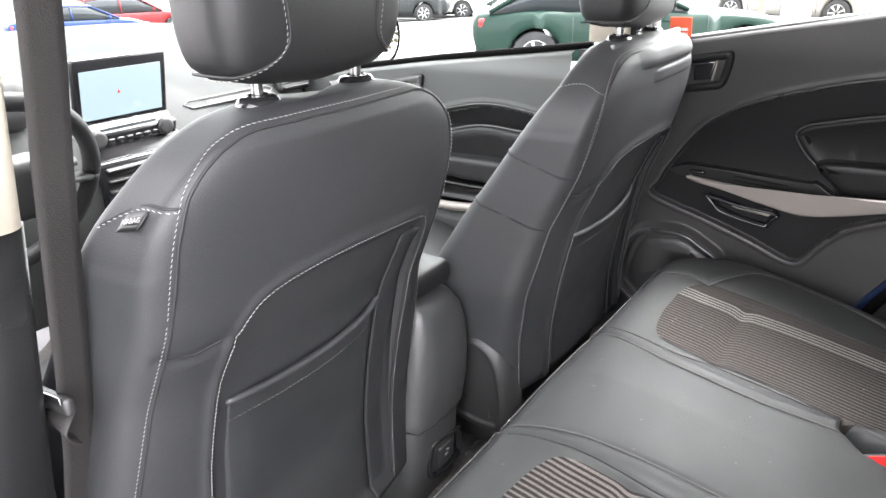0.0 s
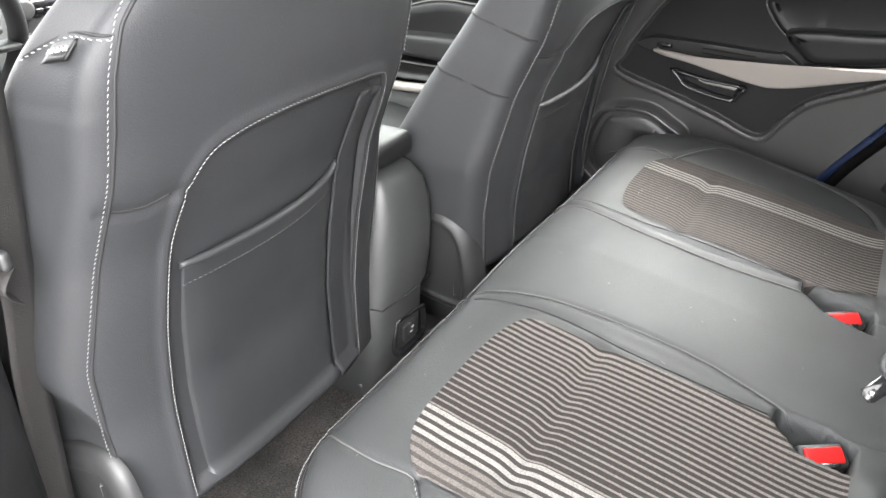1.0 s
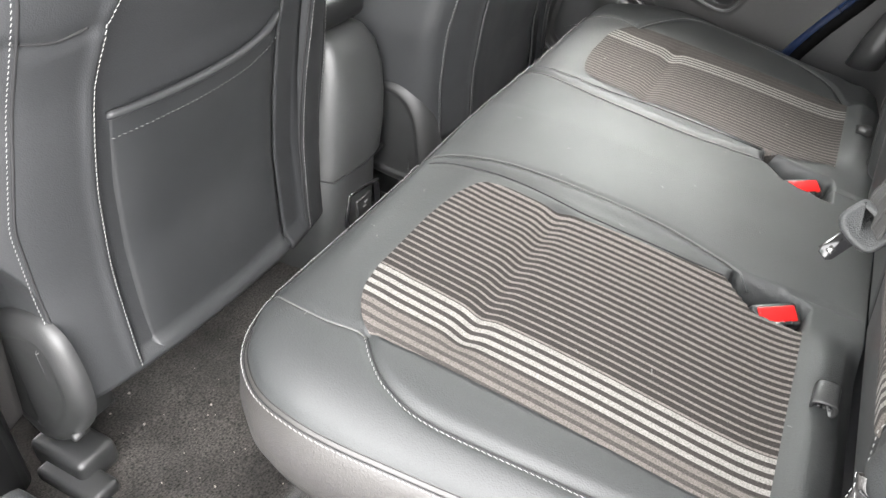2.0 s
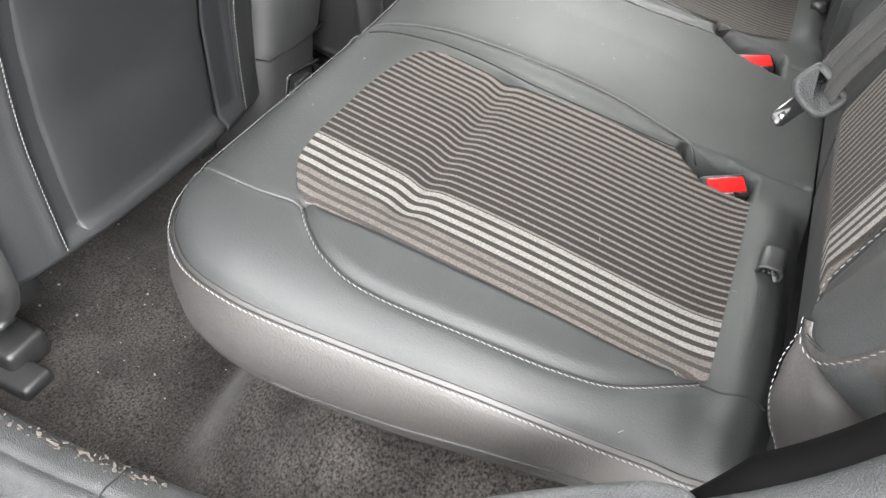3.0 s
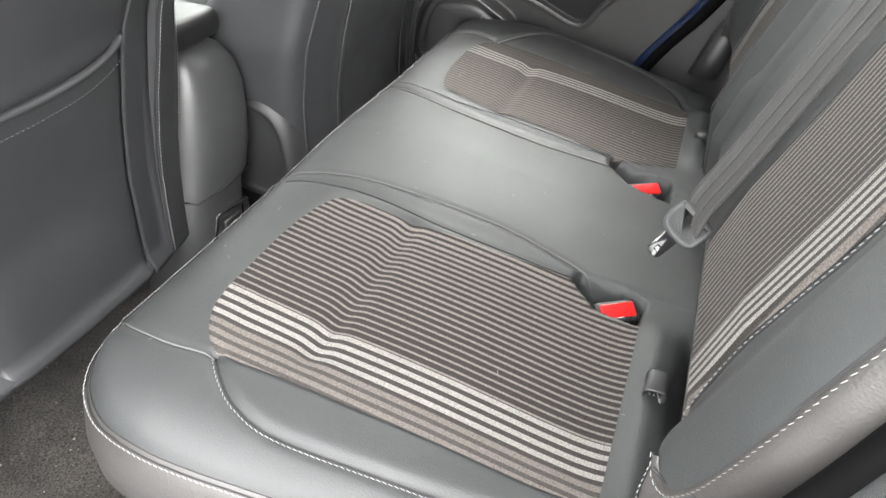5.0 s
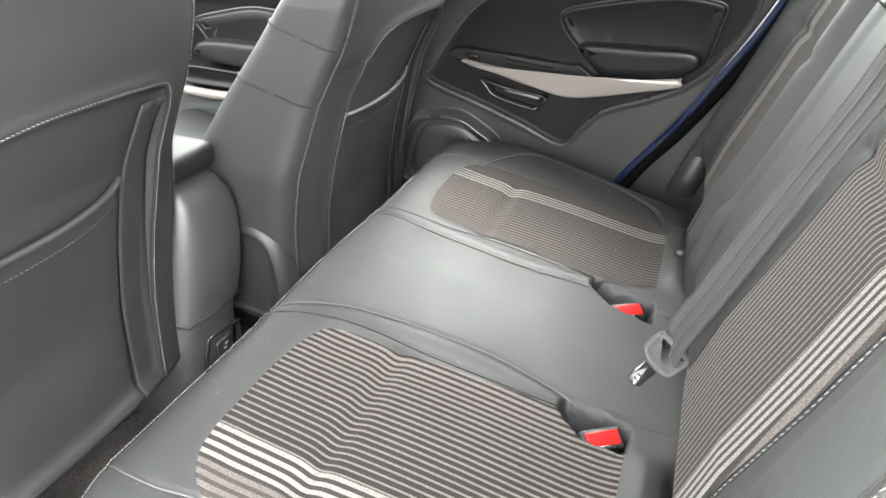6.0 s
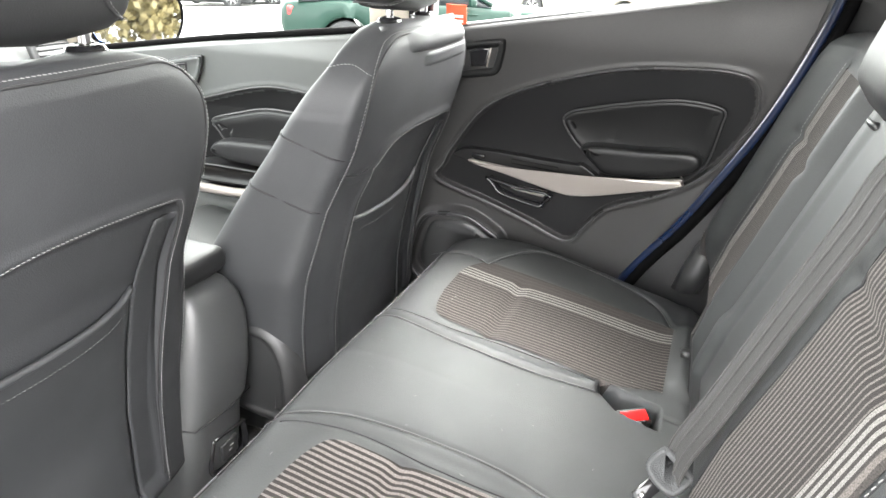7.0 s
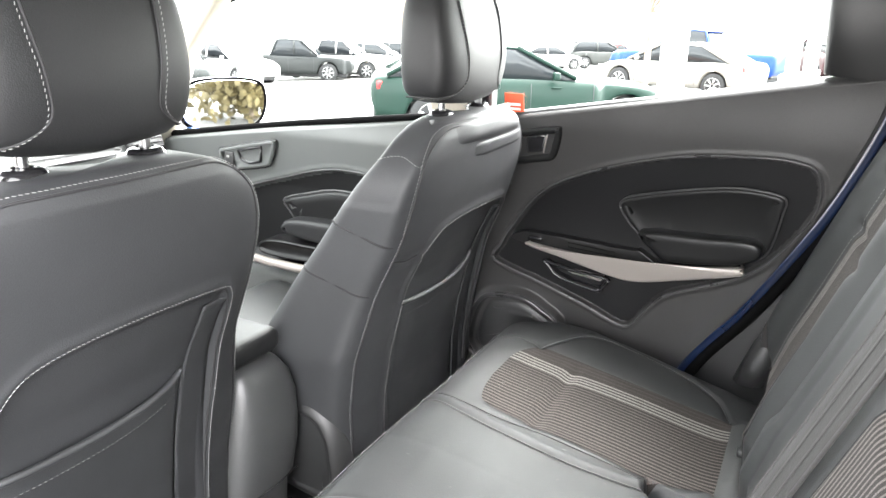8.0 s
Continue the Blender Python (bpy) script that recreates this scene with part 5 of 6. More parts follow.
# the rear door on the near side, standing open
open_door = thing("open_rear_door", (-0.78, 0.80, 0.45), "open blue rear door with dark grained trim", "car door")
swing = Matrix.Translation((-0.78, 0.80, 0)) @ pose(0, 0, 0, 0, 0, -64)


def door_piece(name, size, centre, mat, r=0.02):
    bm = rounded(size, centre, r, 3)
    bm.transform(swing)
    return part(name, bm, mat, open_door)


door_piece("outer_panel", (0.035, 0.92, 0.70), (-0.045, -0.47, 0.78), BLUE)
door_piece("door_trim", (0.05, 0.88, 0.66), (0.0, -0.47, 0.79), PLASTIC)
door_piece("armrest", (0.06, 0.34, 0.06), (0.04, -0.50, 0.93), DOOR_PAD)
door_piece("window_frame", (0.03, 0.05, 0.42), (-0.03, -0.02, 1.34), RUBBER)
door_piece("window_frame", (0.03, 0.90, 0.045), (-0.03, -0.46, 1.55), RUBBER)
door_piece("window_frame", (0.03, 0.05, 0.42), (-0.03, -0.90, 1.34), RUBBER)
pane = door_piece("window_pane", (0.005, 0.84, 0.40), (-0.03, -0.46, 1.33), GLASS, 0.001)
pane.visible_shadow = False

# lining behind the far door's opening
rows = []
for zz in np.linspace(0.50, 1.345, 24):
    y1 = float(np.interp(zz, REAR_EDGE_Z, REAR_EDGE_Y)) - 0.012
    rows.append([(float(door_in(y1, zz)) + 0.055, y1 + 0.08, zz), (float(door_in(y1, zz)) + 0.035, y1 + 0.01, zz)] + [(float(door_in(y1, zz)) + 0.030 - 0.06 * (k / 8) ** 2, y1 - 0.02 - 0.40 * k / 8, zz) for k in range(9)])
whole("arch_lining_right", thick(sheet(rows), 0.003), PLASTIC, "dark lining behind the rear door opening", "trim", kind="structure")
catch = [[Vector((0.600 + 0.028 * math.cos(a) * w, -0.105 + 0.030 * math.sin(a) * w + 0.3 * (0.80 - z), z)) for a in (2 * math.pi * k / 20 for k in range(20))] for z, w in ((0.70, 1.0), (0.74, 1.0), (0.79, 0.9), (0.83, 0.6), (0.845, 0.2))]
whole("backrest_hinge_cover", loft(catch), PLASTIC, "dark plastic hinge cover beside the backrest", "hinge cover")

# left sill and door-opening trim, from the sill up round the wheel arch
SILL = spline([(-0.724, 0.80, 0.47), (-0.724, 0.56, 0.47), (-0.718, 0.43, 0.475), (-0.710, 0.30, 0.493), (-0.690, 0.17, 0.548), (-0.682, 0.09, 0.610), (-0.684, 0.03, 0.680), (-0.688, -0.025, 0.735),
               (-0.690, -0.080, 0.800), (-0.690, -0.125, 0.875), (-0.688, -0.175, 1.00), (-0.675, -0.235, 1.20), (-0.640, -0.29, 1.45)], 8)


def along_sill(profile, first=0, last=None, lift=(), taper=0):
    rows = []
    pts = SILL[first:last]
    for i, p in enumerate(pts):
        d = (pts[min(i + 1, len(pts) - 1)] - pts[max(i - 1, 0)]).normalized()
        n = Vector((0, -d.z, d.y))
        n = n if n.z > 0 or n.y > 0 else -n
        if n.y < -1e-6 or n.z < -0.2:
            n = -n
        g = float(smooth_step(float(i + first), 56.0, 66.0))
        k = min(1.0, i / taper) if taper else 1.0
        rows.append([p + Vector((0.030 * (1 - k) + a * k, 0, 0)) + n * (b * k - 0.012 * (1 - k) + g * (lift[j] if lift else 0.0)) for j, (a, b) in enumerate(profile)])
    return sheet(rows)


whole("sill_trim", along_sill(((0.036, -0.075), (0.034, -0.020), (0.028, -0.006), (0.018, 0.0), (0.000, 0.006), (-0.008, 0.006), (-0.0105, 0.0035), (-0.013, 0.0035), (-0.015, 0.0058), (-0.030, 0.004), (-0.032, 0.0015), (-0.040, -0.002), (-0.050, -0.018), (-0.056, -0.04)), lift=(0.0, 0.008, 0.009, 0.006, 0.003, 0.001, 0, 0, 0, 0, 0, 0, 0, 0)), PLASTIC_GREY, "scuffed grey plastic door sill trim", "sill trim", kind="structure")
whole("sill_seal", along_sill(((-0.050, -0.022), (-0.058, -0.008), (-0.070, -0.004), (-0.082, -0.012), (-0.086, -0.03))), RUBBER, "black rubber sill seal", "seal", kind="structure")
whole("body_sill", along_sill(((-0.080, -0.03), (-0.10, -0.024), (-0.13, -0.026), (-0.150, -0.05), (-0.155, -0.12))), BLUE, "blue painted body sill", "car body", kind="structure")
whole("opening_seal", along_sill(((0.020, -0.012), (0.024, 0.002), (0.034, 0.006), (0.046, 0.003), (0.056, -0.008), (0.058, -0.05)), 57, lift=(0.008, 0.008, 0.006, 0.004, 0.0, 0.0), taper=8), RUBBER, "black rubber seal round the door opening", "seal", kind="structure")
joint = along_sill(((0.030, -0.0045), (0.018, 0.0012), (-0.004, 0.0072), (-0.030, 0.0052), (-0.040, -0.0008), (-0.050, -0.017)), 16, 18)
whole("sill_joint", tube([v.co.copy() for v in list(joint.verts)[:6]], 0.0011, 6), DARK_THREAD, "dark joint between two sill trims", "joint", kind="structure")
dirt_rnd = random.Random(4)
bm = bmesh.new()
for k in range(150):
    p = SILL[dirt_rnd.randint(7, 18)] + Vector((-0.004 + 0.030 * dirt_rnd.random() ** 0.6, dirt_rnd.uniform(-0.02, 0.02), 0.0012))
    a0, w, l = dirt_rnd.uniform(-0.7, 0.7), 0.0004 + 0.0026 * dirt_rnd.random() ** 2, 0.0008 + 0.0060 * dirt_rnd.random() ** 2
    ring = []
    for i in range(9):
        a = 2 * math.pi * i / 9
        u, v = l * math.cos(a) * dirt_rnd.uniform(0.5, 1.1), w * math.sin(a) * dirt_rnd.uniform(0.5, 1.2)
        ring.append(bm.verts.new((p.x + v * math.cos(a0) + u * math.sin(a0), p.y + u * math.cos(a0) - v * math.sin(a0), p.z)))
    bm.faces.new(ring)
whole("sill_dirt", bm, material("dried_pale_dirt", (0.095, 0.084, 0.074), 0.95, vary=0.4, grain=0.4, grain_size=500), "pale dried dirt scuffed on the sill", "dirt", kind="stuff")
oval = [(0.105, -0.020), (0.060, -0.028), (-0.04, -0.028), (-0.080, -0.018), (-0.088, 0.0), (-0.080, 0.016), (-0.04, 0.024), (0.05, 0.024), (0.095, 0.010)]
axis = (Vector((0, -0.06, 0.772)) - Vector((0, 0.07, 0.635))).normalized()
up = Vector((0, 0.726, 0.688)).normalized()
whole("arch_panel", pad([(p.x, p.y) for p in spline(oval, 6, True)], lambda a, b, h: Vector((-0.681 - b, 0.005, 0.706)) + axis * (0.016 - a) + up * (0.002 + h), ((0, -0.006), (0.0, 0.006), (0.002, 0.010), (0.005, 0.0115), (0.008, 0.010), (0.011, 0.005), (0.014, 0.004))), PLASTIC_GREY, "raised oval grey plastic panel on the sill trim", "trim", kind="structure")
striker = thing("door_striker", (-0.61, -0.18, 0.935), "grey metal latch loop beside the rear backrest", "striker")
part("loop", tube(spline([(-0.606, -0.182, 0.936), (-0.636, -0.164, 0.936), (-0.645, -0.158, 0.946), (-0.640, -0.163, 0.957), (-0.608, -0.186, 0.962)], 6), 0.0042, 10), CHROME, striker)
part("plate", rounded((0.010, 0.026, 0.052), (-0.603, -0.186, 0.949), 0.004), PLASTIC, striker)


# ---- centre console ----
CONSOLE = material("satin_grey_plastic", (0.045, 0.0465, 0.0468), 0.45, vary=0.12, grain=0.15, grain_size=900, bump=0.2, bump_size=1000, spec=0.6)
console = thing("centre_console", (-0.02, 0.95, 0.42), "dark plastic centre console with padded armrest lid", "console")
rings = []
for z, lo, hi, back in ((0.40, -0.128, 0.052, 0.655), (0.52, -0.120, 0.052, 0.648), (0.585, -0.114, 0.050, 0.643), (0.596, -0.110, 0.066, 0.640), (0.65, -0.103, 0.078, 0.637), (0.70, -0.097, 0.081, 0.637), (0.745, -0.090, 0.080, 0.639), (0.785, -0.084, 0.070, 0.646), (0.812, -0.079, 0.052, 0.658), (0.826, -0.072, 0.03, 0.685)):
    ring = []
    for i in range(48):
        a = 2 * math.pi * i / 48
        c, q = math.cos(a), math.sin(a)
        ring.append(Vector(((lo + hi) / 2 + (hi - lo) / 2 * math.copysign(abs(c) ** 0.4, c), (back + 1.30) / 2 + (1.30 - back) / 2 * math.copysign(abs(q) ** 0.22, q), z)))
    rings.append(ring)
part("body", loft(rings), CONSOLE, console)
part("armrest_lid", rounded((0.150, 0.34, 0.046), (-0.028, 0.835, 0.848), 0.018, 4), LEATHER_PLAIN, console, "padded armrest lid")
part("joint", tube([(-0.112, 0.665, 0.594), (-0.105, 0.6445, 0.592), (-0.02, 0.6395, 0.590), (0.050, 0.6445, 0.590), (0.058, 0.665, 0.590)], 0.0016, 6), DARK_THREAD, console)
bay = part("socket_bay", pad([(p.x, p.y) for p in spline([(-0.070, 0.475), (-0.064, 0.535), (-0.05, 0.545), (0.02, 0.535), (0.030, 0.525), (0.026, 0.47)], 4, True)], lambda a, b, h: Vector((a, 0.6475 - h, b)), ((0, -0.002), (0.0, 0.004), (0.005, 0.004), (0.008, -0.004), (0.011, -0.004))), GLOSS_BLACK, console, "black power socket bay")
part("socket_lid", rounded((0.045, 0.008, 0.035), (-0.02, 0.646, 0.505), 0.006), PLASTIC, bay)
for k in range(2):
    part("socket_mark", rounded((0.009, 0.002, 0.003), (-0.022 + 0.004 * k, 0.6415, 0.503 + 0.008 * k), 0.001), THREAD, bay)
part("front_tunnel", rounded((0.22, 0.34, 0.34), (-0.02, 1.38, 0.60), 0.03), PLASTIC, console)

# ---- dashboard ----
DASH = material("matt_grained_dash", (0.034, 0.036, 0.0355), 0.75, vary=0.12, bump=0.2, bump_size=900, spec=0.22)
dash = thing("dashboard", (0, 1.6, 0.7), "grey grained dashboard with screen and vents", "dashboard")
profile = spline([(1.46, 0.66), (1.44, 0.80), (1.435, 0.90), (1.45, 0.97), (1.475, 1.012), (1.53, 1.065), (1.60, 1.120), (1.70, 1.172), (1.80, 1.195), (2.10, 1.20)], 5)
rows = []
for k in range(60):
    x = -0.66 + 1.32 * k / 59
    rise = 0.05 * math.exp(-((x + 0.36) / 0.17) ** 4)
    rows.append([(x, p.x + 0.10 * (abs(x) / 0.66) ** 3, p.y + rise * (0 if p.y < 1.0 else 1) - 0.03 * (abs(x) / 0.66) ** 3) for p in profile])
part("dash_top", sheet(rows), DASH, dash)
fascia = [p for p in spline([(p.x, p.y) for p in profile], 3) if 0.83 < p.y < 1.047]
rows = [[Vector((-0.018 + s * (0.095 + 0.14 * (p.y - 0.83)), p.x - 0.006 + 0.008 * abs(s) ** 8, p.y)) for s in (-1, -0.94, -0.8, -0.4, 0, 0.4, 0.8, 0.94, 1)] for p in fascia]
part("centre_fascia", sheet(rows), GLOSS_BLACK, dash, "gloss black centre fascia")
slot = [(0.15, 1.022), (0.17, 1.030), (0.42, 1.030), (0.44, 1.022), (0.42, 1.012), (0.17, 1.012)]
part("dash_tray", pad(slot, lambda a, b, h: Vector((a, 1.505 + (b - 1.02) * 1.1 - 0.6 * h, b + 0.022 + h * 0.5)), ((0, -0.004), (0.0, 0.003), (0.002, 0.003), (0.003, -0.004))), PLASTIC, dash)
for cx in (0.545,):
    vent = part("air_vent", rounded((0.12, 0.03, 0.075), (cx, 1.545, 1.055), 0.012, 3, pose(0, 0, 0, -20)), PLASTIC, dash, "dark air vent with slats")
    for k in range(5):
        part("slat", rounded((0.10, 0.012, 0.006), (cx, 1.525 + 0.004 * k, 1.032 + 0.0125 * k), 0.002), GLOSS_BLACK, vent)
tilt = pose(0, 0, 0, 10, 0, 0)
screen = part("touch_screen", rounded((0.226, 0.018, 0.146), (-0.008, 1.500, 1.112), 0.007, 3, tilt), GLOSS_BLACK, dash, "black touch screen showing a pale map")
SCREEN = glow("lit_map", (0.45, 0.60, 0.65), 0.042)
SCREEN.node_tree.nodes["Principled BSDF"].inputs["Specular IOR Level"].default_value = 0.2
part("map", rounded((0.196, 0.002, 0.106), (-0.010, 1.4905, 1.105), 0.001, 2, tilt), SCREEN, screen, "pale blue lit map")
part("marker", pad([(-0.0035, -0.004), (0.0035, -0.004), (0, 0.005)], lambda a, b, h: Vector((-0.020 + a, 1.4888 - h, 1.107 + b)), ((0, 0), (0.0004, 0.0004))), RED, screen)
for k, (x, w) in enumerate(((-0.105, 0.006), (-0.088, 0.006), (-0.045, 0.022), (-0.018, 0.014))):
    part("status_mark", rounded((w, 0.0015, 0.005), (x, 1.5005, 1.170), 0.0006, 2, tilt), THREAD, screen)
panel = part("climate_panel", rounded((0.215, 0.03, 0.052), (-0.014, 1.475, 1.010), 0.010, 3, pose(0, 0, 0, 18)), GLOSS_BLACK, dash, "gloss black climate panel")
for x in (-0.108, 0.058):
    for name, r, y, mat in (("knob", 0.019, 1.452, PLASTIC), ("knob_ring", 0.0205, 1.463, SILVER)):
        rings = [[Vector((x + q * math.cos(a), y - d, 1.020 + q * math.sin(a))) for a in (2 * math.pi * i / 28 for i in range(28))] for d, q in ((-0.012, r), (0.0, r), (0.004, r * 0.9), (0.0045, r * 0.6))]
        part(name, loft(rings), mat, panel)
for k in range(6):
    part("button", rounded((0.018, 0.006, 0.010), (-0.078 + 0.022 * k, 1.456, 1.012), 0.003), GLOSS_BLACK, panel)
stack = part("centre_vents", rounded((0.23, 0.05, 0.13), (-0.02, 1.453, 0.912), 0.012), GLOSS_BLACK, dash, "dark centre vents")
for k in range(5):
    part("slat", rounded((0.20, 0.020, 0.006), (-0.02, 1.428, 0.868 + 0.023 * k), 0.0025, 2, pose(0, 0, 0, 20)), PLASTIC, stack)
part("vent_tab", rounded((0.014, 0.02, 0.04), (0.015, 1.418, 0.925), 0.004), SILVER, stack)
AMBER = material("brass_ring", (0.75, 0.42, 0.10), 0.3, metal=0.8)
ring = [Vector((-0.118 + 0.016 * math.cos(a), 1.43, 0.825 + 0.016 * math.sin(a))) for a in (2 * math.pi * i / 24 for i in range(25))]
part("start_ring", tube(ring, 0.0035, 8, up=Vector((0, 1, 0))), AMBER, dash, "amber ring round a dial")

wheel = thing("steering_wheel", (-0.39, 1.32, 1.0), "black leather steering wheel", "steering wheel")
turn = Matrix.Translation((-0.39, 1.32, 1.0)) @ pose(0, 0, 0, -66, 0, 0)
rim = [turn @ Vector((0.178 * math.cos(a), 0.178 * math.sin(a), 0)) for a in (2 * math.pi * i / 72 for i in range(73))]
part("rim", tube(rim, 0.016, 14, 1.0, up=turn.to_3x3() @ Vector((0, 0, 1))), LEATHER_PLAIN, wheel)
hub = rounded((0.16, 0.13, 0.05), (0, 0, 0), 0.02, 4)
hub.transform(turn)
part("hub", hub, PLASTIC, wheel)
for a in (0.05, math.pi - 0.05, -math.pi / 2):
    p0, p1 = turn @ Vector((0.06 * math.cos(a), 0.06 * math.sin(a), -0.005)), turn @ Vector((0.172 * math.cos(a), 0.172 * math.sin(a), 0))
    part("spoke", tube([p0, (p0 + p1) / 2, p1], 0.020, 10, 0.5), PLASTIC, wheel)
part("spoke_trim", tube([turn @ Vector((0.07, 0.02, 0.026)), turn @ Vector((0.15, 0.025, 0.02))], 0.006, 8), SILVER, wheel)
cluster = thing("instrument_hood", (-0.39, 1.5, 1.05), "dark instrument hood behind the steering wheel", "instrument hood")
part("hood", rounded((0.36, 0.14, 0.12), (-0.39, 1.53, 1.12), 0.04, 4), PLASTIC, cluster)
part("column_switch", tube([(-0.36, 1.38, 1.0), (-0.27, 1.36, 1.01), (-0.22, 1.355, 1.015)], 0.009, 8), PLASTIC, cluster)

# ---- seat belts ----
belt = thing("front_seat_belt", (-0.655, 0.70, 0.50), "dark seat belt hanging beside the centre pillar", "seat belt")
line = spline([(-0.648, 0.555, 1.50), (-0.645, 0.577, 1.343), (-0.643, 0.615, 1.20), (-0.641, 0.657, 1.03), (-0.640, 0.690, 0.90), (-0.645, 0.712, 0.80), (-0.650, 0.735, 0.62), (-0.655, 0.75, 0.50)], 8)
part("webbing", strap(line, 0.046, (0.95, 0.30, 0.05)), WEBBING, belt)
tongue = part("tongue", rounded((0.012, 0.085, 0.020), (-0.662, 0.683, 0.965), 0.005, 3, pose(0, 0, 0, -6, 0, 0)), PLASTIC, belt, "black and chrome belt tongue")
part("tongue_plate", rounded((0.003, 0.080, 0.008), (-0.6685, 0.684, 0.9735), 0.001, 2, pose(0, 0, 0, -6, 0, 0)), CHROME, tongue)
fold = spline([(-0.650, 0.676, 0.958), (-0.668, 0.668, 0.945), (-0.664, 0.672, 0.930), (-0.650, 0.680, 0.915)], 6)
part("fold", strap(fold, 0.046, (0.1, 1, 0.1)), WEBBING, tongue)

belt = thing("rear_seat_belt", (-0.20, -0.08, 0.76), "grey rear seat belt lying against the backrest", "seat belt")
line = spline([(-0.172, -0.090, 0.806), (-0.165, -0.098, 0.835)] + [(-0.163 + q, float(np.interp(z, BACK_Z, BACK_Y)) + 0.020, z) for z, q in ((0.89, 0.0), (0.96, 0.004), (1.04, 0.002), (1.12, -0.003), (1.19, -0.004))] + [(-0.160, -0.30, 1.262), (-0.160, -0.36, 1.28)], 8)
WEB_SIDE = Vector((0.90, 0.40, 0.16)).normalized()
part("webbing", strap(line, 0.048, WEB_SIDE), WEBBING_GREY, belt)
for q in (-0.46, -0.16, 0.16, 0.46):
    part("woven_rib", strap([p + WEB_SIDE * 0.048 * q + Vector((-0.0004, 0.0008, 0.0003)) for p in line], 0.003, WEB_SIDE, 0.0005), WEBBING_GREY, belt)
down = Vector((-0.46, 0.60, -0.66)).normalized()
flat = Vector((-0.70, -0.15, 0.70))
flat = (flat - down * flat.dot(down)).normalized()
tm = Matrix.Translation((-0.172, -0.088, 0.802)) @ Matrix((down.cross(flat) * 0.76, flat * 0.76, -down * 0.80)).transposed().to_4x4()
tongue = part("tongue_body", pad([(p.x, p.y) for p in spline([(-0.032, -0.016), (-0.033, 0.018), (-0.020, 0.024), (0.022, 0.024), (0.033, 0.016), (0.032, -0.014), (0.014, -0.026), (-0.014, -0.026)], 4, True)], lambda a, b, h: tm @ Vector((a, h, b)), ((0, -0.006), (0, 0.004), (0.003, 0.008), (0.008, 0.008), (0.010, 0.006))), PLASTIC_GREY, belt, "grey plastic belt tongue")
plate_pts = [(-0.011, -0.020), (0.011, -0.020), (0.011, -0.058), (0.007, -0.064), (-0.007, -0.064), (-0.011, -0.058)]
part("tongue_plate", pad(plate_pts, lambda a, b, h: tm @ Vector((a, h, b)), ((0, -0.0015), (0.0, 0.0012), (0.0008, 0.0018))), GLOSS_BLACK, tongue, "dark steel belt plate")
part("plate_edge", tube([tm @ Vector((0.0115, 0.0, -0.020)), tm @ Vector((0.0115, 0.0, -0.060))], 0.0014, 6), CHROME, tongue, "bright steel edge")
part("plate_hole", pad([(-0.005, -0.046), (0.005, -0.046), (0.005, -0.056), (-0.005, -0.056)], lambda a, b, h: tm @ Vector((a, h, b)), ((0, 0.0014), (0.0005, 0.0024))), CHROME, tongue)

rest = thing("rear_headrest", (0.0, -0.26, 1.19), "low padded black leather headrest over the rear backrest", "headrest")
rings = []
for z, w, fore, aft in ((1.190, 0.085, -0.250, -0.285), (1.194, 0.108, -0.243, -0.292), (1.206, 0.122, -0.230, -0.302), (1.224, 0.129, -0.217, -0.310), (1.236, 0.131, -0.2135, -0.314), (1.262, 0.132, -0.219, -0.322),
                        (1.30, 0.130, -0.2305, -0.332), (1.34, 0.122, -0.242, -0.338), (1.362, 0.108, -0.252, -0.338), (1.374, 0.080, -0.268, -0.328)):
    rings.append([Vector((w * math.copysign(abs(math.cos(a)) ** 0.5, math.cos(a)), (fore + aft) / 2 + (fore - aft) / 2 * math.copysign(abs(math.sin(a)) ** 0.6, math.sin(a)), z)) for a in (2 * math.pi * i / 56 for i in range(56))])
part("cushion", loft(rings), LEATHER_PLAIN, rest)
part("seam", tube([Vector((w * 0.96, fore - 0.012, z)) for z, w, fore in ((1.206, 0.122, -0.230), (1.236, 0.131, -0.2135), (1.262, 0.132, -0.219), (1.30, 0.130, -0.2305), (1.34, 0.122, -0.242))], 0.0016, 6), DARK_THREAD, rest)
for x in (-0.08, 0.08):
    part("post", tube([(x, -0.268, 1.14), (x, -0.268, 1.21)], 0.006, 12, up=Vector((0, 1, 0))), CHROME, rest, "chrome headrest post")
    sleeve = [[Vector((x + 0.021 * k * math.cos(a), -0.247 + d + 0.008 * k * math.sin(a), 1.172 + h)) for a in (2 * math.pi * i / 24 for i in range(24))] for d, h, k in ((-0.02, -0.012, 0.9), (-0.004, 0.0, 1.0), (0.001, 0.006, 1.0), (0.001, 0.010, 0.85), (-0.002, 0.010, 0.55))]
    part("post_sleeve", loft(sleeve), PLASTIC, rest, "dark plastic post sleeve")


# ---- outdoors ----
def ground_z(x, y):
    return -0.0175 * x - 0.047 * y


ASPHALT = material("pale_wet_concrete", (0.13, 0.128, 0.123), 0.6, vary=0.4, grain=0.2, grain_size=60, stain=0.35, rough_vary=0.25)
MULCH = material("brown_mulch", (0.13, 0.065, 0.04), 0.95, vary=0.4, grain=0.6, grain_size=30, stain=4)
WHITE_PAINT = material("white_painted_steel", (0.80, 0.80, 0.80), 0.5, vary=0.08)
PALE_WALL = material("pale_wall_panels", (0.72, 0.70, 0.66), 0.8, vary=0.12, stain=0.3)
TAN_WALL = material("tan_wall_panels", (0.55, 0.38, 0.20), 0.8, vary=0.15, stain=0.4)
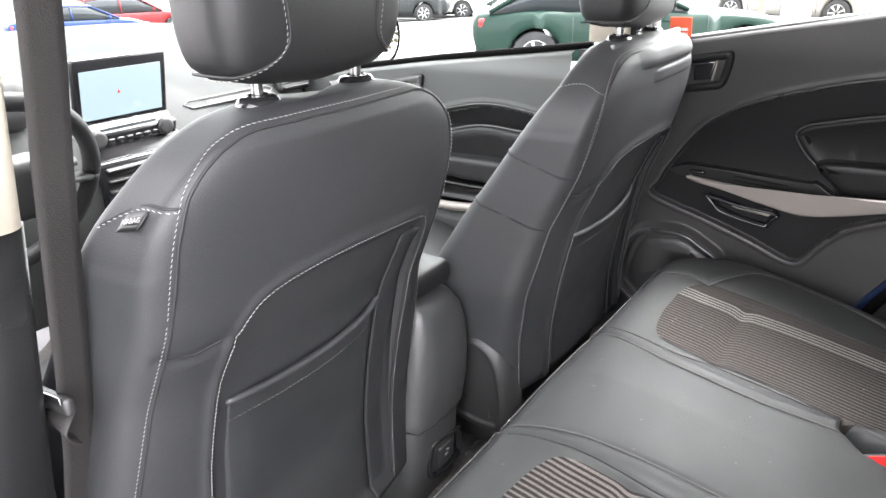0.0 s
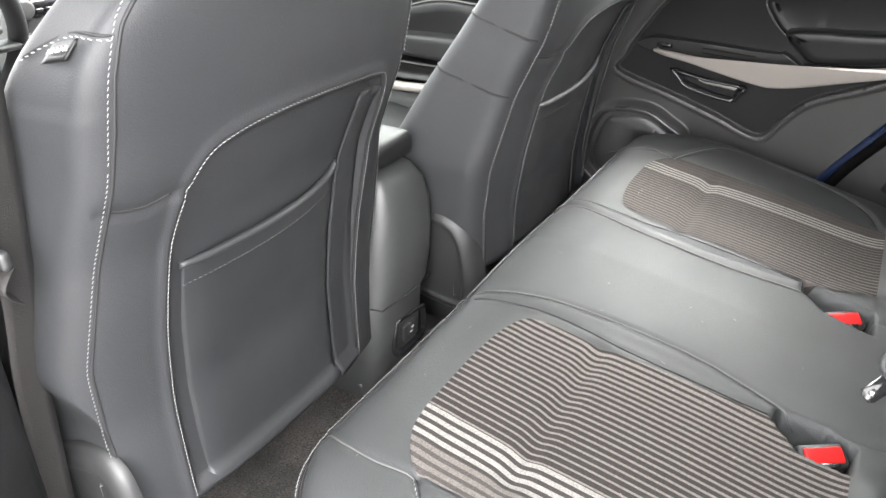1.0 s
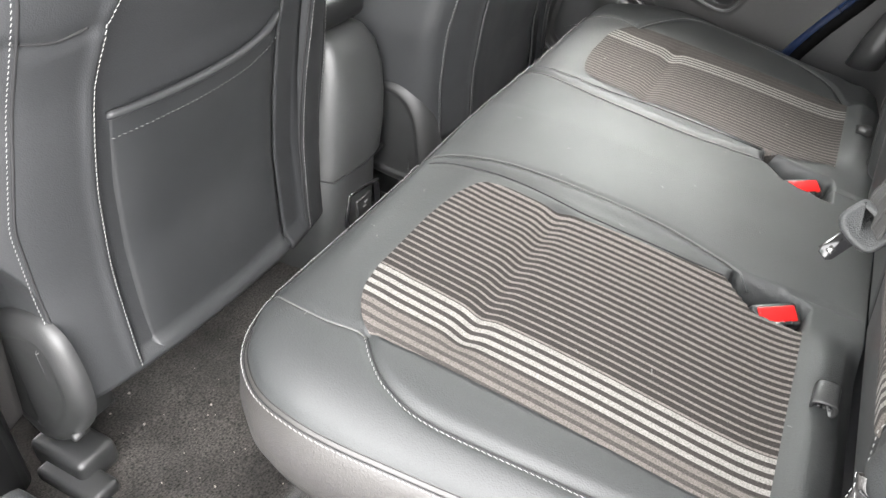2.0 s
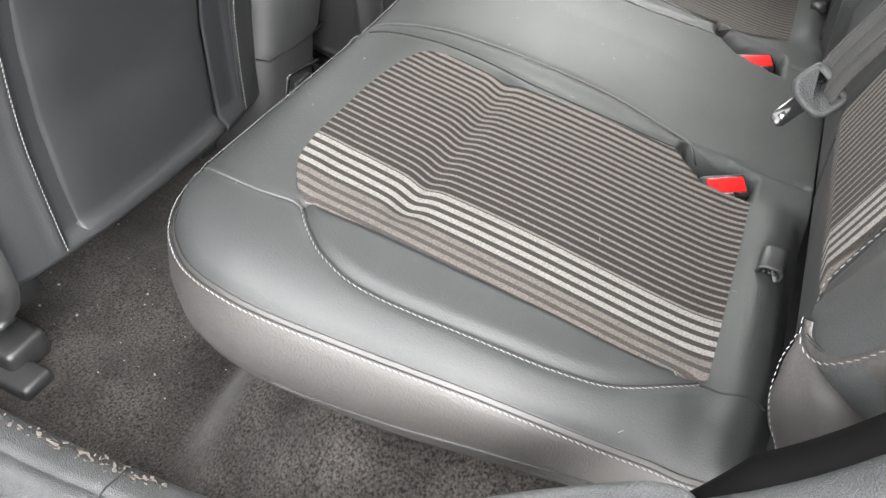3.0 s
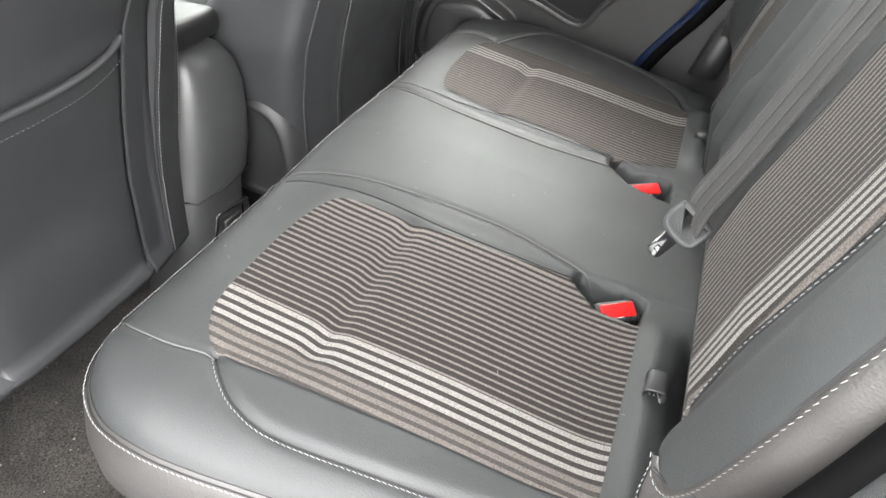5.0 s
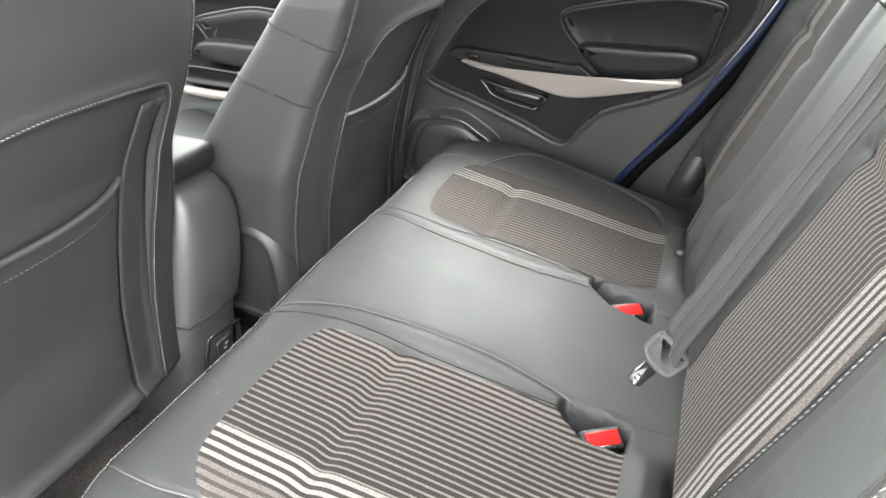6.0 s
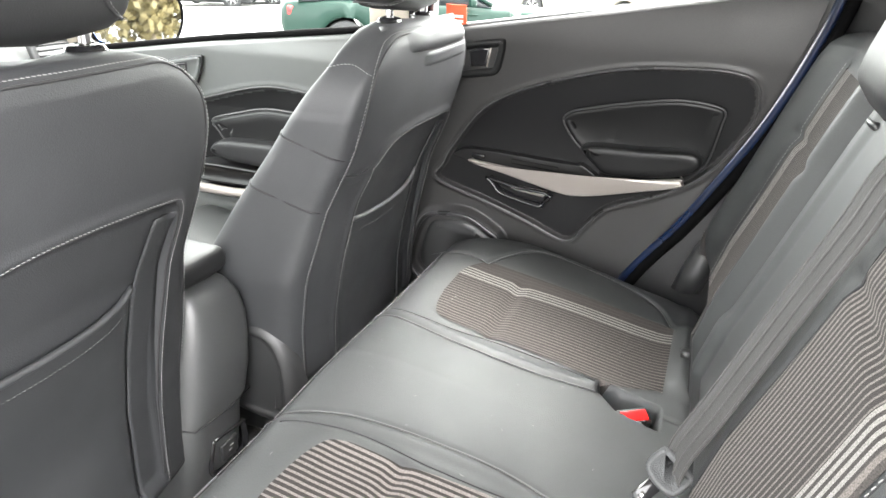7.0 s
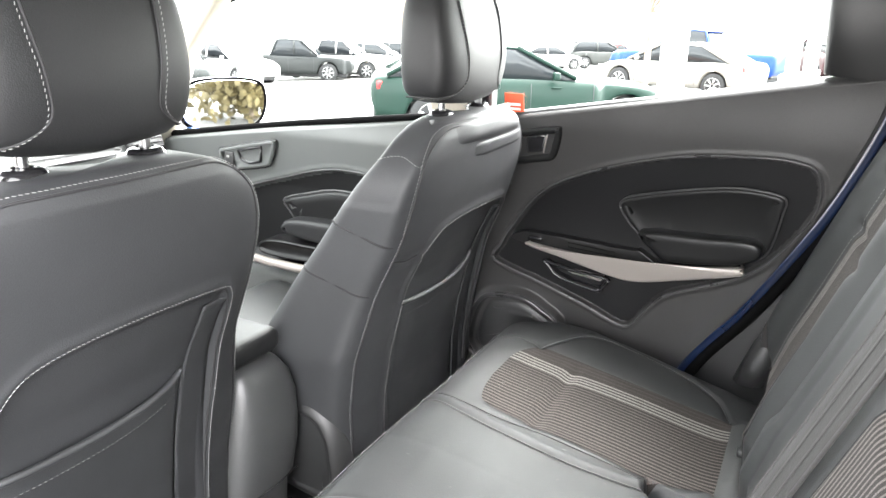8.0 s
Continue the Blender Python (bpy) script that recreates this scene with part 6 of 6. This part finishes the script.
BARK = material("grey_bark", (0.20, 0.16, 0.12), 0.95, vary=0.3, grain=0.4, grain_size=60, stain=8)
LEAF = material("olive_leaves", (0.12, 0.095, 0.040), 0.7, vary=0.5, stain=3)
TYRE = material("tyre_rubber", (0.02, 0.02, 0.021), 0.85, vary=0.2)
RIM = material("alloy_rim", (0.5, 0.5, 0.5), 0.35, metal=0.8, vary=0.1)
TINTED = material("tinted_glass", (0.02, 0.023, 0.026), 0.08, vary=0.1, rough_vary=0.03, spec=0.35)
TAIL = material("tail_lamp", (0.5, 0.02, 0.02), 0.25, vary=0.1)
LAMP = material("head_lamp", (0.7, 0.72, 0.75), 0.15, vary=0.05)
BUMPER = material("black_bumper", (0.03, 0.03, 0.032), 0.6, vary=0.15)

rows = []
steps = [-900, -300, -100, -50, -25, -12, -6, 0, 6, 12, 25, 50, 100, 300, 900]
for y in steps:
    rows.append([(x, y, ground_z(x, y)) for x in steps])
whole("ground", sheet(rows), ASPHALT, "pale wet concrete parking lot", "ground", kind="structure")


def paint(name, colour):
    return material(name, colour, 0.4, vary=0.06, coat=0.04, stain=1.0, rough_vary=0.05, spec=0.2)


def wheel_parts(car, x, y, r, m):
    def at(rings, mat, name, parent):
        bm = loft(rings)
        bm.transform(m)
        return part(name, bm, mat, parent)

    def circle(rr, yy, n=28):
        return [Vector((x + rr * math.cos(a), yy, r + rr * math.sin(a))) for a in (2 * math.pi * i / n for i in range(n))]

    s = 1 if y > 0 else -1
    w = at([circle(r * 0.6, y - s * 0.20), circle(r * 0.97, y - s * 0.20), circle(r, y - s * 0.17), circle(r, y - s * 0.03), circle(r * 0.96, y), circle(r * 0.66, y - s * 0.005)], TYRE, "tyre", car)
    at([circle(r * 0.66, y - s * 0.02), circle(r * 0.64, y + s * 0.001), circle(r * 0.58, y - s * 0.02), circle(r * 0.2, y - s * 0.03), circle(r * 0.12, y - s * 0.012)], RIM, "rim", w)
    for k in range(7):
        a = 2 * math.pi * k / 7
        bm = tube([Vector((x + r * 0.12 * math.cos(a), y - s * 0.012, r + r * 0.12 * math.sin(a))), Vector((x + r * 0.6 * math.cos(a), y - s * 0.006, r + r * 0.6 * math.sin(a)))], r * 0.07, 6)
        bm.transform(m)
        part("spoke", bm, RIM, w)


SHAPES = {
    "long_nose_sedan": (4.85, 1.86, 1.45, [(0.05, 0.66), (0.11, 0.79), (0.21, 0.96), (0.33, 1.0), (0.46, 0.97), (0.55, 0.83), (0.645, 0.655)], [(0.0, 0.42, 0.58, 0.80), (0.015, 0.24, 0.64, 0.88), (0.06, 0.20, 0.665, 0.95), (0.2, 0.17, 0.67, 1.0), (0.5, 0.17, 0.66, 1.0), (0.72, 0.17, 0.635, 1.0), (0.90, 0.19, 0.57, 0.96), (0.975, 0.22, 0.49, 0.86), (1.0, 0.30, 0.40, 0.74)]),
    "sedan": (4.75, 1.84, 1.46, [(0.10, 0.66), (0.17, 0.78), (0.29, 0.96), (0.42, 1.0), (0.56, 0.97), (0.66, 0.82), (0.76, 0.645)], [(0.0, 0.42, 0.58, 0.80), (0.015, 0.24, 0.64, 0.88), (0.06, 0.20, 0.665, 0.95), (0.2, 0.17, 0.67, 1.0), (0.5, 0.17, 0.655, 1.0), (0.75, 0.17, 0.64, 1.0), (0.90, 0.19, 0.57, 0.96), (0.975, 0.22, 0.48, 0.86), (1.0, 0.30, 0.40, 0.74)]),
    "suv": (4.6, 1.88, 1.70, [(0.01, 0.62), (0.045, 0.85), (0.09, 0.97), (0.3, 1.0), (0.52, 0.98), (0.62, 0.86), (0.73, 0.64)], [(0.0, 0.36, 0.58, 0.86), (0.015, 0.22, 0.62, 0.93), (0.05, 0.18, 0.635, 0.98), (0.2, 0.16, 0.64, 1.0), (0.5, 0.16, 0.635, 1.0), (0.75, 0.16, 0.63, 1.0), (0.92, 0.18, 0.57, 0.96), (0.985, 0.22, 0.50, 0.88), (1.0, 0.30, 0.42, 0.8)]),
    "pickup": (5.8, 1.98, 1.90, [(0.36, 0.60), (0.385, 0.88), (0.41, 0.98), (0.48, 1.0), (0.60, 0.97), (0.66, 0.84), (0.73, 0.62)], [(0.0, 0.34, 0.60, 0.94), (0.012, 0.26, 0.625, 0.97), (0.05, 0.22, 0.63, 1.0), (0.33, 0.20, 0.63, 1.0), (0.5, 0.18, 0.61, 1.0), (0.75, 0.18, 0.605, 1.0), (0.94, 0.20, 0.58, 0.98), (0.99, 0.24, 0.54, 0.93), (1.0, 0.30, 0.46, 0.9)]),
}


def parked_car(name, shape, x, y, heading, colour, label):
    length, width, height, cabin, hull = SHAPES[shape]
    car = thing(name, (x, y, ground_z(x, y)), label, "car", "parked cars")
    m = Matrix.Translation((x, y, ground_z(x, y))) @ pose(0, 0, 0, 0, 0, heading) @ Matrix.Translation((-length / 2, 0, 0))
    mat = paint(name + "_paint", colour)
    axles, r = (0.19 * length, 0.81 * length), (0.34 if "sedan" in shape else 0.37 if shape == "suv" else 0.42)

    def put(nm, bm, mt, parent=car, lab=""):
        bm.transform(m)
        return part(nm, bm, mt, parent, lab)

    rings = []
    xs = sorted(set([h[0] for h in hull] + list(np.linspace(0.02, 0.98, 49))))
    for s in xs:
        lo, hi, w = [float(np.interp(s, [h[0] for h in hull], [h[k] for h in hull])) for k in (1, 2, 3)]
        lo, hi, w = lo * height, hi * height, w * width / 2
        arch = 0.0
        for a in axles:
            d = abs(s * length - a)
            if d < r * 1.16:
                arch = max(arch, r + math.sqrt((r * 1.16) ** 2 - d * d))
        base = max(lo, arch)
        ring = []
        for f, g in ((0.0, 0.985), (0.25, 1.0), (0.55, 1.0), (0.8, 0.985), (0.94, 0.94), (1.0, 0.84), (1.02, 0.45)):
            ring.append(Vector((s * length, -w * g, base + (hi - base) * min(f, 1) + (0.015 if f > 1 else 0))))
        ring = ring + [Vector((p.x, -p.y, p.z)) for p in reversed(ring)] + [Vector((s * length, w * 0.6, base)), Vector((s * length, -w * 0.6, base))]
        rings.append(ring)
    put("body", loft(rings), mat)
    put("underside", rounded((length * 0.9, width * 0.72, 0.22), (length / 2, 0, 0.32), 0.05), BUMPER)

    def cabin_rings(pts, top, grow, z0=0.0):
        out = []
        for s in np.linspace(pts[0][0], pts[-1][0], 30):
            hi = float(np.interp(s, [p[0] for p in pts], [p[1] for p in pts])) * height
            lo = float(np.interp(s, [h[0] for h in hull], [h[2] for h in hull])) * height - 0.03
            hi = max(hi, lo + 0.01)
            k = (hi - lo) / (height * 0.36)
            wb, wt = width * 0.455 + grow, width * (0.455 - 0.085 * k) + grow
            if top:
                lo = hi - 0.05
                wb = wt + 0.01
            out.append([Vector((s * length, -wb, lo)), Vector((s * length, -wt, hi - 0.03)), Vector((s * length, -wt + 0.08, hi + (0.004 if top else 0))), Vector((s * length, wt - 0.08, hi + (0.004 if top else 0))), Vector((s * length, wt, hi - 0.03)), Vector((s * length, wb, lo))])
        return out

    put("glasshouse", loft(cabin_rings(cabin, False, 0.0)), TINTED, lab="dark tinted windows")
    roof = [p for p in cabin if p[1] > 0.9]
    put("roof", loft(cabin_rings([(roof[0][0] - 0.02, roof[0][1])] + roof[1:-1] + [(roof[-1][0] + 0.02, roof[-1][1])], True, 0.008)), mat)
    for sgn in (-1, 1):
        for s0, s1 in ((cabin[0], cabin[2]), (cabin[-1], cabin[-3]), ((0.5 * (cabin[0][0] + cabin[-1][0]), 0.64), (0.5 * (cabin[0][0] + cabin[-1][0]), 0.97))):
            a = Vector((s0[0] * length, sgn * width * 0.455, s0[1] * height))
            b = Vector((s1[0] * length, sgn * width * 0.376, s1[1] * height - 0.02))
            put("pillar", tube([a, (a + b) / 2 + Vector((0, sgn * 0.02, 0)), b], 0.035, 6), mat)
        put("mirror", rounded((0.10, 0.16, 0.12), (cabin[-2][0] * length + 0.12, sgn * (width * 0.5 + 0.05), height * 0.68), 0.03), mat)
        put("tail_lamp", rounded((0.10, 0.32, 0.14), (0.028 * length, sgn * width * 0.36, height * 0.555), 0.03), TAIL)
        put("headlamp", rounded((0.24, 0.34, 0.12), (0.955 * length, sgn * width * 0.345, height * 0.455), 0.04), LAMP)
        for s0 in (0.34, 0.58):
            put("door_handle", rounded((0.16, 0.03, 0.025), (s0 * length, sgn * width * 0.5, height * 0.56), 0.008), mat)
        for s0 in (0.30, 0.50, 0.70):
            put("door_gap", tube([Vector((s0 * length, sgn * width * 0.5005, height * 0.22)), Vector((s0 * length, sgn * width * 0.5005, height * 0.45)), Vector((s0 * length, sgn * width * 0.492, height * 0.60))], 0.006, 5), BUMPER)
        for a in axles:
            wheel_parts(car, a, sgn * (width / 2 - 0.01), r, m)
    put("front_bumper", rounded((0.12, width * 0.7, 0.16), (0.975 * length, 0, 0.24 * height), 0.05), BUMPER)
    put("grille", rounded((0.06, width * 0.4, 0.16), (0.985 * length, 0, 0.40 * height), 0.03), GLOSS_BLACK)
    put("rear_bumper", rounded((0.12, width * 0.8, 0.16), (0.02 * length, 0, 0.26 * height), 0.05), BUMPER)
    return car


parked_car("green_sedan", "long_nose_sedan", 10.6, 4.35, -58, (0.006, 0.022, 0.016), "dark green parked sedan beside the car")
parked_car("silver_sedan", "sedan", 22.3, 3.9, 74, (0.22, 0.215, 0.20), "silver parked sedan with dark alloy wheels")
parked_car("blue_pickup", "pickup", 26.8, 4.1, 76, (0.010, 0.045, 0.24), "bright blue parked pickup truck")
parked_car("maroon_suv", "suv", 31.2, 0.0, 20, (0.03, 0.006, 0.008), "dark maroon parked suv")
parked_car("grey_suv", "suv", 21.6, 23.6, -125, (0.03, 0.033, 0.033), "dark grey parked suv")
parked_car("white_suv", "suv", 24.5, 23.4, -100, (0.75, 0.75, 0.74), "white parked suv with dark windows")
parked_car("black_pickup", "pickup", 27.4, 22.4, -60, (0.02, 0.022, 0.022), "black parked pickup truck")
parked_car("white_pickup", "pickup", 30.4, 22.0, -70, (0.72, 0.72, 0.70), "white parked pickup truck")
parked_car("white_van", "suv", 33.0, 21.2, -65, (0.70, 0.70, 0.70), "white parked suv in the far row")
parked_car("dark_suv", "suv", 36.5, 21.6, -80, (0.04, 0.04, 0.042), "dark parked suv in the far row")
parked_car("pale_sedan", "sedan", 44.6, 15.9, -45, (0.70, 0.70, 0.69), "white parked sedan in the far row")
parked_car("charcoal_suv", "suv", 47.2, 13.2, -50, (0.05, 0.052, 0.05), "charcoal parked suv in the far row")
parked_car("red_sedan", "sedan", 50.5, 12.2, -120, (0.14, 0.008, 0.008), "red parked sedan in the far row")
parked_car("blue_sedan", "sedan", 14.6, 26.5, -20, (0.006, 0.02, 0.08), "dark blue parked sedan in the lot")
parked_car("crimson_suv", "suv", 18.6, 29.2, -20, (0.12, 0.006, 0.008), "dark red parked suv in the lot")
parked_car("grey_sedan", "sedan", 57.5, 21.5, -50, (0.30, 0.30, 0.31), "grey parked sedan in the far row")

# planted bed of mulch with a young tree, posts, far building
bed = [[(19.2 + 1.3 * u + 0.4 * math.sin(3 * v), -1.0 + 7.5 * v, ground_z(19.2 + 1.3 * u, -1.0 + 7.5 * v) + 0.10 * math.sin(math.pi * u) * math.sin(math.pi * v) + 0.01) for u in np.linspace(0, 1, 8)] for v in np.linspace(0, 1, 20)]
whole("mulch_bed", sheet(bed), MULCH, "strip of brown bark mulch between the parking rows", "planting bed", kind="structure")


def white_post(x, y, w, h):
    z = ground_z(x, y)
    p = thing("white_post", (x, y, z), "tall white painted square post", "post", "white posts")
    part("shaft", rounded((w, w, h), (x, y, z + h / 2), 0.02), WHITE_PAINT, p)
    part("footing", rounded((w * 1.8, w * 1.8, 0.5), (x, y, z + 0.25), 0.05), WHITE_PAINT, p)


for x, y, w, h in ((8.95, 1.66, 0.29, 6), (11.9, 11.2, 0.40, 6), (23.1, 0.87, 0.36, 6), (25.3, 0.50, 0.30, 6), (28.0, 0.45, 0.30, 6)):
    white_post(x, y, w, h)


def young_tree(x, y, h, leaves, seed, low=0.35):
    rnd = random.Random(seed)
    z = ground_z(x, y)
    tree = thing("young_tree", (x, y, z), "young tree with thin bare branches" if not leaves else "low leafy autumn tree with olive leaves", "tree")
    part("trunk", tube(spline([(x, y, z), (x + 0.03, y, z + h * 0.3), (x - 0.02, y + 0.03, z + h * 0.6), (x, y, z + h)], 6), [0.085 - 0.003 * k for k in range(19)], 10), BARK, tree)
    tips = []
    for k in range(26):
        f = low + (0.98 - low) * rnd.random()
        a, l = rnd.random() * 6.283, h * (0.10 + (0.12 if leaves else 0.28) * (1 - f))
        p = Vector((x, y, z + h * f))
        q = p + Vector((math.cos(a) * l * 0.6, math.sin(a) * l * 0.6, l * 0.6))
        t = p + Vector((math.cos(a) * l, math.sin(a) * l, l * 1.3))
        pieces = [tube([p, q, t], [0.022, 0.014, 0.005], 6)]
        for j in range(3):
            b = a + rnd.uniform(-1, 1)
            e = q + Vector((math.cos(b), math.sin(b), 0.9)) * l * 0.5
            pieces.append(tube([q, (q + e) / 2, e], [0.010, 0.007, 0.003], 5))
            tips.append(e)
        tips.append(t)
        part("branch", joined(*pieces), BARK, tree)
    if leaves:
        bm = bmesh.new()
        for t in tips:
            for j in range(130):
                c = t + Vector((rnd.gauss(0, 0.22), rnd.gauss(0, 0.22), rnd.gauss(0, 0.20)))
                u = Vector((rnd.gauss(0, 1), rnd.gauss(0, 1), rnd.gauss(0, 1))).normalized() * 0.06
                w = u.orthogonal().normalized() * 0.035
                bm.faces.new([bm.verts.new(c + q) for q in (-u, w, u, -w)])
        tagged(part("crown", bm, LEAF, tree), kind="stuff")
    return tree


young_tree(16.7, 3.66, 5.5, False, 3)
young_tree(3.4, -4.8, 1.4, True, 5, 0.06)

hall = thing("far_building", (105, 20, ground_z(105, 20)), "long low white commercial building with tan panels", "building")
zb = ground_z(105, 20)
part("wall", rounded((10, 130, 7.5), (110, 20, zb + 3.75), 0.2), PALE_WALL, hall)
part("roof", rounded((11, 132, 0.6), (110, 20, zb + 7.8), 0.1), WHITE_PAINT, hall)
for k, (y, w) in enumerate(((58, 8), (32, 9), (10, 6), (-6, 10))):
    part("tan_panel", rounded((0.5, w, 4.0), (104.9, y, zb + 5.0), 0.05), TAN_WALL, hall)
# door mirror on the far side
mirror = thing("door_mirror", (0.90, 1.62, 1.0), "black and blue door mirror with real mirror glass", "door mirror")
face = spline([(-0.135, 0.045), (-0.09, 0.085), (0.02, 0.092), (0.115, 0.075), (0.140, 0.03), (0.132, -0.04), (0.09, -0.085), (-0.03, -0.088), (-0.115, -0.065), (-0.140, -0.01)], 6, True)
mm = Matrix.Translation((0.945, 1.62, 1.108)) @ pose(0, 0, 0, 0, 0, -14) @ Matrix.Diagonal((1.10, 1.0, 0.86, 1.0))
MIRROR = material("mirror_glass", (0.85, 0.86, 0.86), 0.02, metal=1.0, vary=0.01, rough_vary=0.01)
part("housing", pad([(p.x * 1.08, p.y * 1.1) for p in face], lambda a, b, h: mm @ Vector((a, h, b)), ((0, -0.004), (0.0, 0.03), (0.02, 0.07), (0.05, 0.09))), GLOSS_BLACK, mirror)
part("mirror_glass", pad([(p.x, p.y) for p in face], lambda a, b, h: mm @ Vector((a, -0.006 - h, b)), ((0, 0), (0.001, 0.001))), MIRROR, mirror, "mirror glass", smooth=False)
part("stalk", tube([(0.70, 1.62, 1.02), (0.77, 1.63, 1.02), (0.84, 1.65, 1.03)], 0.03, 10, 0.7), BLUE, mirror, "blue painted mirror stalk")
part("mirror_foot", rounded((0.05, 0.16, 0.10), (0.69, 1.60, 1.00), 0.02), BLUE, mirror)
tag = thing("window_tag", (0.652, 0.47, 1.20), "orange paper tag on the far window", "paper tag")
part("paper", rounded((0.002, 0.046, 0.044), (0.660, 0.490, 1.216), 0.0008, 2, pose(0, 0, 0, 0, -12, 0)), material("orange_paper", (0.80, 0.12, 0.05), 0.8, vary=0.1), tag)
for k in range(2):
    part("print_bar", rounded((0.001, 0.032, 0.006), (0.6600 - 0.002 * k, 0.490, 1.203 + 0.010 * k), 0.0004, 2, pose(0, 0, 0, 0, -12, 0)), WHITE_PAINT, tag)

screen_glass = [[(x, 1.78 - 0.62 * v - 0.06 * (x / 0.6) ** 2 * (1 - v), 1.10 + 0.44 * v + 0.02 * v * (1 - (x / 0.6) ** 2)) for x in np.linspace(-0.60 + 0.04, 0.60 - 0.04, 10)] for v in np.linspace(0, 1, 8)]
windscreen = whole("windscreen", sheet(screen_glass), GLASS, "sloping windscreen glass darkened to dim the outdoors", "window", kind="structure")
windscreen.visible_shadow = False
# outer body of the car: roof skin, bonnet, far side below the glass
part_body = thing("car_body", (0, 0.4, 0.3), "blue painted body of the car itself", "car")
skin = [[(xx, yy, 1.612 + 0.045 * (1 - (xx / 0.66) ** 2) - 0.06 * max(0, yy - 0.8)) for xx in np.linspace(-0.70, 0.70, 24)] for yy in np.linspace(-1.15, 1.22, 24)]
part("roof_skin", thick(sheet(skin), -0.012), BLUE, part_body)
part("bonnet", rounded((1.55, 1.1, 0.10), (0, 2.55, 1.03), 0.05, 3, pose(0, 0, 0, -6)), BLUE, part_body)
side = [[(0.80 - 0.05 * ((zz - 0.75) / 0.4) ** 2, yy, zz) for zz in np.linspace(0.28, 1.04, 10)] for yy in np.linspace(-1.1, 2.9, 12)]
part("far_side", thick(sheet(side), 0.012), BLUE, part_body)
part("tailgate", rounded((1.45, 0.06, 0.85), (0, -1.14, 0.72), 0.03), BLUE, part_body)
part("underbody", rounded((1.4, 3.8, 0.08), (0, 0.85, 0.33), 0.03), BUMPER, part_body)
for y in (2.25, -0.62):
    wheel_parts(part_body, y, 0.80, 0.33, Matrix.Translation((0, 0, 0.0)) @ Matrix(((0, 1, 0, 0), (1, 0, 0, 0), (0, 0, 1, 0), (0, 0, 0, 1))))
